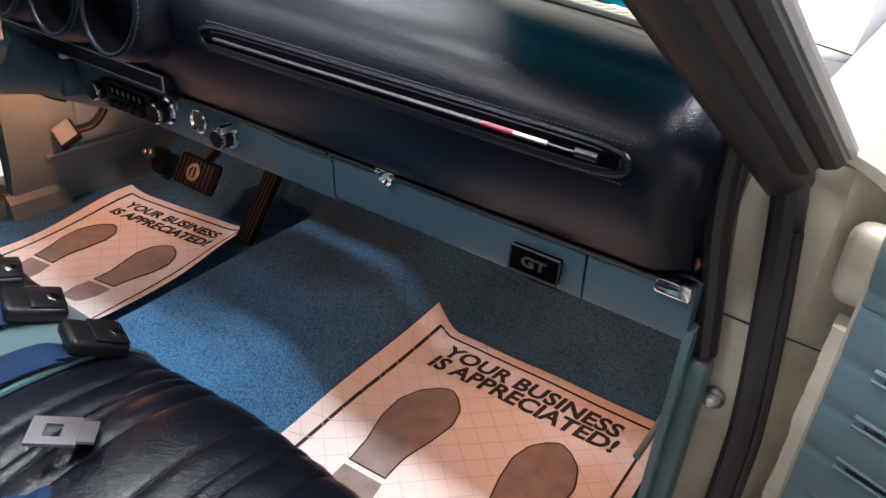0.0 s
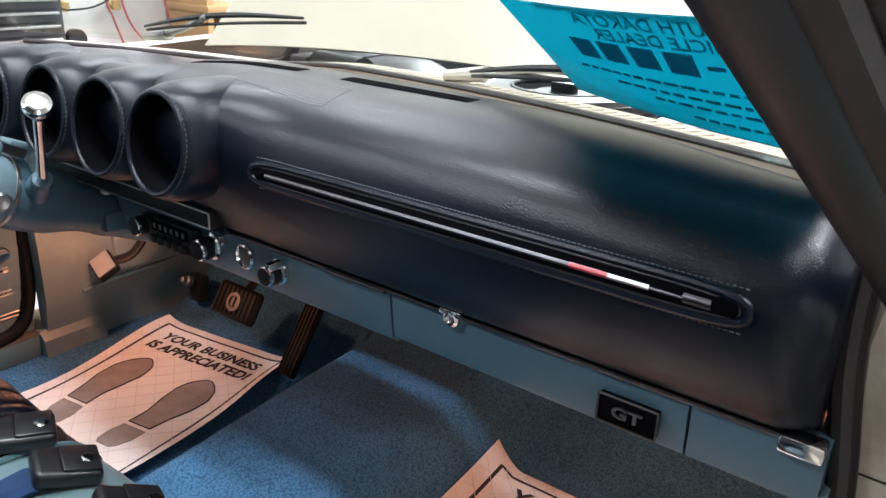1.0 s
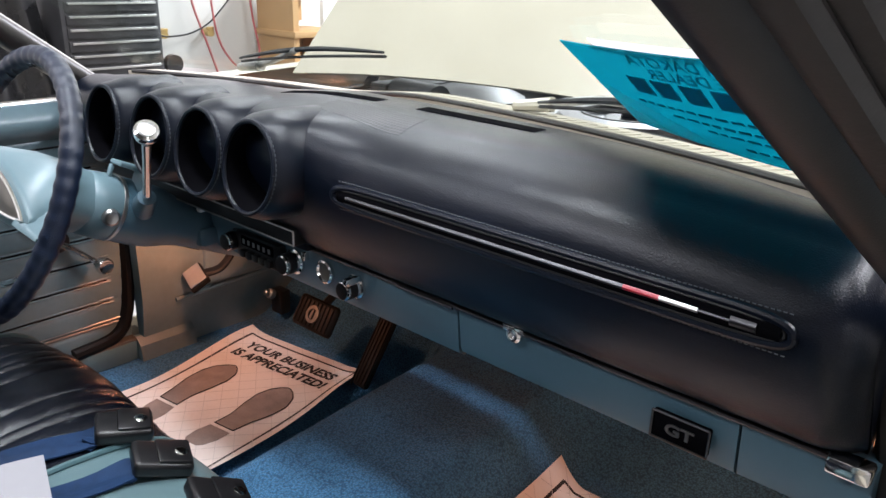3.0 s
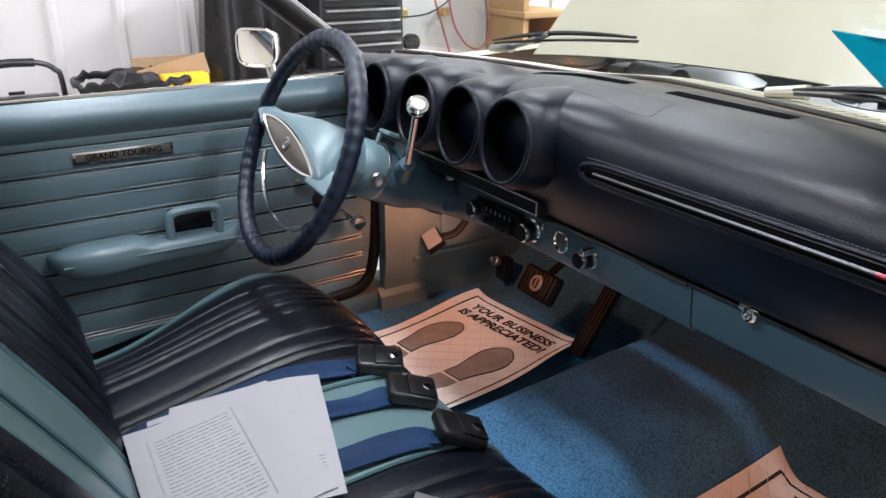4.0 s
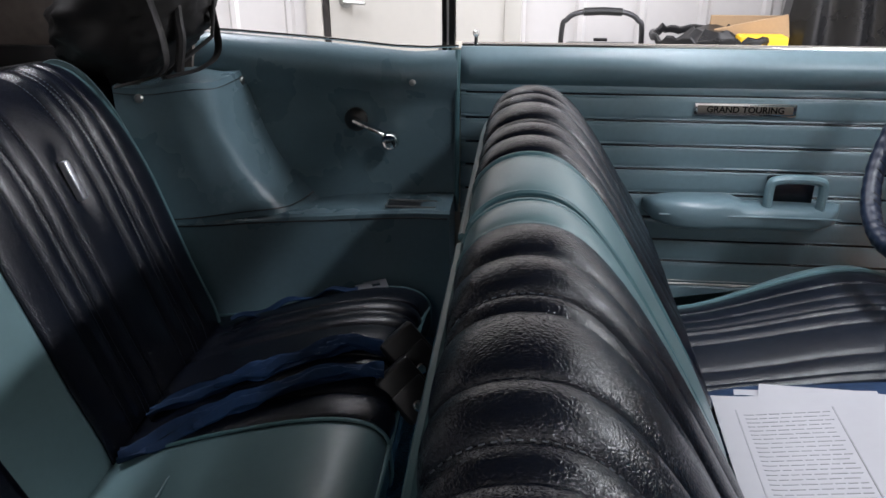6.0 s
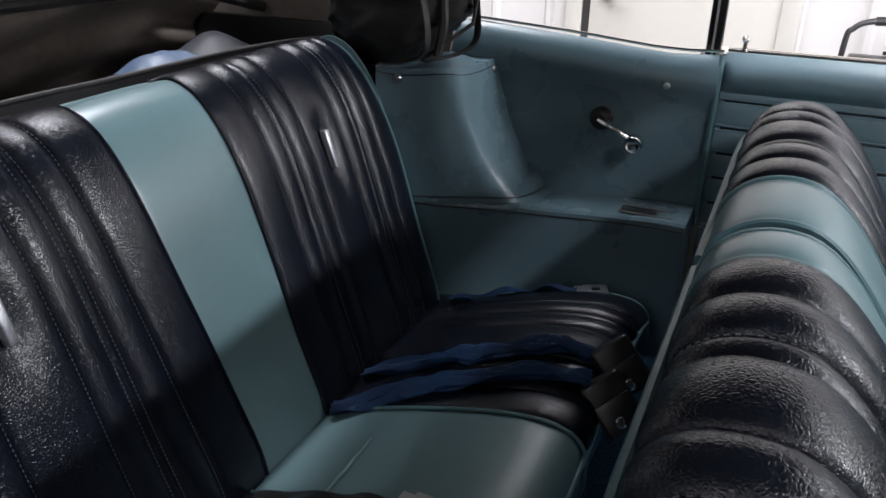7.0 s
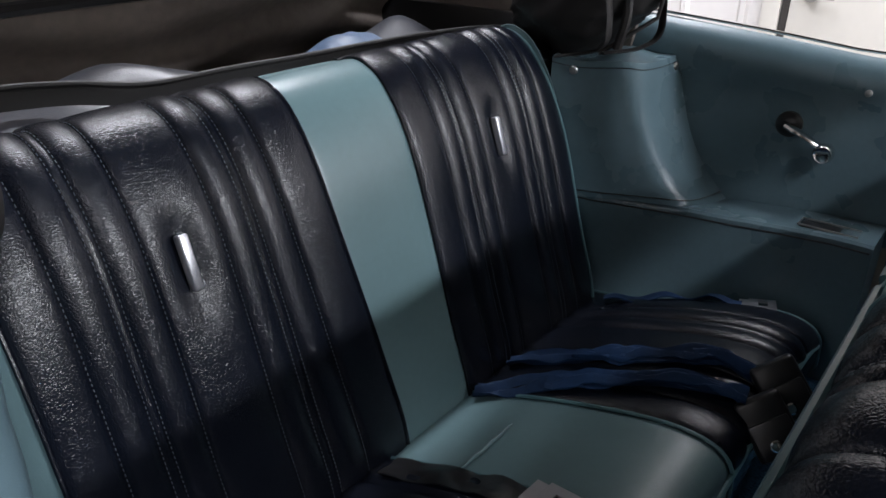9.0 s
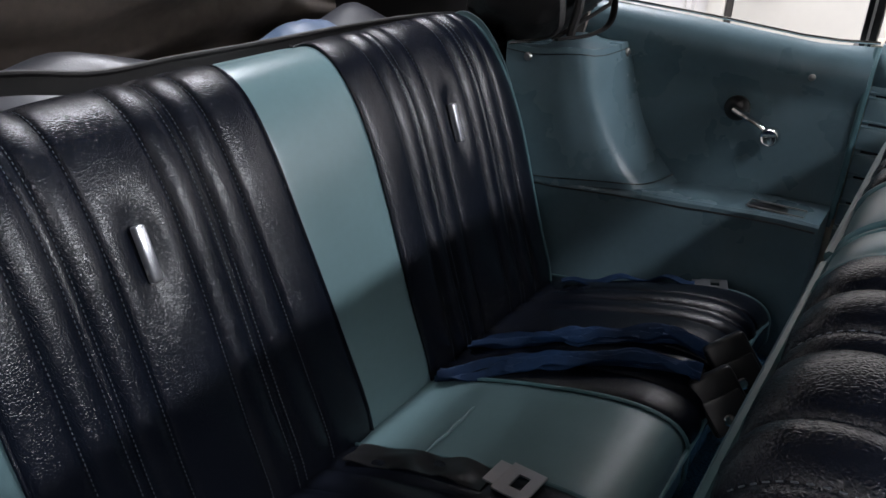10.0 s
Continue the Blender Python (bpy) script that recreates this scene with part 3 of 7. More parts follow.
def rear_body():
    """Well liner, outer quarters and deck that close the car behind the seat."""
    part("well_liner", rbox((-0.66, -2.36, 0.50), (0.66, -2.34, 0.88), 0.003), BLACK, body)
    part("well_liner", rbox((-0.66, -2.34, 0.48), (0.66, -1.63, 0.50), 0.003), BLACK, body)
    for s in (-1, 1):
        part("well_liner", rbox((min(s * 0.645, s * 0.665), -2.34, 0.50), (max(s * 0.645, s * 0.665), -1.60, 0.87), 0.003), BLACK, body)
        part("well_liner", rbox((min(s * 0.500, s * 0.66), -1.66, 0.45), (max(s * 0.500, s * 0.66), -1.60, 0.815), 0.004), BLACK, body)
        part("quarter_skin", loft([[Vector((s * x, y, z)) for x, z in ((0.735, 0.32), (0.735, 0.838 + dz), (0.80, 0.840 + dz), (0.86, 0.822 + dz), (0.905, 0.72), (0.90, 0.50), (0.86, 0.33))] for y, dz in ((-1.012, 0), (-1.5, 0.02), (-2.5, 0.02), (-3.1, -0.02))]), IVORY, body, "ivory rear quarter", sharp=60)
    part("deck_lid", shell(lambda u, v: (-0.74 + 1.48 * u, -2.37 - 0.75 * v, 0.885 + 0.02 * math.sin(math.pi * u) - 0.03 * v), lambda u, v: (-0.74 + 1.48 * u, -2.37 - 0.75 * v, 0.84), 12, 8), IVORY, body)


def top_well():
    """Cloth and vinyl lying in the well behind the rear seat."""
    b = thing("top_boot", (0, -1.9, 0.78), "crumpled navy vinyl boot in the well behind the rear seat", "top boot")

    def cloth(u, v, d=0.0):
        x, y = -0.62 + 1.24 * u, -1.742 - 0.34 * v
        z = 0.832 + 0.02 * noise.noise(Vector((x * 5, y * 5, 2)))
        z += 0.054 * math.exp(-abs((x - 0.195 - 0.25 * (v - 0.3)) / 0.11) ** 1.3 - ((v - 0.26) / 0.26) ** 2)
        z += 0.036 * math.exp(-((x - 0.36) / 0.09) ** 2 - ((v - 0.2) / 0.3) ** 2)
        z += 0.064 * math.exp(-abs((x + 0.395) / 0.10) ** 1.5 - ((v - 0.34) / 0.22) ** 2) - 0.05 * v * v
        return Vector((x, y, z - d))
    part("cover", shell(lambda u, v: cloth(u, v), lambda u, v: cloth(u, v, 0.006), 80, 30), BOOT, b)

    def fold(u, v, d=0.0):
        """A stiff vinyl flap that arches over the driver's half."""
        x = -0.13 - 0.24 * u
        a = math.pi * v
        r = 0.036 * math.sin(math.pi * min(1, u * 1.15 + 0.12)) ** 0.7 + 0.012
        return Vector((x, -1.795 + 0.045 * math.cos(a) - 0.02 * u, 0.832 + (r - d) * math.sin(a) ** 0.8 + 0.006 * noise.noise(Vector((u * 8, v * 3, 4)))))
    part("fold", shell(lambda u, v: fold(u, v), lambda u, v: fold(u, v, 0.006), 30, 20), FLAP_SHEEN, b, "arched vinyl flap, its blue sheen put into the colour")
    edge = smooth_path([(-0.62, -1.735, 0.846), (-0.54, -1.74, 0.856), (-0.40, -1.742, 0.866), (-0.23, -1.744, 0.871), (-0.06, -1.745, 0.873), (0.08, -1.748, 0.876), (0.20, -1.755, 0.876), (0.30, -1.762, 0.893), (0.40, -1.765, 0.900), (0.52, -1.76, 0.880), (0.62, -1.745, 0.85)])
    part("edge_welt", tube(edge, 0.0042, 8), STACK, b, "black edge welt")
    part("edge_band", shell(lambda u, v: edge[min(len(edge) - 1, int(round(u * (len(edge) - 1))))] + Vector((0, 0.002 * math.sin(u * 60), -0.026 * v)), lambda u, v: edge[min(len(edge) - 1, int(round(u * (len(edge) - 1))))] + Vector((0, -0.004, -0.026 * v)), len(edge) - 1, 3), STACK, b, "black band under the edge welt")
    part("under_layer", tube(smooth_path([(-0.60, -1.722, 0.815), (-0.1, -1.73, 0.845), (0.12, -1.735, 0.842), (0.35, -1.74, 0.825), (0.6, -1.73, 0.81)]), 0.013, 8, squash=0.7), STACK, b)


car_body()
cowl()
windshield()
soft_top()
rear_body()
top_well()


# ---- dashboard ----
dash = thing("dashboard", (0, 0.10, 0.645), "dark navy padded dashboard over a teal metal lower panel", "dashboard")
PAD_FRONT = curve_points([(0.078, 0.726), (0.050, 0.745), (0.026, 0.785), (0.011, 0.825), (0.006, 0.853), (0.012, 0.882), (0.034, 0.910), (0.075, 0.929), (0.13, 0.939), (0.20, 0.943), (0.27, 0.941)], 4)
PAD_PODS = curve_points([(0.078, 0.726), (0.052, 0.745), (0.024, 0.785), (0.002, 0.825), (-0.008, 0.855), (-0.011, 0.884), (-0.004, 0.912), (0.026, 0.932), (0.10, 0.941), (0.20, 0.944), (0.27, 0.941)], 4)


def pad_point(x, i):
    """Point i of the pad's section at x: pods to the left, plain padding to the right."""
    w = soft((x + 0.03) / 0.14)
    y = PAD_PODS[i][0] * (1 - w) + PAD_FRONT[i][0] * w
    z = PAD_PODS[i][1] * (1 - w) + PAD_FRONT[i][1] * w
    back = windshield_base(x) - 0.02
    if y > 0.075:
        y = 0.075 + (y - 0.075) * (back - 0.075) / 0.195
    z -= 0.015 * soft((-0.08 - x) / 0.22) * soft((y - 0.035) / 0.07)
    d = max(0.0, abs(x) - 0.645) / 0.045
    y += 0.030 * d ** 3
    z -= (0.026 * d ** 3 + 0.012 * soft((abs(x) - 0.4) / 0.3)) * soft((z - 0.80) / 0.12)
    return y, z


def pad_height(x, y):
    """Height of the pad's top at (x, y)."""
    pts = sorted(pad_point(x, i) for i in range(len(PAD_FRONT)) if PAD_FRONT[i][1] > 0.88)
    return lerp_line(pts, y)


def dash_pad():
    xs = [-0.69, -0.687, -0.68, -0.67, -0.66, -0.65] + [-0.64 + 0.02 * k for k in range(65)] + [0.65, 0.66, 0.67, 0.68, 0.687, 0.69]
    rings = []
    for x in xs:
        ring = [Vector((x, *pad_point(x, i))) for i in range(len(PAD_FRONT))]
        b = windshield_base(x) - 0.02
        ring += [Vector((x, b, 0.90)), Vector((x, 0.14, 0.76)), Vector((x, 0.10, 0.724))]
        rings.append(ring)
    pad = part("pad", loft(rings), NAVY_PAD, dash, sharp=60)
    for x in (-0.045, -0.170, -0.305, -0.447):
        yc = -0.042 if x > -0.4 else -0.050
        prof = [(0.074, 0.075), (0.0765, 0.045), (0.0772, 0.022), (0.0768, 0.004), (0.0752, -0.010), (0.0722, -0.022), (0.0680, yc + 0.010), (0.0640, yc + 0.004), (0.0605, yc), (0.0568, yc + 0.002), (0.0545, yc + 0.009), (0.053, 0.02), (0.051, 0.068)]
        rings = []
        for k, (r, y) in enumerate(prof):
            ring = []
            for j in range(56):
                a = 2 * math.pi * j / 56
                ca, sa = math.cos(a), math.sin(a)
                rise = r * sa
                if rise > 0.058:
                    rise = 0.058 + 0.62 * (rise - 0.058)
                ring.append(Vector((x + r * 0.93 * ca, y + 0.010 * math.sin(a) * (1 if k > 4 else 0.4), 0.872 + rise)))
            rings.append(ring)
        pod = part("gauge_pod", loft(rings[:10], cap=False), NAVY_PAD, dash, "round hooded gauge pod in navy vinyl")
        part("pod_welt", tube([Vector((x + 0.0585 * 0.95 * math.cos(a), yc + 0.001 + 0.010 * math.sin(a), 0.872 + 0.0600 * math.sin(a))) for a in (2 * math.pi * j / 40 for j in range(41))], 0.0034, 8), NAVY_PAD, pod)
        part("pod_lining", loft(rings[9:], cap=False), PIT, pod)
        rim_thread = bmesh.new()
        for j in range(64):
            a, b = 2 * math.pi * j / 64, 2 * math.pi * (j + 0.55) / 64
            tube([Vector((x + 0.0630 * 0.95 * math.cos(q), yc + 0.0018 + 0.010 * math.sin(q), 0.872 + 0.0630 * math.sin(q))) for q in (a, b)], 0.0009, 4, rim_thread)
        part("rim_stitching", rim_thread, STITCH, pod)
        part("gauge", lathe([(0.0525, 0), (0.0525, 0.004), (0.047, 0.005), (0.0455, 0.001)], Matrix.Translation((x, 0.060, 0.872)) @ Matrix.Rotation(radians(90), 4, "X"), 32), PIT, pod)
        part("needle", rbox((x - 0.002, 0.050, 0.872), (x + 0.002, 0.052, 0.905), 0), DULL, pod)
        part("bezel_glint", tube([(x + 0.046 * math.cos(a), 0.045, 0.872 + 0.046 * math.sin(a)) for a in (radians(-35 + 7 * k) for k in range(11))], 0.0025, 6), DULL, pod)
    # speaker grille and defroster slots on the top
    def patch(x0, x1, y0, y1, lift, n=16, slant=0.0):
        def top(u, v):
            x = x0 + (x1 - x0) * u
            y = y0 + (y1 - y0) * v + slant * (u - 0.5)
            return Vector((x, y, pad_height(x, y) + lift))
        return shell(top, lambda u, v: top(u, v) - Vector((0, 0, lift + 0.004)), n, 6)
    part("speaker_grille", patch(-0.050, 0.124, 0.068, 0.121, 0.0003), GRILLE, dash, "perforated speaker grille")
    # slots are not cut: black patches on the pad stand for their shade
    part("defroster_slot", patch(-0.195, -0.005, 0.137, 0.161, 0.0007, 16, 0.024), PIT, dash, "defroster slot, its inner shade a flat black patch")
    part("defroster_slot", patch(0.074, 0.272, 0.148, 0.173, 0.0007, 16, -0.003), PIT, dash, "defroster slot, its inner shade a flat black patch")
    # spear in its stitched oval
    def face_y(x, z):
        pts = sorted((pad_point(x, i)[1], pad_point(x, i)[0]) for i in range(len(PAD_FRONT)) if PAD_FRONT[i][0] < 0.05)
        return lerp_line(pts, z)
    def stadium(x0, x1, zc, h, lift, n=60):
        out = []
        for k in range(n + 1):
            a = 2 * math.pi * k / n
            cx = (x0 + x1) / 2
            ex = (x1 - x0) / 2
            px = cx + ex * (abs(math.cos(a)) ** 0.16) * (1 if math.cos(a) >= 0 else -1)
            taper = 1.0
            pz = zc + h * (abs(math.sin(a)) ** 0.75) * (1 if math.sin(a) >= 0 else -1) * taper
            out.append(Vector((px, face_y(px, pz) - lift, pz)))
        return out
    part("spear_welt", tube(stadium(0.072, 0.634, 0.853, 0.0135, 0.0003, 90), 0.0042, 8), NAVY_PAD, dash)
    part("spear_welt", tube(stadium(0.080, 0.627, 0.853, 0.0092, 0.0008, 90), 0.0018, 8), BLACK, dash)
    def bar(x0, x1, h, lift, mat, name, label=""):
        part(name, shell(lambda u, v: (x0 + (x1 - x0) * u, face_y(x0 + (x1 - x0) * u, 0.853) - lift - 0.003 * math.sin(math.pi * v), 0.853 - h + 2 * h * v),
                         lambda u, v: (x0 + (x1 - x0) * u, face_y(x0 + (x1 - x0) * u, 0.853) + 0.004, 0.853 - h + 2 * h * v), 24, 6), mat, dash, label)
    # recess shade painted as a black strip on the pad's face
    bar(0.082, 0.625, 0.0090, 0.001, PIT, "spear_recess", "black strip for the shaded recess behind the trim spear")
    bar(0.098, 0.484, 0.0030, 0.003, SPEAR, "trim_spear", "long chrome trim spear")
    bar(0.484, 0.520, 0.0032, 0.003, RED, "red_band", "red enamel band")
    bar(0.520, 0.556, 0.0030, 0.003, DULL, "white_band", "pale metal band")
    bar(0.556, 0.586, 0.0022, 0.002, SPEAR, "spear_neck")
    bar(0.584, 0.606, 0.0046, 0.003, SPEAR, "spear_tip", "chrome spear tip")
    # stitches above the oval
    thread = bmesh.new()
    for zs in (0.8712, 0.8348):
        for k in range(112):
            x = 0.082 + 0.005 * k
            if x < 0.632:
                tube([(x, face_y(x, zs) - 0.0006, zs), (x + 0.003, face_y(x, zs) - 0.0006, zs)], 0.0007, 4, thread)
    tagged(part("stitching", thread, STITCH, dash), kind="stuff")
    # chrome bead under the pad
    part("chrome_bead", tube([(-0.36 + 0.0265 * k, 0.0745, 0.7225) for k in range(41)], 0.0030, 8), SPEAR, dash, "dulled chrome bead along the pad's lower edge")
    part("bead_end", rbox((0.664, 0.066, 0.710), (0.702, 0.088, 0.728), 0.004), CHROME, dash)
    # ledge trim under the pods
    part("ledge", rbox((-0.64, 0.030, 0.742), (-0.050, 0.075, 0.768), 0.003), BLACK, dash, "black ledge under the gauge pods")
    for z in (0.744, 0.766):
        part("ledge_bead", tube([(-0.64, 0.029, z), (-0.050, 0.029, z)], 0.0013, 8), DULL, dash)
    part("ledge_bead", tube([(-0.050, 0.029, 0.744), (-0.050, 0.029, 0.766)], 0.0015, 8), DULL, dash)
    part("ledge_clip", rbox((-0.352, 0.05, 0.722), (-0.338, 0.070, 0.738), 0.003), WHITEBAND, dash)
    part("under_pod_panel", rbox((-0.70, 0.060, 0.724), (-0.06, 0.09, 0.744), 0.003), NAVY_PAD, dash)

    # lower metal panel in three pieces
    def panel(x0, x1, z0, z1, y0, name, label=""):
        prof = [(y0 + 0.012, z0 - 0.006), (y0 + 0.003, z0), (y0, z0 + 0.008), (y0 - 0.006, z1 - 0.004), (y0 - 0.003, z1), (y0 + 0.035, z1), (y0 + 0.035, z0)]
        return part(name, loft([[Vector((x, y, z)) for y, z in prof] for x in (x0, x0 + 0.002, x1 - 0.002, x1)]), PAINT, dash, label)
    panel(-0.355, 0.2195, 0.652, 0.720, 0.085, "lower_panel")
    panel(0.2225, 0.5835, 0.656, 0.720, 0.085, "glovebox_door", "teal metal glovebox door")
    panel(0.5865, 0.703, 0.656, 0.720, 0.085, "lower_panel")
    panel(-0.70, -0.358, 0.672, 0.724, 0.095, "column_panel")
    lockm = Matrix.Translation((0.315, 0.074, 0.7195)) @ Matrix.Rotation(radians(90), 4, "X")
    lock = part("glovebox_lock", lathe([(0.011, -0.006), (0.011, 0.004), (0.008, 0.007), (0.005, 0.0075), (0.005, 0.0045)], lockm, 20), CHROME, dash, "chrome glovebox lock")
    part("lock_tab", rbox((0.300, 0.068, 0.722), (0.330, 0.078, 0.730), 0.002), CHROME, dash)
    part("chrome_bead", tube([(0.12, 0.0715, 0.7215), (0.218, 0.0715, 0.7215)], 0.0028, 8), SPEAR, dash)
    badge = part("badge", rbox((0.497, 0.074, 0.667), (0.559, 0.082, 0.698), 0.002), PIT, dash, "small black badge with chrome edge")
    for a, b in (((0.497, 0.667), (0.559, 0.667)), ((0.559, 0.667), (0.559, 0.698)), ((0.559, 0.698), (0.497, 0.698)), ((0.497, 0.698), (0.497, 0.667))):
        part("badge_rim", tube([(a[0], 0.0735, a[1]), (b[0], 0.0735, b[1])], 0.0013, 6), SPEAR, badge)
    part("badge_letters", letters("GT", 0.017, lambda p: Vector((0.528 + p.x * 1.4, 0.0728 - p.z, 0.6820 + p.y)), 0.0008, 0.0004), DULL, badge, "", False)

    # radio, knobs, switches
    radio = part("radio", rbox((-0.262, 0.068, 0.664), (-0.140, 0.082, 0.708), 0.003), BLACK, dash, "black radio faceplate with push buttons")
    part("dial", rbox((-0.245, 0.0665, 0.686), (-0.157, 0.0685, 0.703), 0.001), PIT, radio)
    for k in range(5):
        part("push_button", rbox((-0.243 + 0.0175 * k, 0.060, 0.668), (-0.230 + 0.0175 * k, 0.070, 0.680), 0.0015), BLACK, radio)
    for k in range(6):
        part("dial_mark", rbox((-0.240 + 0.014 * k, 0.0658, 0.690), (-0.234 + 0.014 * k, 0.0664, 0.698), 0), DULL, radio, smooth=False)

    def knob(x, z, r, y=0.080, name="knob", long=0.026):
        m = Matrix.Translation((x, y, z)) @ Matrix.Rotation(radians(90), 4, "X")
        k = part(name, lathe([(r * 1.25, -0.002), (r * 1.25, 0.003), (r * 1.05, 0.005), (r, 0.010), (r * 0.97, long), (r * 0.8, long + 0.002), (r * 0.55, long + 0.0005)], m, 24), CHROME, dash, "chrome and black control knob")
        part("knob_face", lathe([(r * 0.84, long - 0.002), (r * 0.84, long + 0.0024), (r * 0.55, long + 0.0030)], m, 24), BLACK, k)
        part("knob_grip", lathe([(r * 1.02, 0.009), (r * 1.04, 0.011), (r * 1.04, long - 0.006), (r * 1.01, long - 0.004)], m, 24), BLACK, k)
    knob(-0.272, 0.686, 0.0155)
    knob(-0.116, 0.689, 0.0165)
    knob(0.026, 0.690, 0.0145)
    m = Matrix.Translation((-0.042, 0.080, 0.693)) @ Matrix.Rotation(radians(90), 4, "X")
    v = part("switch_ring", lathe([(0.0185, -0.003), (0.0185, 0.004), (0.0155, 0.006), (0.0135, 0.002), (0.010, 0.001)], m, 24), CHROME, dash, "empty chrome switch ring")
    part("switch_back", lathe([(0.0135, 0.0005), (0.0135, 0.0025), (0.012, 0.003)], m, 20), GREYINSERT, v)
    part("lighter_lever", rbox((0.030, 0.050, 0.700), (0.040, 0.078, 0.712), 0.003), CHROME, dash)
    part("panel_clip", rbox((-0.090, 0.070, 0.700), (-0.082, 0.082, 0.714), 0.002), CHROME, dash)
    # courtesy lamps under the dash
    for lx, ly in ((-0.52, 0.14), (0.50, 0.20)):
        t = part("courtesy_lamp", lathe([(0.020, 0.03), (0.020, 0.012), (0.017, 0.006), (0.012, 0.006)], Matrix.Translation((lx, ly, 0.632 if lx < 0 else 0.652)), 16), BLACK, dash, "small courtesy lamp under the dash")
        # hidden shield, added only to keep the warm glow off the seats
        part("lamp_shield", shell(lambda u, v: (lx - 0.05 + 0.10 * u, ly - 0.035 + 0.012 * (2 * u - 1) ** 2, 0.657 - 0.052 * v), lambda u, v: (lx - 0.05 + 0.10 * u, ly - 0.037 + 0.012 * (2 * u - 1) ** 2, 0.655 - 0.052 * v), 8, 3), BLACK, t)
        part("bulb", lathe([(0.006, 0.012), (0.008, 0.006), (0.006, 0.001), (0.002, 0.0)], Matrix.Translation((lx, ly, 0.630 if lx < 0 else 0.650)), 12), BULB, t)


STITCH = material("grey_thread", (0.075, 0.088, 0.10), 0.7, vary=0.1)


def dotted(name, colour, hole, pitch):
    """Vinyl pierced by a regular grid of small holes."""
    m = material(name, colour, 0.42, vary=0.15, rough_vary=0.03)
    nt = m.node_tree
    b = nt.nodes["Principled BSDF"]
    tex = nt.nodes.new("ShaderNodeTexCoord")
    dots = nt.nodes.new("ShaderNodeTexVoronoi")
    dots.inputs["Scale"].default_value, dots.inputs["Randomness"].default_value = 1 / pitch, 0.0
    dots.voronoi_dimensions = "2D"
    edge = nt.nodes.new("ShaderNodeMapRange")
    edge.inputs["From Min"].default_value, edge.inputs["From Max"].default_value = 0.30, 0.40
    mix = nt.nodes.new("ShaderNodeMix")
    mix.data_type = "RGBA"
    mix.inputs["A"].default_value = (*hole, 1)
    nt.links.new(tex.outputs["Object"], dots.inputs["Vector"])
    nt.links.new(dots.outputs["Distance"], edge.inputs["Value"])
    nt.links.new(edge.outputs[0], mix.inputs["Factor"])
    nt.links.new(b.inputs["Base Color"].links[0].from_socket, mix.inputs["B"])
    nt.links.new(mix.outputs["Result"], b.inputs["Base Color"])
    bp = nt.nodes.new("ShaderNodeBump")
    bp.inputs["Strength"].default_value, bp.inputs["Distance"].default_value = 0.6, 0.001
    nt.links.new(edge.outputs[0], bp.inputs["Height"])
    nt.links.new(bp.outputs[0], b.inputs["Normal"])
    return m


GRILLE = dotted("perforated_vinyl", (0.036, 0.039, 0.045), (0.001, 0.001, 0.001), 0.0056)
dash_pad()

# ---- steering ----
HUB = Vector((-0.392, -0.226, 0.813))
WHEEL = Matrix.Translation(HUB) @ Matrix(((1, 0, 0, 0), (0, 0.4067, -0.9135, 0), (0, 0.9135, 0.4067, 0), (0, 0, 0, 1)))


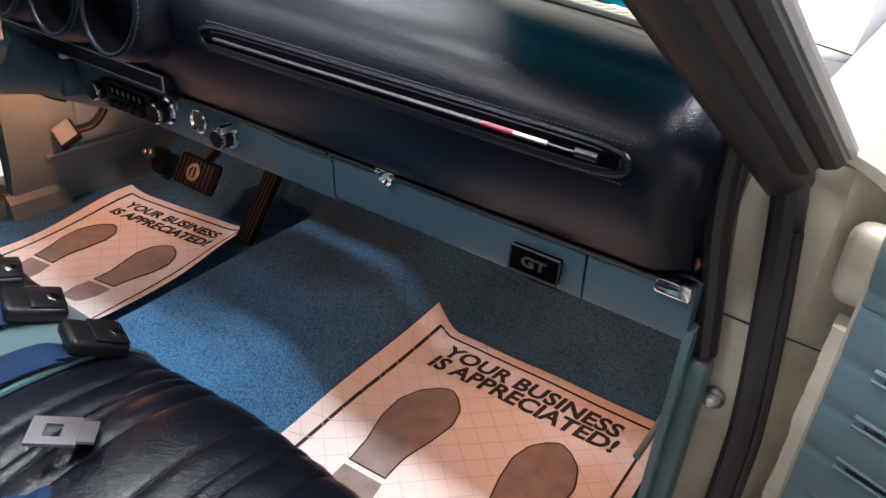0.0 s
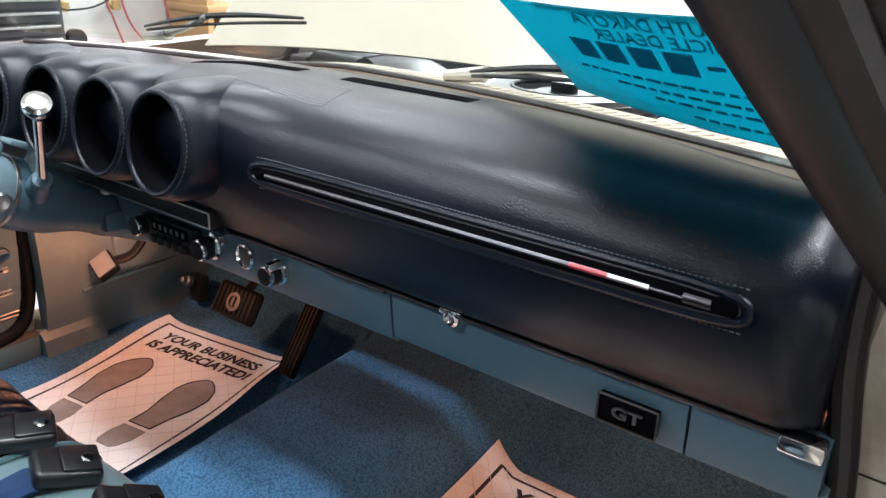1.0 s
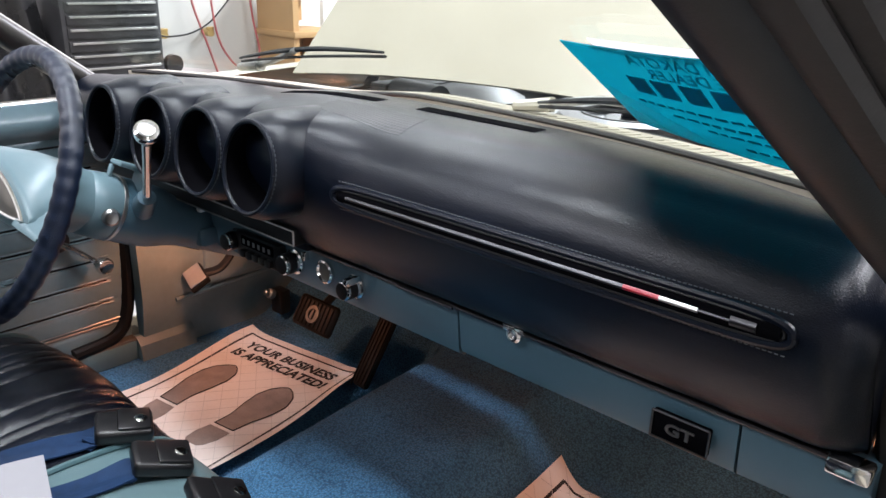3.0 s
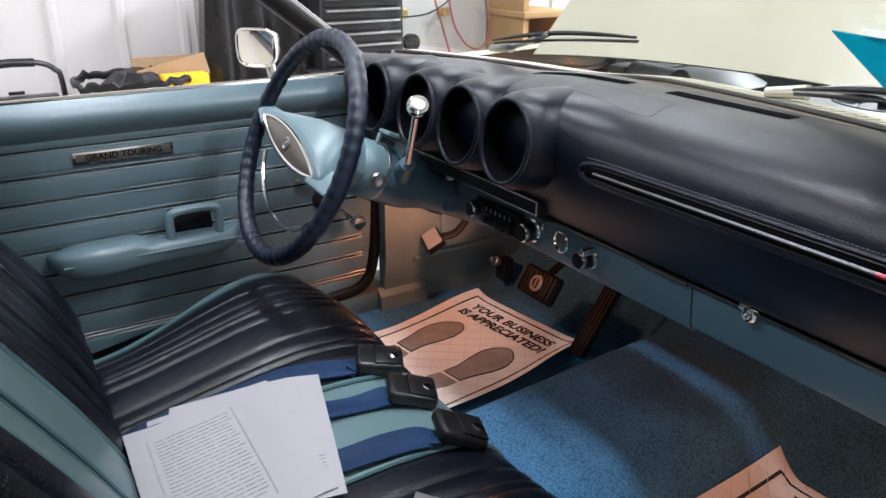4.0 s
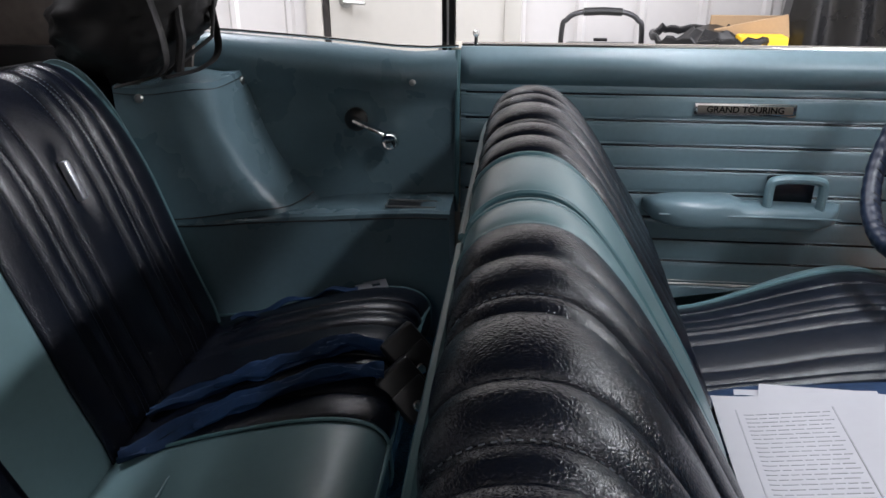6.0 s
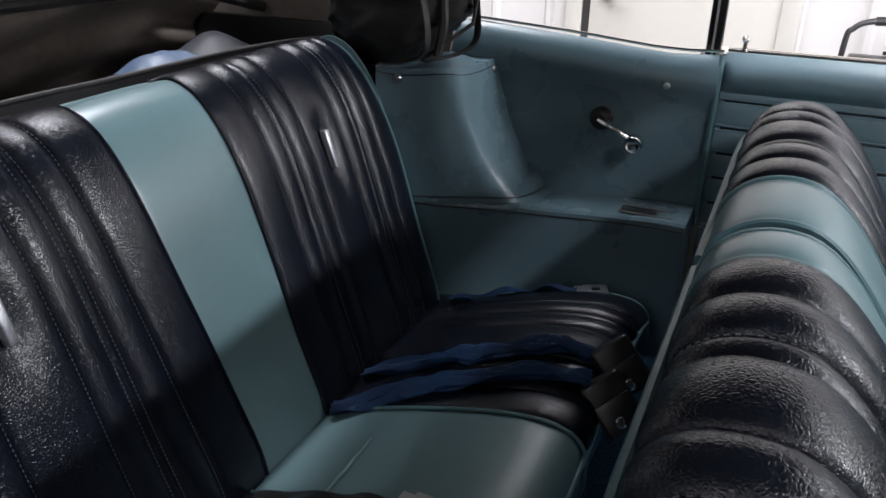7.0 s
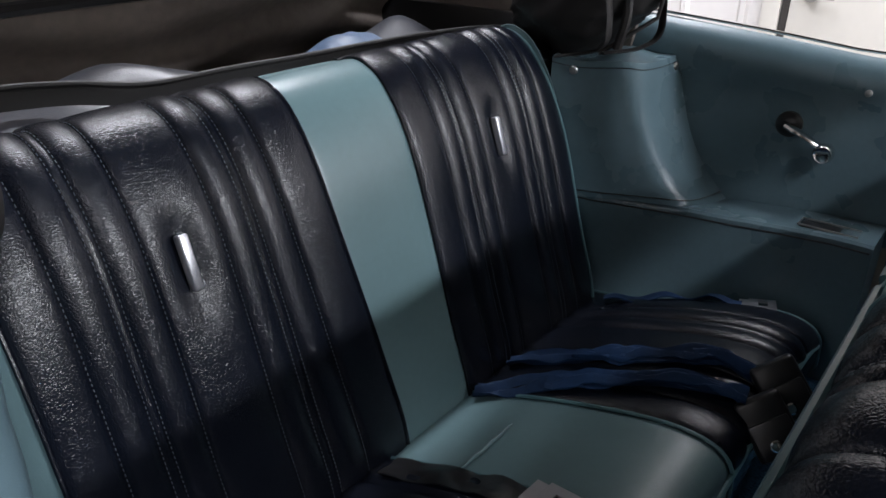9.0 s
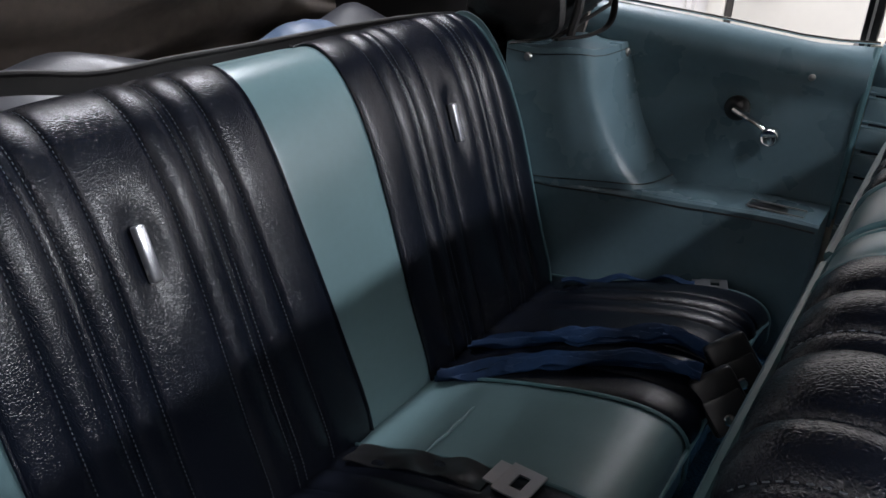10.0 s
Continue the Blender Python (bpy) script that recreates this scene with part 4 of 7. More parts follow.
def steering():
    w = thing("steering_wheel", HUB, "steering wheel with laced navy cover and light teal horn pad", "steering wheel")
    spin = WHEEL @ Matrix.Rotation(radians(-11), 4, "Z")
    R, r = 0.1935, 0.0150
    rings = []
    for k in range(270):
        a = 2 * math.pi * k / 270
        rr = r * (1 + 0.045 * math.sin(54 * a) + 0.04 * noise.noise(Vector((math.cos(a) * 7, math.sin(a) * 7, 0))))
        rings.append([spin @ Vector(((R + rr * math.cos(b)) * math.cos(a), (R + rr * math.cos(b)) * math.sin(a), rr * math.sin(b))) for b in (2 * math.pi * j / 14 for j in range(14))])
    rings.append(rings[0])
    bm = loft(rings, cap=False)
    bmesh.ops.remove_doubles(bm, verts=bm.verts[:], dist=1e-6)
    rim = part("rim", bm, WRAP, w, "navy laced vinyl rim cover", sharp=70)
    lace = bmesh.new()
    for k in range(72):
        a = 2 * math.pi * k / 72
        q = a + 0.045
        pts = [spin @ Vector(((R - 0.0150 * math.cos(e)) * math.cos(s), (R - 0.0150 * math.cos(e)) * math.sin(s), 0.0152 * math.sin(e))) for s, e in ((a, 0.45), ((a + q) / 2, 0.0), (q, -0.45))]
        tube(pts, 0.0012, 5, lace)
    part("lacing", lace, BLACK, rim)

    def plate(half, high, z, n=32, p=2.6):
        out = []
        for k in range(n):
            a = 2 * math.pi * k / n
            cx, sx = math.cos(a), math.sin(a)
            out.append(spin @ Vector((half * abs(cx) ** (2 / p) * (1 if cx >= 0 else -1), high * abs(sx) ** (2 / p) * (1 if sx >= 0 else -1) * (1 - 0.35 * abs(cx) ** 2), z)))
        return out
    def lens(half, high, z, n=40):
        out = []
        for k in range(n):
            t = -1 + 4 * k / n if k < n // 2 else 3 - 4 * k / n
            y = high * (1 - abs(t) ** 2.0) ** 0.85
            out.append(spin @ Vector((half * t, y if k < n // 2 else -y, z)))
        return out
    pad = part("horn_pad", loft([plate(0.050, 0.050, -0.115, p=2), plate(0.062, 0.055, -0.085), plate(0.100, 0.054, -0.045), plate(0.142, 0.040, -0.008), plate(0.150, 0.034, 0.008), plate(0.148, 0.032, 0.014), plate(0.140, 0.029, 0.016)]), COLUMN, w, "light teal wedge-shaped horn pad", sharp=50)
    part("insert", loft([lens(0.134, 0.021, 0.013), lens(0.134, 0.021, 0.0175), lens(0.130, 0.019, 0.0185)]), GREYINSERT, pad, "grey horn insert")
    rimpts = lens(0.137, 0.023, 0.018)
    part("insert_rim", tube(rimpts + [rimpts[0]], 0.0030, 6), CHROME, pad)
    part("emblem", lathe([(0.012, 0.018), (0.012, 0.0205), (0.009, 0.0215), (0.006, 0.020), (0.003, 0.0215)], spin, 20), DULL, pad, "round plain metal emblem")
    for s in (-1, 1):
        part("spoke", tube([spin @ Vector((s * 0.125, 0.0, -0.004)), spin @ Vector((s * 0.186, 0.0, -0.002))], [0.030, 0.018], 12, squash=0.4, up=(0, 0, 1)), COLUMN, w)
    arc = [spin @ Vector((0.150 * math.sin(a), -0.030 - 0.105 * math.cos(a), -0.012)) for a in (radians(-70 + 10 * k) for k in range(15))]
    part("horn_ring", tube(arc, 0.0038, 8), CHROME, w, "chrome half horn ring")

    c = thing("steering_column", WHEEL @ Vector((0, 0, -0.5)), "teal steering column with chrome shift lever", "steering column")
    part("column_collar", lathe([(0.048, -0.112), (0.052, -0.118), (0.054, -0.150), (0.053, -0.158)], WHEEL, 32), COLUMN, c, "light teal collar")
    part("collar_seam", lathe([(0.0535, -0.157), (0.0545, -0.158), (0.0545, -0.163), (0.0535, -0.164)], WHEEL, 32), DULL, c)
    part("column_jacket", lathe([(0.053, -0.163), (0.054, -0.200), (0.052, -0.235), (0.045, -0.262), (0.040, -0.29), (0.038, -0.62)], WHEEL, 32), PAINT, c, "teal painted column jacket")
    tab = part("hazard_tab", rbox((0.008, 0.071, -0.184), (0.046, 0.079, -0.136), 0.003, 2, WHEEL), COLUMN, c, "light teal bent bracket")
    part("tab_leg", rbox((0.008, 0.040, -0.186), (0.046, 0.0705, -0.179), 0.002, 2, WHEEL), COLUMN, tab)
    part("tab_leg", rbox((0.008, 0.040, -0.142), (0.018, 0.0705, -0.136), 0.002, 2, WHEEL), COLUMN, tab)
    key = WHEEL @ Matrix.Translation((0.050, -0.008, -0.140)) @ Matrix.Rotation(radians(80), 4, "Y")
    part("ignition_lock", lathe([(0.0135, -0.01), (0.0135, 0.010), (0.010, 0.013), (0.006, 0.011)], key, 20), DULL, c, "metal ignition lock")
    base, tip = Vector((0.058, 0.022, -0.190)), Vector((0.206, 0.132, -0.075))
    part("lever_socket", tube([WHEEL @ Vector((0.030, 0.006, -0.197)), WHEEL @ (base + (tip - base) * 0.14)], [0.022, 0.014], 14), PAINT, c)
    lv = part("shift_lever", tube([WHEEL @ (base + (tip - base) * t) for t in (0.05, 0.35, 0.7, 0.97)], [0.0075, 0.0065, 0.006, 0.0075], 12), CHROME, c, "chrome shift lever")
    d = (WHEEL.to_3x3() @ (tip - base)).normalized()
    km = Matrix.Translation(WHEEL @ tip) @ d.to_track_quat("Z", "Y").to_matrix().to_4x4()
    knob = part("shift_knob", lathe([(0.007, -0.022), (0.010, -0.012), (0.0165, -0.002), (0.0180, 0.005), (0.0165, 0.010), (0.0120, 0.0120), (0.0105, 0.0105), (0.004, 0.0095)], km, 28), CHROME, lv, "round chrome shift knob")
    part("knob_face", lathe([(0.0118, 0.0095), (0.0118, 0.0128), (0.0105, 0.0134), (0.0085, 0.0126), (0.002, 0.0128)], km, 28), DULL, knob, "dished grey knob face")
    part("signal_lever", tube([WHEEL @ Vector((-0.05, 0, -0.135)), WHEEL @ Vector((-0.15, 0.01, -0.120))], 0.005, 8), CHROME, c)
    part("column_bracket", rbox((-0.44, 0.05, 0.655), (-0.345, 0.10, 0.69), 0.008), PAINT, c)


steering()


# ---- pedals ----
def pedals():
    b = thing("brake_pedal", (-0.38, 0.31, 0.40), "wide black ribbed rubber brake pedal with round emblem", "pedal")
    m = Matrix.Translation((-0.378, 0.318, 0.428)) @ Matrix.Rotation(radians(58), 4, "X")
    pad = part("pedal_pad", rbox((-0.062, -0.034, -0.008), (0.062, 0.034, 0.008), 0.010, 3, m), PEDAL, b)
    for k in range(9):
        x = -0.050 + 0.0125 * k
        part("rib", rbox((x - 0.0025, -0.028, 0.007), (x + 0.0025, 0.028, 0.0105), 0.001, 1, m), PEDAL, pad)
    part("emblem_ring", lathe([(0.019, 0.008), (0.019, 0.013), (0.012, 0.013), (0.012, 0.009)], m, 20), GREYINSERT, pad)
    part("pedal_arm", tube(smooth_path([(-0.378, 0.328, 0.435), (-0.378, 0.40, 0.50), (-0.378, 0.36, 0.66)]), 0.009, 8), BLACK, b)
    g = thing("accelerator_pedal", (-0.21, 0.33, 0.33), "long black rubber accelerator pedal against the tunnel", "pedal")
    m = Matrix.Translation((-0.218, 0.345, 0.400)) @ Matrix.Rotation(radians(55), 4, "X")
    gp = part("pedal_pad", rbox((-0.019, -0.085, -0.007), (0.019, 0.085, 0.007), 0.006, 2, m), PEDAL, g)
    for k in range(4):
        x = -0.0135 + 0.009 * k
        part("rib", rbox((x - 0.002, -0.078, 0.006), (x + 0.002, 0.078, 0.009), 0, m=m), PEDAL, gp)
    part("edge_trim", rbox((-0.0205, -0.086, 0.004), (-0.0180, 0.086, 0.0100), 0.001, 1, m), PEDAL, gp)
    p = thing("parking_brake_pedal", (-0.62, 0.2, 0.45), "small parking brake pedal with bright worn pad", "pedal")
    m = Matrix.Translation((-0.622, 0.185, 0.482)) @ Matrix.Rotation(radians(35), 4, "X") @ Matrix.Rotation(radians(-18), 4, "Z")
    pp = part("pedal_pad", rbox((-0.036, -0.023, -0.010), (0.036, 0.023, 0.004), 0.004, 2, m), PEDAL, p)
    part("pad_plate", rbox((-0.033, -0.020, 0.004), (0.033, 0.020, 0.007), 0.0015, 1, m), TONGUE, pp, "bright worn metal plate")
    part("pedal_arm", tube(smooth_path([(-0.620, 0.195, 0.485), (-0.600, 0.240, 0.50), (-0.590, 0.270, 0.56), (-0.60, 0.27, 0.66)]), 0.016, 10, squash=0.5), PEDAL, p)
    d = thing("dimmer_switch", (-0.58, 0.46, 0.36), "small round foot dimmer switch on the toe board", "switch")
    part("button", lathe([(0.012, 0.0), (0.012, 0.012), (0.007, 0.014), (0.007, 0.024), (0.004, 0.026)], Matrix.Translation((-0.615, 0.375, 0.385)) @ Matrix.Rotation(radians(60), 4, "X"), 16), DULL, d)
    part("bracket", rbox((-0.64, 0.385, 0.33), (-0.60, 0.415, 0.39), 0.004), BLACK, d)
    v = thing("toe_vent_handle", (-0.60, 0.10, 0.64), "small black pull handle hanging under the dash", "handle")
    part("grip", rbox((-0.625, 0.085, 0.632), (-0.575, 0.105, 0.644), 0.004), BLACK, v)
    part("rod", tube([(-0.60, 0.095, 0.64), (-0.60, 0.13, 0.68)], 0.004, 8), BLACK, v)


pedals()


# ---- seats ----
def puff_table(seams, lo, hi):
    return [lo] + [s for s in seams if lo < s < hi] + [hi]


def puff(table, x, amp=0.009, shape=0.62):
    """Pillow height between seams: zero in a seam, a soft crown between."""
    for a, b in zip(table, table[1:]):
        if a <= x <= b:
            t = (x - a) / (b - a)
            flat = shape if b - a < 0.055 else shape * 0.55
            return min(amp, 0.26 * (b - a)) * (4 * t * (1 - t)) ** flat
    return 0.0


def samples(table, n=7):
    out = [table[0]]
    for a, b in zip(table, table[1:]):
        k = max(3, min(14, int((b - a) / 0.008))) if b - a > 0.012 else 2
        out += [a + (b - a) * (0.5 - 0.5 * math.cos(math.pi * i / k)) for i in range(1, k + 1)]
    return out


def section_loft(xs, section, extra):
    """Loft a closed (y, z) section along x; extra(x) pushes the outline outwards, (dy, dz)(x) shifts it."""
    rings = []
    for x in xs:
        pts = section(x)
        n = len(pts)
        e = extra(x)
        ring = []
        for i, (y, z, w) in enumerate(pts):
            a, b = pts[i - 1], pts[(i + 1) % n]
            ty, tz = b[0] - a[0], b[1] - a[1]
            l = math.hypot(ty, tz) or 1
            e2 = e + (0.0018 * noise.noise(Vector((x * 7, y * 9, z * 9))) + 0.0004 * noise.noise(Vector((x * 26, y * 22, z * 22)))) * min(1.0, max(0.0, e) / 0.004)
            ring.append(Vector((x, y - tz / l * e2 * w, z + ty / l * e2 * w)))
        rings.append(ring)
    return loft(rings)


def ring_points(pts, n=4):
    """Closed smooth section from (y, z, weight) corners."""
    m = len(pts)
    out = []
    for i in range(m):
        p0, p1, p2, p3 = (Vector(pts[(i + k) % m]) for k in (-1, 0, 1, 2))
        for k in range(n):
            t = k / n
            q = 0.5 * (2 * p1 + (p2 - p0) * t + (2 * p0 - 5 * p1 + 4 * p2 - p3) * t * t + (3 * p1 - p0 - 3 * p2 + p3) * t ** 3)
            out.append((q.x, q.y, max(0.0, min(1.0, q.z))))
    return out


# sections run clockwise seen from +x, so that pillows push outwards
FRONT_BACK = ring_points([(-0.915, 0.800, 0.3), (-0.893, 0.838, 1), (-0.853, 0.851, 1), (-0.812, 0.838, 1), (-0.765, 0.785, 1), (-0.700, 0.680, 1), (-0.635, 0.560, 1), (-0.60, 0.46, 0.6), (-0.66, 0.40, 0), (-0.76, 0.40, 0), (-0.835, 0.56, 0), (-0.895, 0.72, 0)])
FRONT_CUSHION = ring_points([(-0.72, 0.38, 0), (-0.70, 0.45, 0.4), (-0.60, 0.485, 1), (-0.45, 0.506, 1), (-0.30, 0.512, 1), (-0.19, 0.496, 1), (-0.143, 0.458, 1), (-0.135, 0.41, 0.8), (-0.155, 0.37, 0), (-0.30, 0.36, 0), (-0.60, 0.36, 0)])
REAR_BACK = ring_points([(-1.715, 0.840, 0.2), (-1.697, 0.865, 1), (-1.662, 0.874, 1), (-1.615, 0.848, 1), (-1.568, 0.775, 1), (-1.528, 0.660, 1), (-1.482, 0.500, 1), (-1.445, 0.38, 0.8), (-1.46, 0.33, 0), (-1.62, 0.35, 0), (-1.70, 0.60, 0)])
REAR_CUSHION = ring_points([(-1.55, 0.30, 0), (-1.52, 0.34, 0.4), (-1.42, 0.372, 1), (-1.30, 0.415, 1), (-1.17, 0.452, 1), (-1.09, 0.462, 1), (-1.045, 0.448, 1), (-1.032, 0.41, 0.8), (-1.05, 0.34, 0), (-1.2, 0.31, 0)])
SEAMS_FRONT = [0.172, 0.230, 0.262, 0.342, 0.396, 0.428, 0.510, 0.560]
SEAMS_CUSHION = [0.165, 0.205, 0.225, 0.265, 0.345, 0.385, 0.405, 0.445, 0.500]
SEAMS_REAR = [0.160, 0.203, 0.215, 0.255, 0.350, 0.392, 0.404, 0.447]


def seat_piece(name, parent, section, lo, hi, seams, mat, label="", amp=0.009, warp=None, shape=0.62):
    side = 1 if hi > 0.0001 else -1
    tab = puff_table(sorted(side * s for s in seams), lo, hi)
    xs = samples(tab)

    def sec(x):
        pts = section
        if warp:
            pts = [(*warp(x, y, z), w) for y, z, w in pts]
        return pts

    def ease(x):
        return puff(tab, x, amp, shape) - 0.002
    return part(name, section_loft(xs, sec, ease), mat, parent, label, sharp=50)


def welt(name, parent, section, x, push, warp=None, i0=0, i1=None, r=0.0045, mat=None, lean=0.0):
    pts = section[i0:i1] if i1 else section + section[:1]
    if warp:
        pts = [(*warp(x, y, z), w) for y, z, w in pts]
    full = [Vector((x, y, z)) for y, z, w in pts]
    out = []
    for i, p in enumerate(full):
        d = (full[min(i + 1, len(full) - 1)] - full[max(i - 1, 0)]).normalized()
        nrm = Vector((0, -d.z, d.y))
        out.append(p + nrm * push)
    return part(name, tube(out, r, 7), mat or PIPING, parent)


def stitches(parent, section, x, i0, i1, warp=None):
    """Short pale stitches along a seam."""
    pts = section[i0:i1]
    if warp:
        pts = [(*warp(x, y, z), w) for y, z, w in pts]
    bm = bmesh.new()
    path = [Vector((x, y, z)) for y, z, w in pts]
    dense = []
    for a, b in zip(path, path[1:]):
        k = max(1, int((b - a).length / 0.0030))
        dense += [a.lerp(b, i / k) for i in range(k)]
    for a, b in zip(dense[::2], dense[1::2]):
        d = b - a
        if d.length < 1e-5:
            continue
        d.normalize()
        nrm = Vector((0, -d.z, d.y))
        tube([a + nrm * 0.0005, b + nrm * 0.0005], 0.00055, 4, bm)
    return part("stitching", bm, STITCH, parent)



def front_warp(x, y, z):
    """The backrest's top falls off and rounds towards its outer ends."""
    d = max(0.0, (abs(x) - 0.34) / 0.32)
    f = soft((z - 0.45) / 0.35)
    return y + 0.015 * d * d * f, z - (0.012 * d + 0.055 * d ** 2.6) * f


def cushion_warp(x, y, z):
    f = soft((z - 0.40) / 0.10)
    rear = soft((-0.22 - y) / 0.36)
    crown = 0.024 * soft((abs(x) - 0.10) / 0.22) * (1 - rear) - (0.030 + 0.050 * rear) * max(0.0, (abs(x) - 0.28) / 0.32) ** 2 - 0.020 * rear * soft((abs(x) - 0.12) / 0.15)
    d = max(0.0, (abs(x) - 0.60) / 0.06)
    front = soft((y + 0.30) / 0.16)
    return y - 0.045 * d * d * front - 0.03 * max(0, (abs(x) - 0.3) / 0.36) ** 2 * front, z + (crown - 0.045 * d * d) * f


def front_seat():
    s = thing("front_seat", (0, -0.5, 0.30), "front bench seat in pleated navy vinyl with teal stripes", "bench seat")
    for side in (-1, 1):
        a = "backrest"
        lo, hi = (0.105, 0.645) if side > 0 else (-0.645, -0.105)
        lc, hc = (0.105, 0.565) if side > 0 else (-0.565, -0.105)
        nb = seat_piece("backrest", s, FRONT_BACK, lo, hi, SEAMS_FRONT, NAVY, "pleated navy vinyl backrest", 0.014, front_warp, 0.66)
        lo2, hi2 = (0.040, 0.105) if side > 0 else (-0.105, 0.016)
        seat_piece("stripe", nb, FRONT_BACK, lo2, hi2, [], TEAL, "teal centre stripe", 0.009, front_warp)
        lo3, hi3 = (0.645, 0.662) if side > 0 else (-0.662, -0.645)
        seat_piece("side_facing", nb, FRONT_BACK, lo3, hi3, [], TEAL, "teal side facing", 0.003, front_warp)
        welt("piping", nb, FRONT_BACK, side * 0.105, 0.002, front_warp)
        welt("piping", nb, FRONT_BACK, side * 0.645, 0.002, front_warp)
        welt("piping", nb, FRONT_BACK, lo2 if side > 0 else hi2, 0.001, front_warp, r=0.0035)
        # welt along the rear upper edge
        n = 22
        edge = []
        for k in range(n + 1):
            x = (0.040 + 0.619 * k / n) if side > 0 else (0.016 - 0.675 * k / n)
            y, z = front_warp(x, -0.921, 0.800)
            edge.append((x, y, z))
        part("rear_piping", tube(edge, 0.005, 7), PIPING, nb)
        nc = seat_piece("cushion", s, FRONT_CUSHION, lc, hc, SEAMS_CUSHION, NAVY, "pleated navy vinyl seat cushion", 0.0050, cushion_warp, 0.55)
        seat_piece("side_facing", nc, FRONT_CUSHION, min(side * 0.565, side * 0.662), max(side * 0.565, side * 0.662), [], TEAL, "teal side facing", 0.003, cushion_warp)
        welt("piping", nc, FRONT_CUSHION, side * 0.105, 0.003, cushion_warp, 2, 34)
        welt("piping", nc, FRONT_CUSHION, side * 0.565, 0.003, cushion_warp, 2, 34)
        for q in SEAMS_FRONT[1::3]:
            if side > 0:
                stitches(nb, FRONT_BACK, side * q, 2, 22, front_warp)
    seat_piece("divider", s, FRONT_BACK, 0.016, 0.040, [], TEAL, "sunken teal filler between the two backrests", 0.002, lambda x, y, z: (y - 0.010 * soft((z - 0.5) / 0.2), z - 0.016 * soft((z - 0.5) / 0.2)))
    sc = seat_piece("cushion_stripe", s, FRONT_CUSHION, -0.105, 0.105, [], TEAL, "teal centre stripe of the cushion", 0.006, cushion_warp)
    part("seat_base", rbox((-0.62, -0.70, 0.27), (0.62, -0.17, 0.37), 0.01), BLACK, s)
    for side in (-1, 1):
        hm = Matrix.Translation((side * 0.672, -0.66, 0.44)) @ Matrix.Rotation(radians(90), 4, "Y")
        part("hinge_cover", lathe([(0.035, -0.012), (0.035, 0.004), (0.030, 0.010), (0.012, 0.012)], hm, 20), TEAL, s)


front_seat()


def rear_warp(x, y, z):
    d = max(0.0, (abs(x) - 0.40) / 0.12)
    f = soft((z - 0.65) / 0.22)
    return y - 0.012 * d * d * f, z - 0.018 * d * d * f


def button_dent(x, y, z):
    y, z = rear_warp(x, y, z)
    for cx in (-0.305, 0.305):
        g = math.exp(-((x - cx) / 0.017) ** 2 - ((z - 0.728) / 0.048) ** 4)
        y -= 0.019 * g
    return y, z


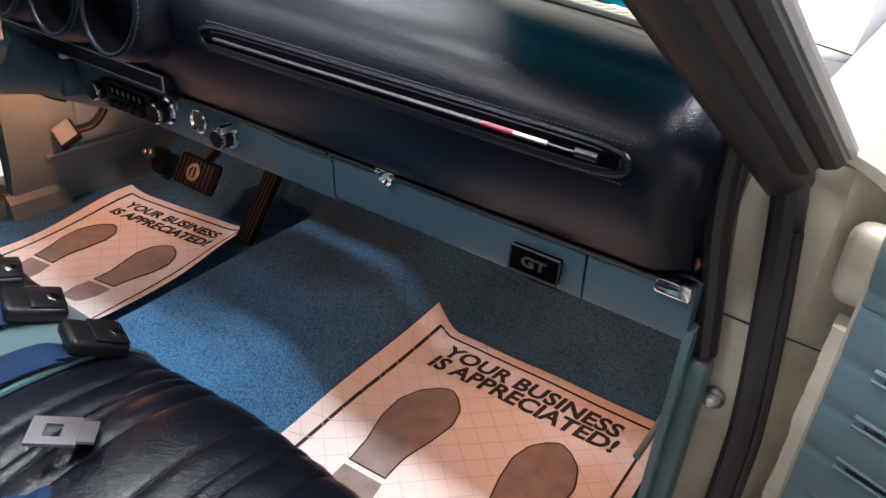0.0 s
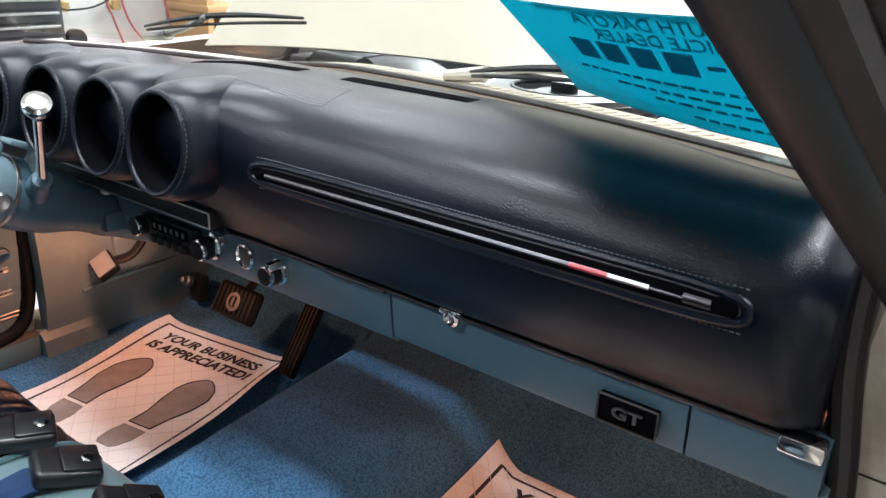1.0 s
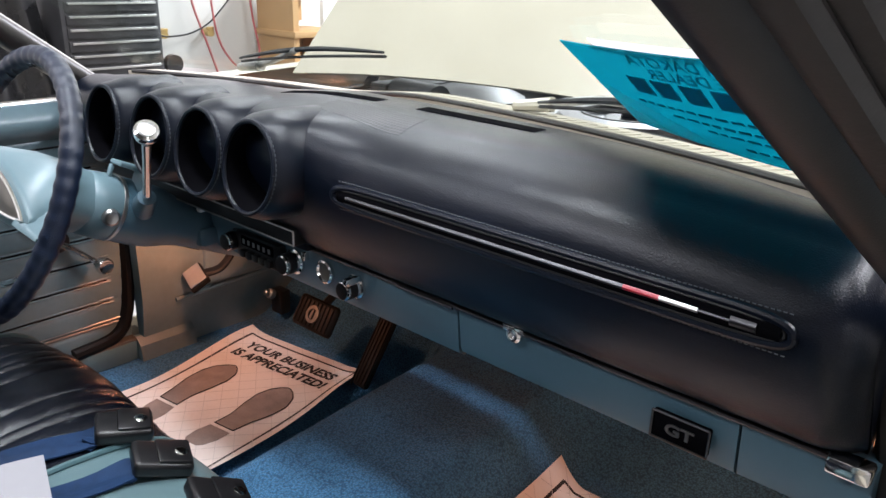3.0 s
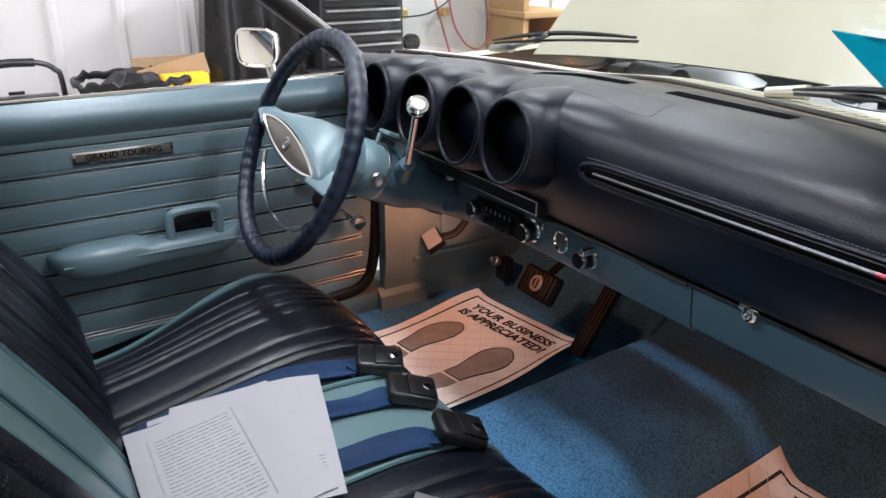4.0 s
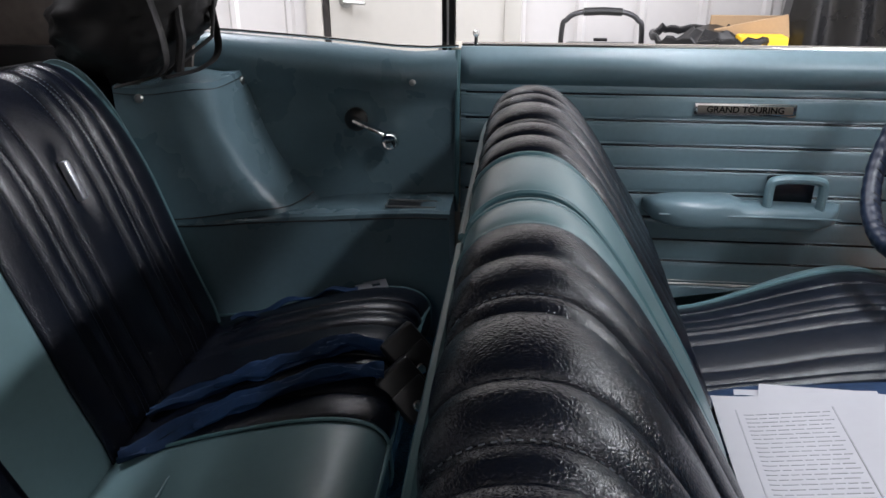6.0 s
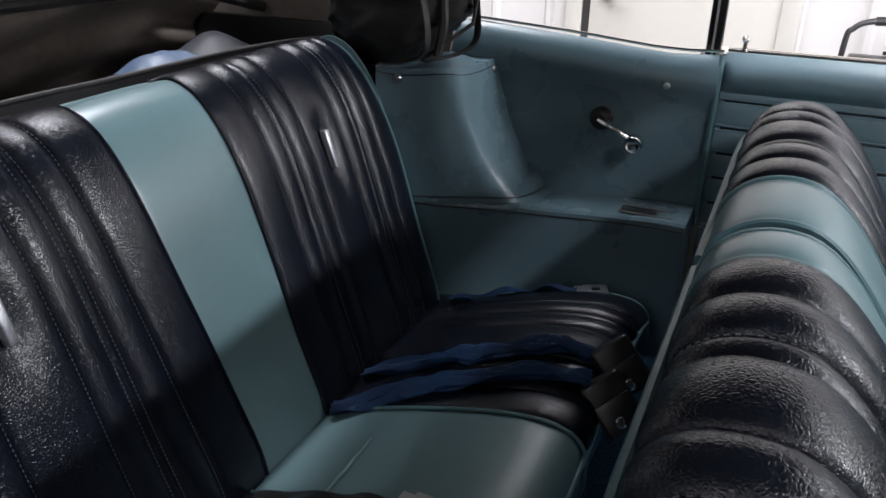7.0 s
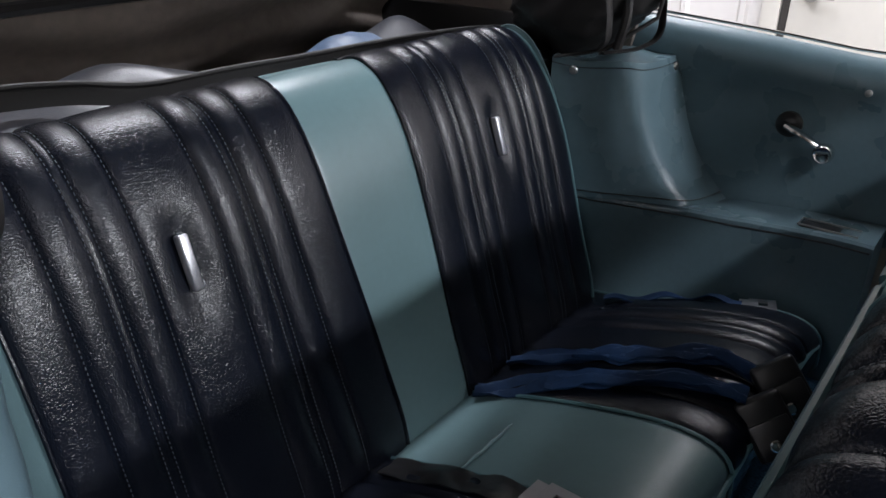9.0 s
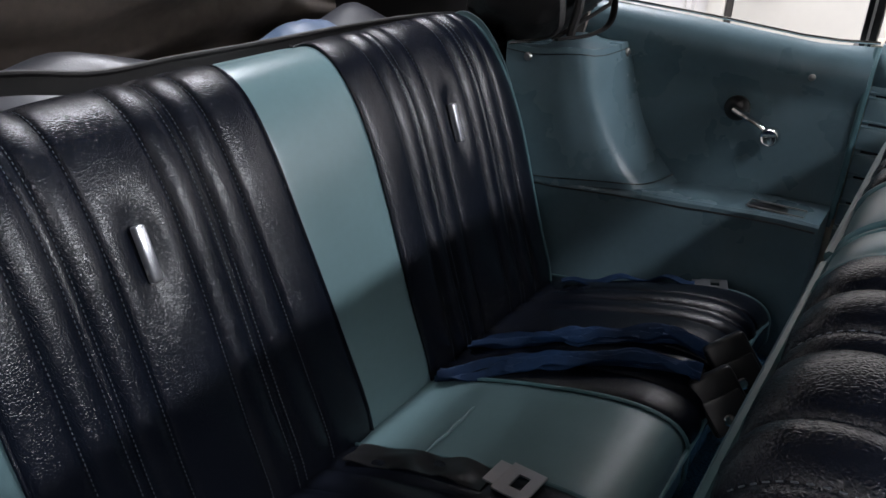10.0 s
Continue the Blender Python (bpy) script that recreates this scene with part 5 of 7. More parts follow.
def rear_seat():
    s = thing("rear_seat", (0, -1.35, 0.30), "rear bench seat in pleated navy vinyl with teal centre stripe", "bench seat")
    for side in (-1, 1):
        lo, hi = (0.090, 0.505) if side > 0 else (-0.505, -0.090)
        nb = seat_piece("backrest", s, REAR_BACK, lo, hi, SEAMS_REAR, NAVY, "pleated navy vinyl backrest", 0.0085, button_dent, 0.62)
        for q in SEAMS_REAR:
            stitches(nb, REAR_BACK, side * q, 3, 30, button_dent)
        welt("piping", nb, REAR_BACK, side * 0.090, 0.0020, rear_warp, 0, 33, 0.0022, NAVY)
        welt("piping", nb, REAR_BACK, side * 0.506, 0.0025, rear_warp, 0, 33, 0.0028, NAVY if side > 0 else PIPING)
        lo3, hi3 = (0.507, 0.545) if side > 0 else (-0.545, -0.507)
        seat_piece("side_facing", nb, REAR_BACK, lo3, hi3, [], TEAL, "teal side facing", 0.002, lambda x, y, z: (y - 0.6 * (abs(x) - 0.507), z - 0.25 * (abs(x) - 0.507)))
        lo4, hi4 = (0.100, 0.555) if side > 0 else (-0.555, -0.100)
        nc = seat_piece("cushion", s, REAR_CUSHION, lo4, hi4, SEAMS_REAR, NAVY, "pleated navy vinyl seat cushion", 0.008, rear_cushion_warp)
        welt("piping", nc, REAR_CUSHION, side * 0.100, 0.0025, rear_cushion_warp, 3, 32, 0.003)
        seat_piece("side_band", nc, REAR_CUSHION, min(side * 0.557, side * 0.602), max(side * 0.557, side * 0.602), [], TEAL, "teal side band", 0.002, rear_cushion_warp)
        welt("piping", nc, REAR_CUSHION, side * 0.556, 0.0025, rear_cushion_warp, 3, 32, 0.0026)
        # chrome bar in the dimple
        x = side * 0.305
        bar = part("chrome_bar", rbox((x - 0.0066, -0.033, -0.007), (x + 0.0066, 0.033, 0.006), 0.003, 3, Matrix.Translation((0, -1.549, 0.728)) @ Matrix.Rotation(radians(108), 4, "X")), TONGUE, nb, "short chrome trim bar sunk in a dimple")
    seat_piece("stripe", s, REAR_BACK, -0.090, 0.090, [], TEAL, "teal centre stripe of the backrest", 0.004, rear_warp)
    seat_piece("cushion_stripe", s, REAR_CUSHION, -0.100, 0.100, [], TEAL, "teal centre stripe of the cushion", 0.004, rear_cushion_warp)
    front_edge = [(-0.53 + 0.053 * k, -1.033, 0.400 + 0.0 * k) for k in range(21)]
    part("front_piping", tube([(x, rear_cushion_warp(x, -1.030, 0.425)[0], rear_cushion_warp(x, -1.03, 0.425)[1]) for x, _, _ in front_edge], 0.004, 7), PIPING, s)
    # the centre stripe narrows downwards
    for ob in s.children_recursive:
        if ob.data and ob.name.split(".")[0] in ("backrest", "stripe", "piping", "stitching"):
            for v in ob.data.vertices:
                w = v.co + s.location
                if w.y < -1.40 and w.z > 0.36 and ob.parent.name.split(".")[0] != "cushion":
                    v.co.x -= 0.030 * soft((0.80 - w.z) / 0.40) * math.exp(-((w.x - 0.09) / 0.10) ** 2)
    # thin ridge added in place of a streak of light across the stripe
    part("stripe_crease", tube([(0.100 - 0.0065 * k, -1.318 + 0.0008 * math.sin(k), rear_cushion_warp(0.1 - 0.0065 * k, -1.318, 0.4145)[1]) for k in range(20)], [0.0012 + 0.0022 * math.sin(math.pi * k / 19) for k in range(20)], 8), TEAL, s)
    part("seat_riser", rbox((-0.54, -1.5, 0.27), (0.54, -1.06, 0.34), 0.01), BLACK, s)


def rear_cushion_warp(x, y, z):
    f = soft((z - 0.33) / 0.08)
    d = max(0.0, (abs(x) - 0.42) / 0.12)
    return y, z + (0.012 * math.cos(min(1.0, abs(abs(x) - 0.30) / 0.25) * math.pi / 2) - 0.022 * d * d) * f


rear_seat()


# ---- doors ----
def door_inner(s, y0, y1, mat_label, thing_ob, m=None):
    """Pleated inner panel of a door whose inner face lies at x = s * 0.71."""
    seam_z = [0.445, 0.492, 0.540, 0.590, 0.640, 0.687, 0.735, 0.785]
    tab = [0.345, 0.392] + seam_z + [0.80, 0.868]
    zs = []
    for a, b in zip(tab, tab[1:]):
        zs += [a + (b - a) * k / 8 for k in range(8)]
    zs.append(0.868)

    def surf(u, v):
        i = min(len(zs) - 1, int(round(v * (len(zs) - 1))))
        z = zs[i]
        y = y0 + (y1 - y0) * u
        out = 0.0
        for a, b in zip(tab, tab[1:]):
            if a <= z <= b:
                t = (z - a) / (b - a)
                out = 0.0062 * (4 * t * (1 - t)) ** 0.22
                if b == 0.868:
                    out = 0.004 + 0.020 * math.sin(math.pi * min(1, t * 1.0)) ** 0.8 - 0.02 * max(0, t - 0.6)
        fade = soft((y1 - y) / 0.10) * soft((y - y0) / 0.02)
        crease = 0.0012 * noise.noise(Vector((y * 9, z * 22, 5)))
        return Vector((s * (0.716 - out * (0.3 + 0.7 * fade) + crease), y, z))
    n = len(zs) - 1
    vs = [k / n for k in range(n + 1)]
    return shell(surf, lambda u, v: Vector((s * 0.728, y0 + (y1 - y0) * u, zs[min(n, int(round(v * n)))])), 60, vs)


def door(s, m=None):
    name = "door_1" if s < 0 else "door_2"
    lab = ("closed driver's door with pleated teal vinyl panel and armrest" if s < 0 else "open passenger door, ivory outside with teal inner panel")
    if s < 0:
        root = (-0.78, -0.45, 0.30)
    else:
        root = (0.78, -0.45, 0.30)
    d = thing(name, root, lab, "car door", kind="structure")
    y0, y1 = -0.985, 0.072
    part("skin", loft([[Vector((s * x, y, z)) for x, z in ((0.735, 0.32), (0.735, 0.862), (0.735 + 0.065 * k, 0.864), (0.735 + 0.125 * k, 0.846), (0.735 + 0.17 * k, 0.72), (0.735 + 0.165 * k, 0.50), (0.735 + 0.125 * k, 0.33))] for y, k in ((y0 - 0.02, 1.0), (-0.45, 1.0), (-0.10, 1.0 if s < 0 else 0.8), (y1 + 0.01, 1.0 if s < 0 else 0.35))]), IVORY, d, "ivory painted outer skin", sharp=60)
    panel = part("inner_panel", door_inner(s, y0, y1, "", d), TEAL_DOOR_LIT, d, "horizontally pleated teal vinyl panel")
    for z in (0.445, 0.492, 0.540, 0.590, 0.640, 0.687, 0.735, 0.785):
        for dz in (-0.0045, 0.0045):
            part("pleat_welt", tube([(s * (0.7125 + 0.0006 * math.sin(k * 1.7)), y0 + (y1 - 0.03 - y0) * k / 12, z + dz) for k in range(13)], 0.0025, 6), TEAL_DOOR_LIT, panel)
        # navy tube in each pleat: the crease's shade put in as colour
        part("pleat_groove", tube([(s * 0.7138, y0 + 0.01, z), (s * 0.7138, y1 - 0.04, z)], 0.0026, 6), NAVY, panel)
    for dz in (0.0, 0.008):
        part("trim_strip", tube([(s * 0.712, y0 + 0.02, 0.394 + dz), (s * 0.712, y1 - 0.02, 0.394 + dz)], 0.0022, 6), DULL, panel, "thin bright trim strip")
    # sill chrome and rubber wiper
    part("sill_bead", tube([(s * 0.738, y0, 0.868), (s * 0.738, y1, 0.868)], 0.004, 8), CHROME, d, "chrome sill bead")
    part("window_seal", rbox((min(s * 0.742, s * 0.754), y0, 0.855), (max(s * 0.742, s * 0.754), y1, 0.871), 0.002), RUBBER, d)
    # armrest with pull cup
    arm = []
    for k in range(25):
        t = k / 24
        y = -0.622 + 0.372 * t
        e = (1 - abs(2 * t - 1) ** 6) ** 0.5
        depth = (0.070 + 0.012 * soft((0.45 - t) / 0.2)) * max(0.15, e)
        dip = -0.012 * soft((t - 0.42) / 0.08) * soft((0.98 - t) / 0.05)
        h = 0.030 * max(0.35, e)
        prof = []
        for j in range(18):
            a = 2 * math.pi * j / 18
            px = depth / 2 * abs(math.cos(a)) ** 0.55 * (1 if math.cos(a) >= 0 else -1)
            pz = h * abs(math.sin(a)) ** 0.6 * (1 if math.sin(a) >= 0 else -1)
            prof.append(Vector((s * (0.712 - depth / 2 - px), y, 0.572 + pz + (dip if pz > 0 else 0))))
        arm.append(prof)
    a = part("armrest", loft(arm), TEAL_DOOR_LIT, d, "padded teal armrest", sharp=60)
    ax = 0.665
    part("armrest_welt", tube([(s * (0.712 - 0.070), -0.60 + 0.33 * k / 10, 0.574) for k in range(11)], 0.0022, 6), TEAL_DOOR_LIT, a)
    loop = smooth_path([(s * ax, -0.398, 0.582), (s * ax, -0.398, 0.628), (s * ax, -0.388, 0.640), (s * ax, -0.350, 0.643), (s * ax, -0.312, 0.640), (s * ax, -0.302, 0.628), (s * ax, -0.302, 0.582)], 5)
    part("pull_grip", tube(loop, 0.009, 10), COLUMN, a, "light teal pull grip")
    part("pull_back", rbox((min(s * 0.690, s * 0.714), -0.392, 0.585), (max(s * 0.690, s * 0.714), -0.308, 0.636), 0.004), NAVY, a)
    # badge, window crank, lock button
    b = part("badge", rbox((min(s * 0.7045, s * 0.714), -0.547, 0.750), (max(s * 0.7045, s * 0.714), -0.363, 0.774), 0.002), CHROME, d, "narrow bright badge strip")
    part("badge_field", rbox((min(s * 0.7035, s * 0.706), -0.541, 0.7545), (max(s * 0.7035, s * 0.706), -0.369, 0.7695), 0.001), GREYINSERT, b)
    part("badge_letters", letters("GRAND TOURING", 0.0165, lambda p: Vector((s * (0.7030 - p.z), -0.455 - s * p.x * 1.02, 0.7618 + p.y)), 0.0005, 0.0003), PIT, b, "", False)
    crank(d, Vector((s * 0.708, -0.055, 0.600)), s, 40 if s < 0 else 40)
    part("door_release", tube(smooth_path([(s * 0.70, -0.12, 0.66), (s * 0.685, -0.06, 0.655), (s * 0.69, -0.02, 0.65)]), 0.007, 8), CHROME, d, "chrome inner door release")
    part("lock_button", tube([(s * 0.728, -0.958, 0.860), (s * 0.728, -0.958, 0.890)], [0.004, 0.004], 8), CHROME, d)
    part("lock_cap", lathe([(0.0045, 0.0), (0.007, 0.004), (0.006, 0.010), (0.003, 0.012)], Matrix.Translation((s * 0.728, -0.958, 0.886)), 12), CHROME, d)
    return d


def crank(parent, place, s, angle, length=0.085):
    """Window crank: escutcheon, arm and knob."""
    face = Matrix.Translation(place) @ Matrix.Rotation(radians(-90 * s), 4, "Y")
    part("escutcheon", lathe([(0.023, -0.004), (0.023, 0.004), (0.017, 0.010), (0.008, 0.012)], face, 24), BLACK, parent, "black crank escutcheon")
    a = radians(angle)
    end = place + Vector((-s * 0.030, math.cos(a) * length, -math.sin(a) * length))
    arm = part("window_crank", tube(smooth_path([place + Vector((-s * 0.010, 0, 0)), place.lerp(end, 0.45) + Vector((-s * 0.012, 0, 0.002)), end], 6), [0.011] * 4 + [0.0085] * 9, 10, squash=0.6), CHROME, parent, "chrome window crank arm")
    km = Matrix.Translation(end) @ Matrix.Rotation(radians(-90 * s), 4, "Y")
    k = part("crank_knob", lathe([(0.009, -0.006), (0.015, 0.004), (0.017, 0.014), (0.017, 0.024), (0.014, 0.029), (0.010, 0.028)], km, 24), CHROME, arm, "round chrome crank knob")


door(-1)
right = door(1)
hinge = Matrix.Translation((0.800, 0.140, 0)) @ Matrix.Rotation(radians(72), 4, "Z") @ Matrix.Translation((-0.800, -0.140, 0))
right.matrix_world = hinge @ Matrix.Translation(right.location)


# ---- rear quarter trim ----
def quarter(s):
    q = thing("quarter_trim", (s * 0.68, -1.25, 0.33), "teal vinyl rear quarter trim with armrest ledge and window crank", "trim panel", "rear quarter trims")

    def top_z(y):
        return lerp_line([(-1.75, 0.900), (-1.45, 0.888), (-1.25, 0.874), (-1.08, 0.858), (-0.99, 0.862)], y)

    def face(u, v):
        y = -1.62 + 0.63 * u
        z = 0.54 + (top_z(y) - 0.54) * v
        roll = 0.017 * math.sin(math.pi * max(0, (v - 0.70) / 0.30)) ** 1.3 if v < 1 else 0.0
        edge = 0.012 * soft((y + 1.03) / 0.04)
        return Vector((s * (0.708 - roll + 0.004 * math.cos(y * 8) * v - edge * 0.3 + 0.014 * (v > 0.97)), y, z))
    panel = part("side_panel", shell(face, lambda u, v: face(u, v) + Vector((s * 0.02, 0, -0.004 if v > 0.9 else 0)), 30, 30), TEAL_DOOR, q, "smooth teal vinyl side panel")
    part("edge_welt", tube(smooth_path([(s * 0.700, -0.992, 0.56), (s * 0.699, -0.991, 0.72), (s * 0.698, -0.990, 0.82), (s * 0.708, -0.990, 0.864)]), 0.0055, 8), PIPING, q)
    part("sill_bead", tube([(s * 0.725, -0.99 - 0.06 * k, top_z(-0.99 - 0.06 * k) + 0.006) for k in range(11)], 0.003, 6), CHROME, q)
    # ledge box over the wheel arch
    def ledge_z(y):
        return 0.566 + 0.014 * soft((y + 1.30) / 0.30)
    plan_in = [(-1.62, 0.535), (-1.484, 0.548), (-1.40, 0.570), (-1.323, 0.590), (-1.20, 0.602), (-1.05, 0.603), (-1.000, 0.598)]

    def ledge(u, v):
        y = -1.62 + 0.624 * u
        xin = lerp_line(plan_in, y)
        # v: 0 at the foot of the inner face, 0.6 at the rounded nose, 1 at the side panel
        if v < 0.62:
            t = v / 0.62
            return Vector((s * (xin + 0.004 * math.sin(math.pi * t)), y, 0.30 + (ledge_z(y) - 0.012 - 0.30) * t))
        t = (v - 0.62) / 0.38
        nose = min(1.0, t / 0.25)
        return Vector((s * (xin + 0.010 * (1 - math.cos(nose * math.pi / 2)) + (0.705 - xin - 0.010) * max(0, (t - 0.25) / 0.75)), y,
                       ledge_z(y) - 0.012 + 0.012 * math.sin(nose * math.pi / 2) - 0.012 * max(0, (t - 0.25) / 0.75) * (1 - soft((y + 1.32) / 0.1))))
    part("ledge", shell(ledge, lambda u, v: Vector((s * 0.712, -1.62 + 0.624 * u, 0.30 + 0.2 * v)), 30, [k / 26 for k in range(27)]), TEAL_DOOR, q, "teal armrest ledge")
    part("ledge_seam", tube([(s * (lerp_line(plan_in, -1.60 + 0.06 * k) - 0.001), -1.60 + 0.06 * k, ledge_z(-1.60 + 0.06 * k) - 0.014) for k in range(11)], 0.0016, 6), BLACK, q)
    # ash tray set in the ledge
    at = part("ash_tray", rbox((min(s * 0.622, s * 0.652), -1.120, ledge_z(-1.11) - 0.012), (max(s * 0.622, s * 0.652), -1.028, ledge_z(-1.11) + 0.003), 0.003), BLACK, q, "small ash tray with bright rim")
    zz = ledge_z(-1.11) + 0.004
    part("ash_rim", tube([(s * 0.620, -1.122, zz), (s * 0.654, -1.122, zz), (s * 0.654, -1.026, zz), (s * 0.620, -1.026, zz), (s * 0.620, -1.122, zz)], 0.0020, 6), DULL, at)
    # housing beside the backrest
    top_plan = curve_points([(-0.528, -1.585), (-0.532, -1.545), (-0.536, -1.505), (-0.540, -1.468), (-0.551, -1.442), (-0.574, -1.428), (-0.625, -1.420), (-0.712, -1.411)], 5)
    foot_plan = curve_points([(-0.520, -1.600), (-0.535, -1.530), (-0.552, -1.460), (-0.569, -1.395), (-0.590, -1.338), (-0.620, -1.310), (-0.662, -1.292), (-0.712, -1.276)], 5)

    def along(plan, u):
        i = u * (len(plan) - 1)
        k = min(len(plan) - 2, int(i))
        return Vector((*plan[k], 0)).lerp(Vector((*plan[k + 1], 0)), i - k)

    def wall(u, v):
        flare = 0.45 * (1 - v) + 0.55 * (1 - v) ** 3.2
        p = along(top_plan, u).lerp(along(foot_plan, u), flare)
        ripple = 0.0025 * noise.noise(Vector((u * 5, v * 4, s))) * math.sin(math.pi * v)
        return Vector((-s * (p.x + ripple), p.y + ripple, 0.562 + 0.262 * v - 0.004 * math.sin(u * 9)))

    def inner(u, v):
        p = wall(u, v)
        return Vector((s * 0.715, -1.62 + 0.19 * u, p.z))
    part("well_housing", shell(wall, inner, 44, 20), TEAL_DOOR, q, "teal corner housing beside the backrest", sharp=50)
    part("top_seam", tube([wall(k / 30, 0.955) + Vector((-s * 0.0004, 0.0004, 0)) for k in range(31)], 0.0009, 5), BLACK, q)
    part("foot_seam", tube([wall(k / 30, 0.045) + Vector((-s * 0.0006, 0.0006, 0)) for k in range(31)], 0.0012, 5), BLACK, q)
    for x, y in ((0.5335, -1.541), (0.690, -1.4115)):
        out = Vector((-s, 0.10, 0)).normalized() if x < 0.6 else Vector((-s * 0.10, 1.0, 0)).normalized()
        sm = Matrix.Translation(Vector((s * x, y, 0.802)) + out * 0.001) @ out.to_track_quat("Z", "Y").to_matrix().to_4x4()
        sc = part("trim_screw", lathe([(0.0085, -0.002), (0.0085, 0.002), (0.006, 0.005), (0.002, 0.006)], sm, 16), DULL, q)
    seat = face((1.62 - 1.075) / 0.63, 0.833)
    sm = Matrix.Translation((seat.x - s * 0.002, -1.075, 0.805)) @ Matrix.Rotation(radians(-90 * s), 4, "Y")
    part("trim_screw", lathe([(0.006, -0.004), (0.006, 0.001), (0.004, 0.003), (0.002, 0.0035)], sm, 16), DULL, q)
    crank(q, Vector((s * 0.703, -1.190, 0.728)), s, 20, 0.080)


quarter(-1)
quarter(1)


# ---- paper floor mats ----
def floor_mat(cx, cy, wide, deep, turn, lift, curl, seed):
    c, sn = math.cos(radians(turn)), math.sin(radians(turn))

    def at(px, py, h=0.0):
        x, y = cx + px * c - py * sn, cy + px * sn + py * c
        edge = max(0.0, abs(px) / (wide / 2) - 0.75) / 0.25
        z = max(floor_z(x, y), FLOOR) + lift + curl * edge * edge * (0.6 + 0.4 * math.sin(px * 9 + seed)) + 0.004 * noise.noise(Vector((px * 7, py * 7, seed))) + 0.003
        z += 0.010 * math.sin(py * 14 + seed) * soft((abs(px) - wide * 0.3) / 0.1) * (1 if seed > 4 else 0.3)
        return Vector((x, y, z + h))
    mt = thing("paper_floor_mat", (cx, cy, FLOOR), "white paper floor mat printed with shoe soles and thanks", "floor mat", "paper floor mats")
    sheet = part("sheet", shell(lambda u, v: at((u - 0.5) * wide, (v - 0.5) * deep), lambda u, v: at((u - 0.5) * wide, (v - 0.5) * deep, -0.0012), 36, 44), MATPAPER, mt)

    def flat(bm_points, mat, name, h):
        part(name, bm_points, mat, sheet)

    def line(a, b, w=0.0042, n=20, h=0.0009):
        a, b = Vector((*a, 0)), Vector((*b, 0))
        t = (b - a).normalized()
        p = Vector((-t.y, t.x, 0)) * w / 2
        return shell(lambda u, v: at(*(a.lerp(b, u) + p * (2 * v - 1)).xy, h), lambda u, v: at(*(a.lerp(b, u) + p * (2 * v - 1)).xy, 0.0002), n, 1)
    ix, iy = wide / 2 - 0.022, deep / 2 - 0.022
    for a, b in (((-ix, -iy), (ix, -iy)), ((ix, -iy), (ix, iy)), ((ix, iy), (-ix, iy)), ((-ix, iy), (-ix, -iy))):
        part("border_line", line(a, b), PRINT, sheet)
    k = wide / 0.41
    for body_text, yy, size in (("YOUR BUSINESS", deep / 2 - 0.060, 0.042 * k), ("IS APPRECIATED!", deep / 2 - 0.097, 0.042 * k)):
        bm = letters(body_text, size, lambda p: Vector((p.x * 0.98 + p.y * 0.12, p.y + yy, p.z)), 0.0002, 0.0014 * k)
        bmesh.ops.triangulate(bm, faces=bm.faces[:])
        for v in bm.verts:
            v.co = at(v.co.x, v.co.y, 0.0010 + v.co.z)
        part("lettering", bm, PRINT, sheet, "", False)
    for s in (-1, 1):
        # a shoe sole, toes towards the dashboard
        def width_at(t):
            return lerp_line([(0, 0.010), (0.05, 0.026), (0.15, 0.033), (0.32, 0.029), (0.45, 0.031), (0.62, 0.042), (0.78, 0.046), (0.90, 0.036), (0.97, 0.018), (1.0, 0.004)], t) * k
        def sole(u, v, h):
            t = u
            length = 0.285 * k
            py = deep / 2 - 0.142 - length + length * t
            px = s * (0.083 * k) + s * 0.010 * math.sin(math.pi * t) + width_at(t) * (2 * v - 1) + s * 0.012 * (t - 0.3)
            return at(px, py, h)
        part("sole_print", shell(lambda u, v: sole(0.30 + 0.70 * u, v, 0.0008), lambda u, v: sole(0.30 + 0.70 * u, v, 0.0001), 28, 6), TREAD, sheet, "brown printed shoe sole")
        part("sole_print", shell(lambda u, v: sole(0.02 + 0.245 * u, v, 0.0008), lambda u, v: sole(0.02 + 0.245 * u, v, 0.0001), 14, 6), TREAD, sheet, "brown printed shoe heel")
        ring = [sole(t, 0.0, 0.0012) for t in (0.30 + 0.70 * q / 24 for q in range(25))] + [sole(t, 1.0, 0.0012) for t in (1.0 - 0.70 * q / 24 for q in range(25))]
        part("sole_outline", tube(ring + [ring[0]], 0.0011, 4), PRINT, sheet)
    # quilted diamonds pressed into the paper
    step = 0.046
    for way in (-1, 1):
        k = -int((wide + deep) / 2 / step)
        while k * step < (wide + deep) / 2:
            c0 = k * step
            lo = max(-wide / 2, -deep / 2 - way * c0) + 0.003
            hi = min(wide / 2, deep / 2 - way * c0) - 0.003
            if hi - lo > 0.02:
                part("crease_line", line((lo, way * lo + c0), (hi, way * hi + c0), 0.0010, 14, 0.0004), FAINT, sheet)
            k += 1


FAINT = material("faint_crease", (0.55, 0.52, 0.49), 0.9, vary=0.1)
floor_mat(0.450, 0.112, 0.445, 0.52, 2.0, 0.004, 0.006, 2.0)
floor_mat(-0.395, 0.090, 0.350, 0.50, 9.0, 0.012, 0.018, 5.0)


# ---- belts ----
def seat_top(x, y):
    """Height of the front cushion at (x, y)."""
    pts = sorted(cushion_warp(x, a, b) for a, b, w in FRONT_CUSHION if b > 0.43)
    return lerp_line(pts, y)


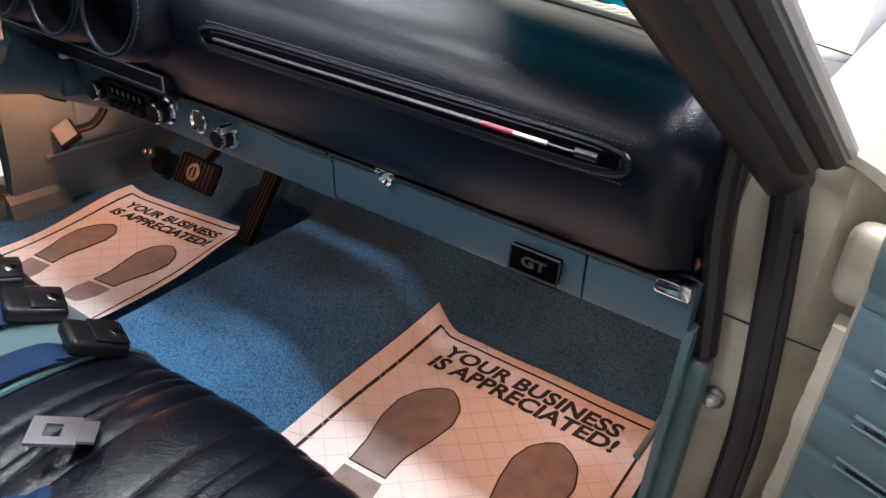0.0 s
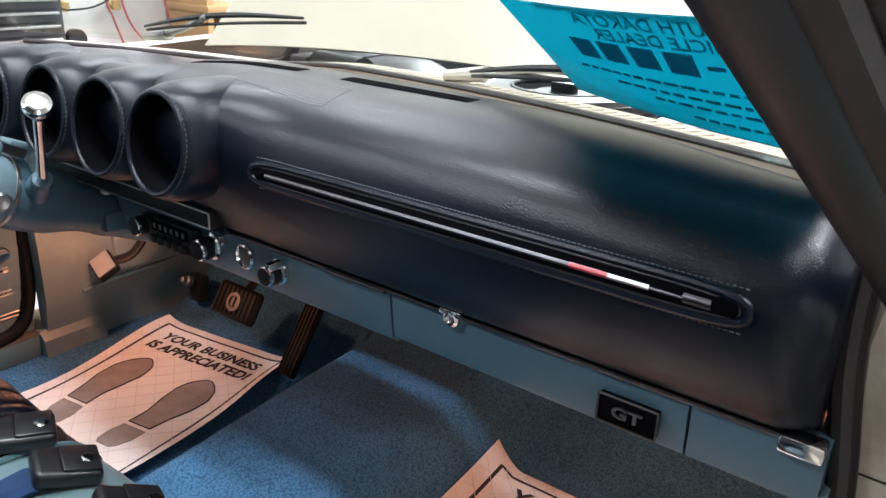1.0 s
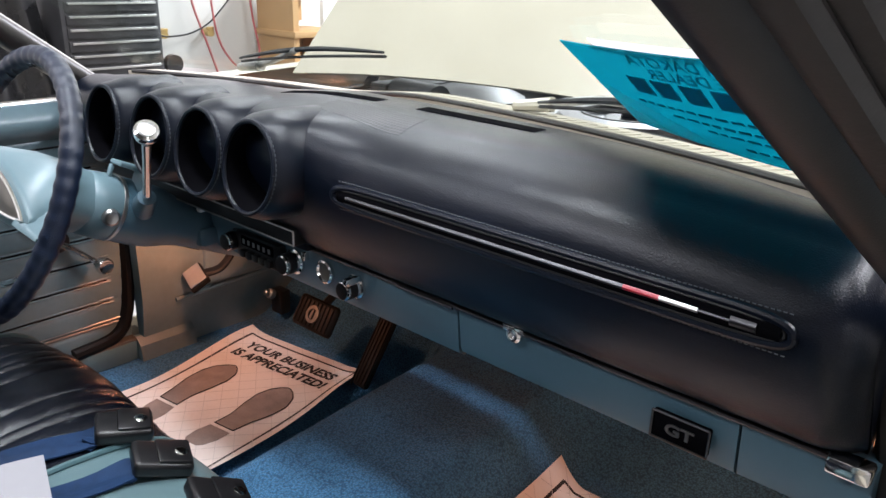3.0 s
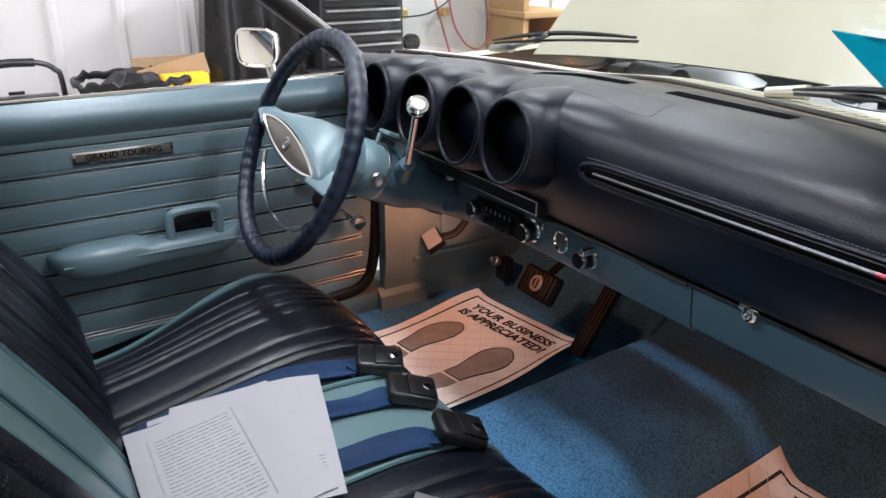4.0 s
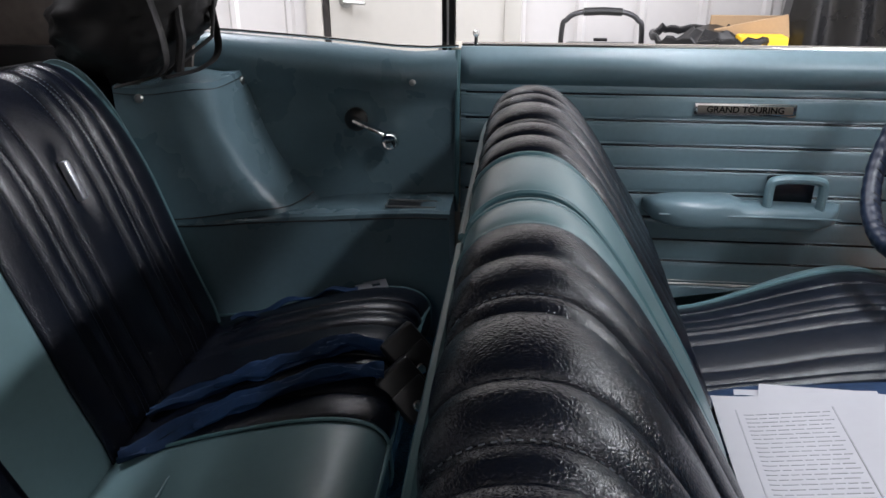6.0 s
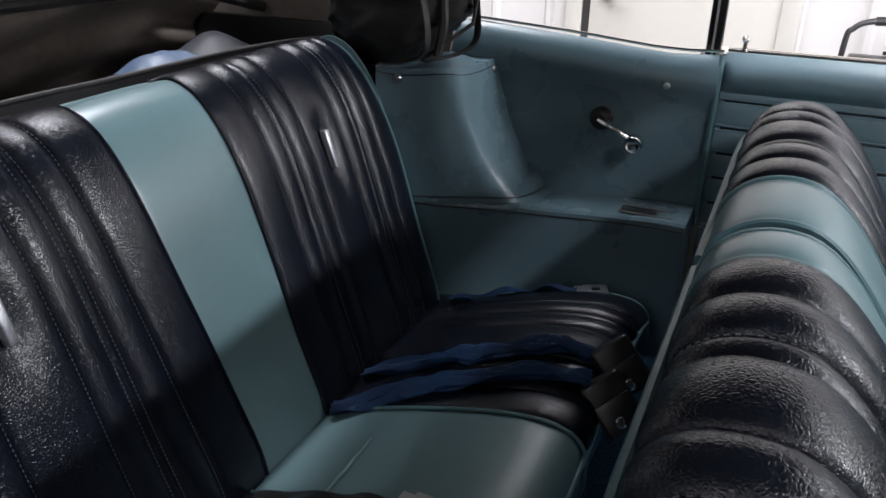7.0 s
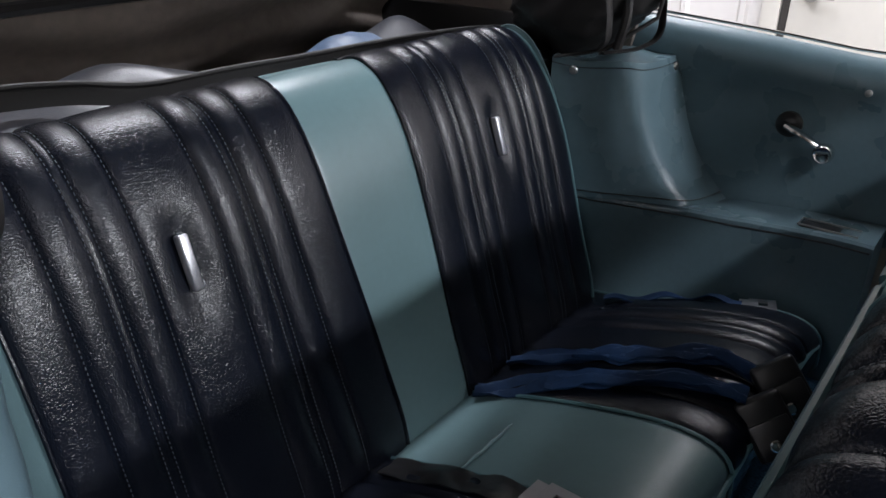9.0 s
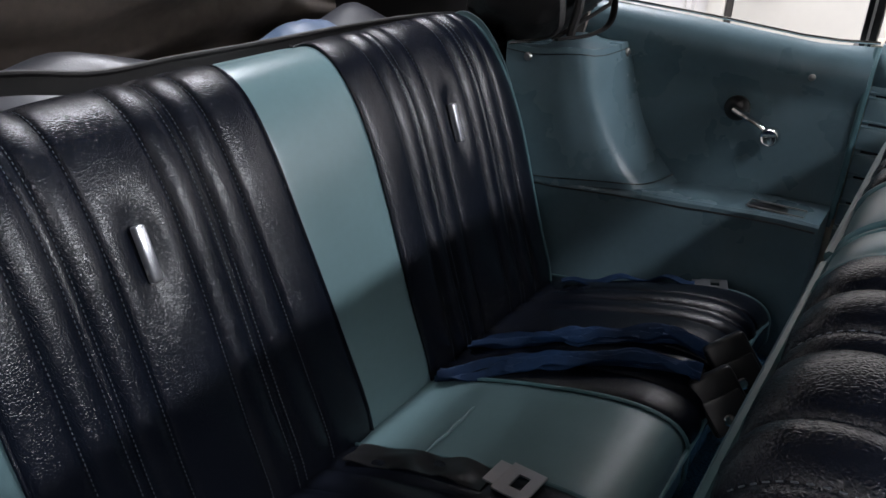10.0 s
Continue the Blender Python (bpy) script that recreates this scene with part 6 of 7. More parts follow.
def rear_top(x, y):
    pts = sorted(rear_cushion_warp(x, a, b) for a, b, w in REAR_CUSHION if w > 0.3)
    return lerp_line(pts, y)


def webbing(points, width, height, name, parent, mat, ripple=0.004, lift=0.010, seed=0.0, label="", fold=0.0):
    """A flat strap lying along plan points on a surface."""
    path = smooth_path([(x, y, 0) for x, y in points], 8)
    n = len(path)

    def strip(u, v, h=0.0):
        k = min(n - 1, int(round(u * (n - 1))))
        p = path[k]
        d = (path[min(k + 1, n - 1)] - path[max(k - 1, 0)]).normalized()
        side = Vector((-d.y, d.x, 0))
        q = p + side * width * (v - 0.5)
        z = height(q.x, q.y) + lift + ripple * math.sin(u * 17 + seed) + ripple * 0.7 * math.sin(v * 5 + u * 11 + seed) + 0.002 * noise.noise(Vector((u * 8, v * 3, seed))) + fold * math.sin(v * 10 + 3 * math.sin(u * 7 + seed)) + fold * noise.noise(Vector((u * 12, v * 5, seed + 4)))
        return Vector((q.x, q.y, z + h))
    us = [i / (n - 1) for i in range(n)]
    return part(name, shell(lambda u, v: strip(u, v), lambda u, v: strip(u, v, -0.0025), us, 14), mat, parent, label)


def facing(place, along, outward):
    """A turn whose y axis runs along one direction and whose z axis looks outward."""
    y = Vector(along).normalized()
    z = Vector(outward)
    z = (z - y * z.dot(y)).normalized()
    x = y.cross(z)
    return Matrix.Translation(place) @ Matrix((x, y, z)).transposed().to_4x4()


def buckle(parent, place, heading, tilt=0.0, roll=0.0, lid=True, size=1.0, m=None):
    m = m if m is not None else Matrix.Translation(place) @ Matrix.Rotation(radians(heading), 4, "Z") @ Matrix.Rotation(radians(tilt), 4, "X") @ Matrix.Rotation(radians(roll), 4, "Y")
    w, l, h = 0.027 * size, 0.037 * size, 0.011 * size
    b = part("buckle", rbox((-w, -l, -h), (w, l, h), 0.007, 3, m), BLACK, parent, "black plastic belt buckle")
    part("buckle_lid", rbox((-w * 0.86, -l * 0.25, h * 0.9), (w * 0.86, l * 0.92, h * 1.35), 0.003, 2, m), BLACK, b)
    part("buckle_button", lathe([(0.0085, h), (0.0085, h * 1.5), (0.006, h * 1.62), (0.003, h * 1.6)], m @ Matrix.Translation((0.004, l * 0.55, 0)), 18), CHROME, b, "round chrome badge button")
    return b


def tongue(parent, place, heading, tilt=0.0, roll=0.0):
    m = Matrix.Translation(place) @ Matrix.Rotation(radians(heading), 4, "Z") @ Matrix.Rotation(radians(tilt), 4, "X") @ Matrix.Rotation(radians(roll), 4, "Y")
    bm = bmesh.new()
    for lo, hi in (((-0.026, -0.020, -0.0015), (-0.012, 0.026, 0.0015)), ((0.012, -0.020, -0.0015), (0.026, 0.026, 0.0015)), ((-0.012, 0.012, -0.0015), (0.012, 0.026, 0.0015)), ((-0.012, -0.020, -0.0015), (0.012, -0.004, 0.0015))):
        rbox(lo, hi, 0, m=None, bm=bm)
    bmesh.ops.transform(bm, matrix=m, verts=bm.verts[:])
    t = part("belt_tongue", bm, TONGUE, parent, "bright metal belt tongue", smooth=False)
    part("tongue_stem", rbox((-0.020, -0.036, -0.0014), (0.020, -0.0202, 0.0014), 0, m=m), TONGUE, t, smooth=False)
    return t


def front_belts():
    for k, (path, bx, by, head, lab) in enumerate((
            ([(-0.165, -0.60), (-0.160, -0.42), (-0.138, -0.26)], -0.120, -0.215, -24, 0),
            ([(-0.060, -0.60), (-0.045, -0.40), (-0.030, -0.26)], -0.018, -0.215, -20, 0),
            ([(0.060, -0.60), (0.070, -0.42), (0.085, -0.26)], 0.097, -0.205, -14, 0))):
        b = thing("seat_belt", (bx, by, 0.53), "blue lap belt with black buckle lying across the front cushion", "seat belt", "front seat belts")
        webbing(path + [(bx - 0.004, by - 0.03)], 0.046, seat_top, "strap", b, BELT, 0.003, 0.010 + 0.002 * k, k * 1.7, "blue woven webbing")
        buckle(b, (bx, by, seat_top(bx, by) + 0.022), head, -8 - 10 * k, 6, True)
    b = thing("seat_belt", (0.30, -0.33, 0.53), "blue lap belt with bright tongue lying on the passenger cushion", "seat belt", "front seat belts")
    webbing([(0.50, -0.62), (0.39, -0.50), (0.275, -0.385)], 0.046, seat_top, "strap", b, BELT, 0.004, 0.016, 3.0, "blue woven webbing")
    tongue(b, (0.240, -0.332, seat_top(0.240, -0.332) + 0.028), -42 + 180, 10, 12)


front_belts()


def rear_belts():
    for k, (x, y, z, pts, lab) in enumerate((
            (-0.262, -1.022, 0.475, [(-0.190, -1.43), (-0.215, -1.33), (-0.235, -1.24), (-0.262, -1.15), (-0.272, -1.065)], "crumpled blue rear belt with black buckle over the cushion's edge"),
            (-0.195, -1.018, 0.455, [(-0.090, -1.43), (-0.130, -1.33), (-0.160, -1.24), (-0.190, -1.15), (-0.205, -1.062)], "blue rear belt with black buckle beside the teal stripe"))):
        b = thing("seat_belt", (x, -1.2, 0.45), lab, "seat belt", "rear seat belts")
        webbing(pts, 0.040, rear_top, "strap", b, BELT, 0.003, 0.013, 0.4 + 2 * k, "blue woven webbing", 0.006)
        webbing([(p + 0.014, q + 0.01) for p, q in pts[1:]], 0.022, rear_top, "strap_fold", b, BELT, 0.003, 0.024, 1.4 + 2 * k, "", 0.005)
        buckle(b, None, 0, m=facing((x, y, z), (0.16, 0.66, -0.73), (0.82, 0.28, 0.50)), size=1.18)
    b = thing("seat_belt", (-0.48, -1.2, 0.45), "navy rear belt with metal tongue along the cushion's outer edge", "seat belt", "rear seat belts")
    webbing([(-0.470, -1.40), (-0.510, -1.32), (-0.538, -1.24), (-0.552, -1.17)], 0.044, rear_top, "strap", b, BELT, 0.006, 0.012, 1.0, "blue woven webbing")
    tongue(b, (-0.560, -1.140, rear_top(-0.545, -1.14) + 0.002), 18, 6, -10)
    b = thing("seat_belt", (0.12, -1.2, 0.45), "black rear belt with metal tongue beside the stripe", "seat belt", "rear seat belts")
    webbing([(0.13, -1.42), (0.125, -1.30), (0.128, -1.20)], 0.044, rear_top, "strap", b, BLACK, 0.003, 0.010, 1.0, "black woven webbing")
    tongue(b, (0.126, -1.165, rear_top(0.126, -1.165) + 0.014), -4, 4, 0)


rear_belts()


# ---- papers on the front seat ----
def papers():
    def page(name, x, y, turn, w, d, lift, lab, lines, curl=0.0, faint=0):
        c, sn = math.cos(radians(turn)), math.sin(radians(turn))

        def at(px, py, h=0.0):
            gx, gy = x + px * c - py * sn, y + px * sn + py * c
            return Vector((gx, gy, lerp_line([(-0.70, 0.492), (-0.56, 0.497), (-0.42, 0.520), (-0.36, 0.524), (-0.28, 0.516)], gy) + lift + curl * max(0.0, (px / w + py / d)) ** 3 + 0.003 * math.sin(gx * 9) + h))
        p = thing(name, (x, y, 0.54), lab, "paper", "papers on the seat")
        sh = part("sheet", shell(lambda u, v: at((u - 0.5) * w, (v - 0.5) * d), lambda u, v: at((u - 0.5) * w, (v - 0.5) * d, -0.0012), 14, 14), SHEET, p)
        rnd = random.Random(int(lift * 1000))
        if lines:
            for rx in (-0.076, 0.040):
                bmx = shell(lambda u, v: at(rx + 0.0017 * (v - 0.5), 0.108 - 0.212 * u, 0.0008), lambda u, v: at(rx + 0.0017 * (v - 0.5), 0.108 - 0.212 * u, 0.0001), 12, 1)
                part("rule", bmx, INK, sh)
            for k in range(lines):
                py = 0.098 - 0.20 * k / lines
                px = -0.068
                while px < 0.030:
                    l = rnd.uniform(0.008, 0.018)
                    l = min(l, 0.034 - px)
                    bmx = shell(lambda u, v: at(px + l * u, py + 0.0015 * (v - 0.5), 0.0007), lambda u, v: at(px + l * u, py + 0.0015 * (v - 0.5), 0.0001), 2, 1)
                    part("text_bar", bmx, INK, sh)
                    px += l + 0.003
        if faint:
            for k in range(faint):
                for q in range(3):
                    a0, y0 = 0.030 + 0.022 * q, -0.060 - 0.0075 * k
                    part("text_bar", shell(lambda u, v: at(a0 + 0.018 * u, y0 + 0.0015 * (v - 0.5), 0.0007), lambda u, v: at(a0 + 0.018 * u, y0 + 0.0015 * (v - 0.5), 0.0001), 2, 1), PALEINK, sh)
        return p
    page("paper_sheet", -0.014, -0.462, 74, 0.216, 0.279, 0.013, "white paper sheet with faint small print on the front seat", 0, 0.004, 7)
    page("paper_sheet", -0.020, -0.478, 80, 0.216, 0.279, 0.008, "white paper sheet under a printed form", 0)
    page("paper_form", -0.006, -0.500, 88, 0.205, 0.279, 0.016, "white printed form with ruled text lines on top", 24)


papers()


# ---- outside the cabin: hood, engine bay, fenders, wipers, sign ----
def hood():
    h = thing("hood", (0, 0.54, 0.86), "ivory painted car hood, propped open", "car hood")

    def skin(u, v, d=0.0):
        x = (-1 + 2 * u) * (0.715 + 0.03 * v)
        crown = 0.042 * (1 - (x / 0.75) ** 2) * (1 - 0.3 * v)
        y = 0.535 + 0.020 * (1 - (x / 0.72) ** 2) + 0.88 * v
        z = 0.876 + crown + 0.97 * v
        d *= 0.2 + 0.8 * min(1.0, v * 6)
        return Vector((x, y + d * 0.74, z - d * 0.67))
    part("outer_skin", shell(lambda u, v: skin(u, v), lambda u, v: skin(u, v, 0.025), 28, 24), IVORY, h, sharp=60)
    for s in (-1, 1):
        part("hood_hinge", tube(smooth_path([(s * 0.60, 0.58, 0.84), (s * 0.58, 0.66, 0.86), (s * 0.60, 0.74, 0.98)]), 0.014, 8), BLACK, h)


def engine_bay():
    bay = thing("engine_bay", (0, 1.0, 0.4), "black engine bay with inner fenders below the hood", "engine bay")
    part("bay_floor", rbox((-0.72, 0.69, 0.40), (0.72, 1.9, 0.50), 0.01), ENGINE, bay)
    for s in (-1, 1):
        part("inner_fender", rbox((min(s * 0.60, s * 0.72), 0.69, 0.45), (max(s * 0.60, s * 0.72), 1.9, 0.84), 0.02), ENGINE, bay)
        part("shock_tower", lathe([(0.16, 0.5), (0.15, 0.80), (0.09, 0.83), (0.03, 0.832)], Matrix.Translation((s * 0.55, 1.0, 0)), 24), ENGINE, bay)
    part("radiator", rbox((-0.45, 1.80, 0.45), (0.45, 1.86, 0.86), 0.01), ENGINE, bay)
    part("radiator_support", rbox((-0.70, 1.86, 0.45), (0.70, 1.92, 0.88), 0.01), ENGINE, bay)
    part("bay_ledge", rbox((-0.72, 0.46, 0.78), (0.72, 0.70, 0.835), 0.01), ENGINE, bay)
    a = thing("air_cleaner", (0.02, 0.86, 0.78), "round chrome air cleaner on top of the engine", "air cleaner")
    m = Matrix.Translation((0.02, 0.86, 0))
    part("lid", lathe([(0.19, 0.80), (0.195, 0.825), (0.185, 0.840), (0.165, 0.836), (0.155, 0.845), (0.115, 0.848), (0.100, 0.832), (0.070, 0.828), (0.060, 0.838), (0.045, 0.838)], m, 48), SPEAR, a, "dulled chrome lid")
    part("wing_nut", rbox((-0.005, 0.845, 0.832), (0.045, 0.875, 0.858), 0.004), BLACK, a)
    part("lid_ring", tube([(0.02 + 0.108 * math.cos(2 * math.pi * k / 40), 0.86 + 0.108 * math.sin(2 * math.pi * k / 40), 0.846) for k in range(41)], 0.004, 6), RUBBER, a)
    part("base_pan", lathe([(0.185, 0.74), (0.185, 0.80), (0.18, 0.805)], m, 40), SPEAR, a)
    for s in (-1, 1):
        v = thing("valve_cover", (s * 0.27, 0.95, 0.70), "chrome ribbed valve cover on the engine", "valve cover", "valve covers")
        part("cover", rbox((s * 0.27 - 0.065, 0.72, 0.70), (s * 0.27 + 0.065, 1.25, 0.79), 0.022, 3), SPEAR, v)
        part("filler_cap", lathe([(0.032, 0.79), (0.032, 0.82), (0.022, 0.828)], Matrix.Translation((s * 0.27, 0.80, 0)), 20), CHROME, v)
    w = thing("wiper_motor", (-0.32, 0.52, 0.80), "black wiper motor on the firewall ledge", "motor")
    part("can", tube([(-0.42, 0.60, 0.862), (-0.28, 0.58, 0.862)], 0.034, 16), ENGINE, w)
    part("bracket", rbox((-0.47, 0.56, 0.83), (-0.42, 0.62, 0.885), 0.006), ENGINE, w)
    for k, (x0, x1, z) in enumerate(((-0.2, 0.1, 0.86), (-0.05, 0.35, 0.85), (0.25, 0.62, 0.85))):
        hz = thing("hose", (x0, 0.55, 0.8), "black rubber hose across the engine bay", "hose", "engine hoses")
        part("tube", tube(smooth_path([(x0, 0.58, 0.82), ((x0 + x1) / 2, 0.60 + 0.03 * k, z), (x1, 0.64, 0.83)]), 0.011, 8), RUBBER, hz)
    bt = thing("battery", (0.47, 0.80, 0.72), "black car battery with grey top in the engine bay", "battery")
    part("case", rbox((0.38, 0.72, 0.62), (0.56, 0.90, 0.81), 0.008), ENGINE, bt)
    part("cap_strip", rbox((0.40, 0.76, 0.81), (0.54, 0.80, 0.83), 0.004), DULL, bt)
    br = thing("coolant_bottle", (-0.1, 0.58, 0.8), "small grey plastic bottle on the firewall ledge", "bottle")
    part("body", rbox((-0.17, 0.55, 0.835), (-0.10, 0.62, 0.868), 0.010), GREYINSERT, br)


def fenders():
    for s in (-1, 1):
        f = thing("fender", (s * 0.86, 1.0, 0.3), "ivory painted front fender beside the open hood", "fender", "front fenders")

        def skin(u, v, d=0.0):
            y = 0.128 + 2.1 * u
            a = math.pi * 0.62 * v
            x = 0.735 + 0.17 * math.sin(min(a, math.pi / 2)) + 0.01 * v
            z = 0.884 + 0.03 * math.sin(2.5 * u) - 0.15 * (1 - math.cos(min(a, math.pi / 2))) - max(0, a - math.pi / 2) * 1.0
            return Vector((s * (x - d), y, z - d * 0.5))
        part("skin", shell(lambda u, v: skin(u, v), lambda u, v: skin(u, v, 0.012), 10, 18), IVORY, f, sharp=60)
    mir = thing("door_mirror", (0.93, -0.05, 0.93), "round chrome mirror on the open passenger door", "mirror")
    m = Matrix.Translation((1.02, 0.20, 0.955)) @ Matrix.Rotation(radians(-80), 4, "X")
    part("mirror_head", lathe([(0.02, -0.04), (0.05, -0.02), (0.06, 0.0), (0.058, 0.004), (0.045, 0.003)], m, 24), CHROME, mir)
    part("mirror_stalk", tube([(1.02, 0.20, 0.93), (1.03, 0.20, 0.866)], [0.010, 0.018], 10), CHROME, mir)


def driver_mirror():
    """Chrome door mirror on its stalk outside the driver's door."""
    d = thing("door_mirror", (-0.83, -0.13, 0.86), "rectangular chrome mirror outside the driver's door", "mirror")
    m = facing((-0.830, -0.134, 0.926), (0, 0, 1), (0.62, -0.78, 0.05))

    def outline(hw, hh, z, n=40, p=4.5):
        out = []
        for k in range(n):
            a = 2 * math.pi * k / n
            c, q = math.cos(a), math.sin(a)
            out.append(m @ Vector((0.68 * hw * math.copysign(abs(c) ** (2 / p), c) * (1 - 0.08 * (q < 0) * abs(q)), 0.82 * hh * math.copysign(abs(q) ** (2 / p), q), z)))
        return out
    head = part("mirror_head", loft([outline(0.040, 0.026, -0.038), outline(0.058, 0.040, -0.028), outline(0.067, 0.047, -0.008), outline(0.070, 0.050, 0.004), outline(0.068, 0.048, 0.008), outline(0.064, 0.044, 0.006)]), CHROME, d, "chrome mirror housing")
    part("mirror_glass", loft([outline(0.0635, 0.0435, 0.0055), outline(0.0635, 0.0435, 0.0075)]), MIRROR, head)
    rim = outline(0.068, 0.048, 0.008)
    part("mirror_rim", tube(rim + rim[:1], 0.003, 6), CHROME, head)
    part("mirror_stalk", tube(smooth_path([(-0.845, -0.115, 0.915), (-0.845, -0.105, 0.890), (-0.835, -0.100, 0.850)]), 0.011, 10), CHROME, d)
    part("mirror_foot", rbox((-0.860, -0.135, 0.842), (-0.806, -0.065, 0.856), 0.006), CHROME, d)


def wipers():
    for (px, py, pz), (ax, ay, az), (bx, by, bz), mid in (
            ((-0.41, 0.230, 0.930), (-0.425, 0.205, 0.962), (-0.020, 0.178, 1.008), (-0.24, 0.190, 0.992)),
            ((0.205, 0.262, 0.936), (0.215, 0.232, 0.962), (0.56, 0.100, 1.000), (0.40, 0.150, 0.992))):
        w = thing("wiper", (px, py, pz - 0.02), "black and steel windshield wiper resting on the glass", "wiper", "windshield wipers")
        part("pivot_cap", tube([(px - 0.045, py - 0.006, pz + 0.012), (px + 0.012, py, pz + 0.020)], [0.009, 0.013], 10, squash=0.8), IVORY if px > 0 else DULL, w, "painted pivot cap")
        part("arm", tube(smooth_path([(px, py, pz + 0.018), (px * 0.6 + mid[0] * 0.4, py - 0.008, pz + 0.035), mid]), 0.0055, 8), DULL, w)
        a, b = Vector((ax, ay, az)), Vector((bx, by, bz))
        pts = [a.lerp(b, k / 12) + Vector((0, 0, 0.010 * math.sin(math.pi * k / 12))) for k in range(13)]
        part("blade_spine", tube(pts, [0.0022 + 0.0024 * math.sin(math.pi * k / 12) for k in range(13)], 6), BLACK, w)
        part("rubber_blade", tube([a.lerp(b, k / 12) + Vector((0, 0.004, -0.006 + 0.004 * math.sin(math.pi * k / 12))) for k in range(13)], 0.0026, 6), RUBBER, w)


def dealer_sign():
    tl, bl = Vector((0.395, 0.002, 1.064)), Vector((0.399, 0.158, 0.973))
    right_way = (Vector((0.619, 0.113, 0.960)) - bl)
    s = thing("dealer_card", bl, "turquoise dealer card taped inside the windshield, seen from behind", "sign")
    tr, br = tl + right_way * 1.22 + Vector((0, -0.010, 0.022)), bl + right_way * 1.22

    def at(u, v, h=0.0):
        p = bl.lerp(br, u).lerp(tl.lerp(tr, u), v)
        return p + Vector((0, -0.5, -0.86)) * h + Vector((0, -0.004, -0.004)) * math.sin(math.pi * u)
    card = part("card", shell(lambda u, v: at(u, v), lambda u, v: at(u, v, -0.0012), 12, 8), SIGN, s)
    part("backing_sheet", shell(lambda u, v: at(0.14 + 0.86 * u, 0.97 + 0.07 * v, -0.003), lambda u, v: at(0.14 + 0.86 * u, 0.97 + 0.07 * v, -0.004), 8, 2), BACKSHEET, s, "white sheet behind the card")
    part("backing_sheet", shell(lambda u, v: at(0.20 + 0.80 * u, 0.02 - 0.045 * v, -0.003), lambda u, v: at(0.20 + 0.80 * u, 0.02 - 0.045 * v, -0.004), 8, 2), BACKSHEET, s)
    wide = (br - bl).length
    tall = (tl - bl).length

    def word(text, u, v, size, bold=0.0003):
        bm = letters(text, size, lambda p: at(u - 0.74 * p.x / wide, v + p.y / tall, 0.0009 + p.z * 0.2), 0.0002, bold)
        part("lettering", bm, SIGNINK, card, "", False)
    word("SOUTH DAKOTA", 0.520, 0.925, 0.024)
    word("VEHICLE DEALER", 0.565, 0.810, 0.024)
    for u, w, v0, v1 in ((0.20, 0.021, 0.565, 0.735), (0.30, 0.022, 0.565, 0.735), (0.41, 0.023, 0.565, 0.735), (0.525, 0.025, 0.565, 0.735), (0.65, 0.014, 0.635, 0.665), (0.74, 0.032, 0.565, 0.735)):
        part("number_bar", shell(lambda p, q: at(u + p * w / wide, v0 + (v1 - v0) * q, 0.0009), lambda p, q: at(u + p * w / wide, v0 + (v1 - v0) * q, 0.0001), 2, 2), SIGNINK, card)
    rnd = random.Random(4)
    for row, v in enumerate((0.43, 0.33, 0.24, 0.12)):
        u = 0.16 + 0.12 * row
        while u < 0.92:
            w = rnd.uniform(0.02, 0.05)
            part("text_bar", shell(lambda p, q: at(u + p * w, v + 0.022 * q, 0.0009), lambda p, q: at(u + p * w, v + 0.022 * q, 0.0001), 2, 1), SIGNINK, card)
            u += w + 0.015


hood()
engine_bay()
fenders()
driver_mirror()
wipers()
dealer_sign()


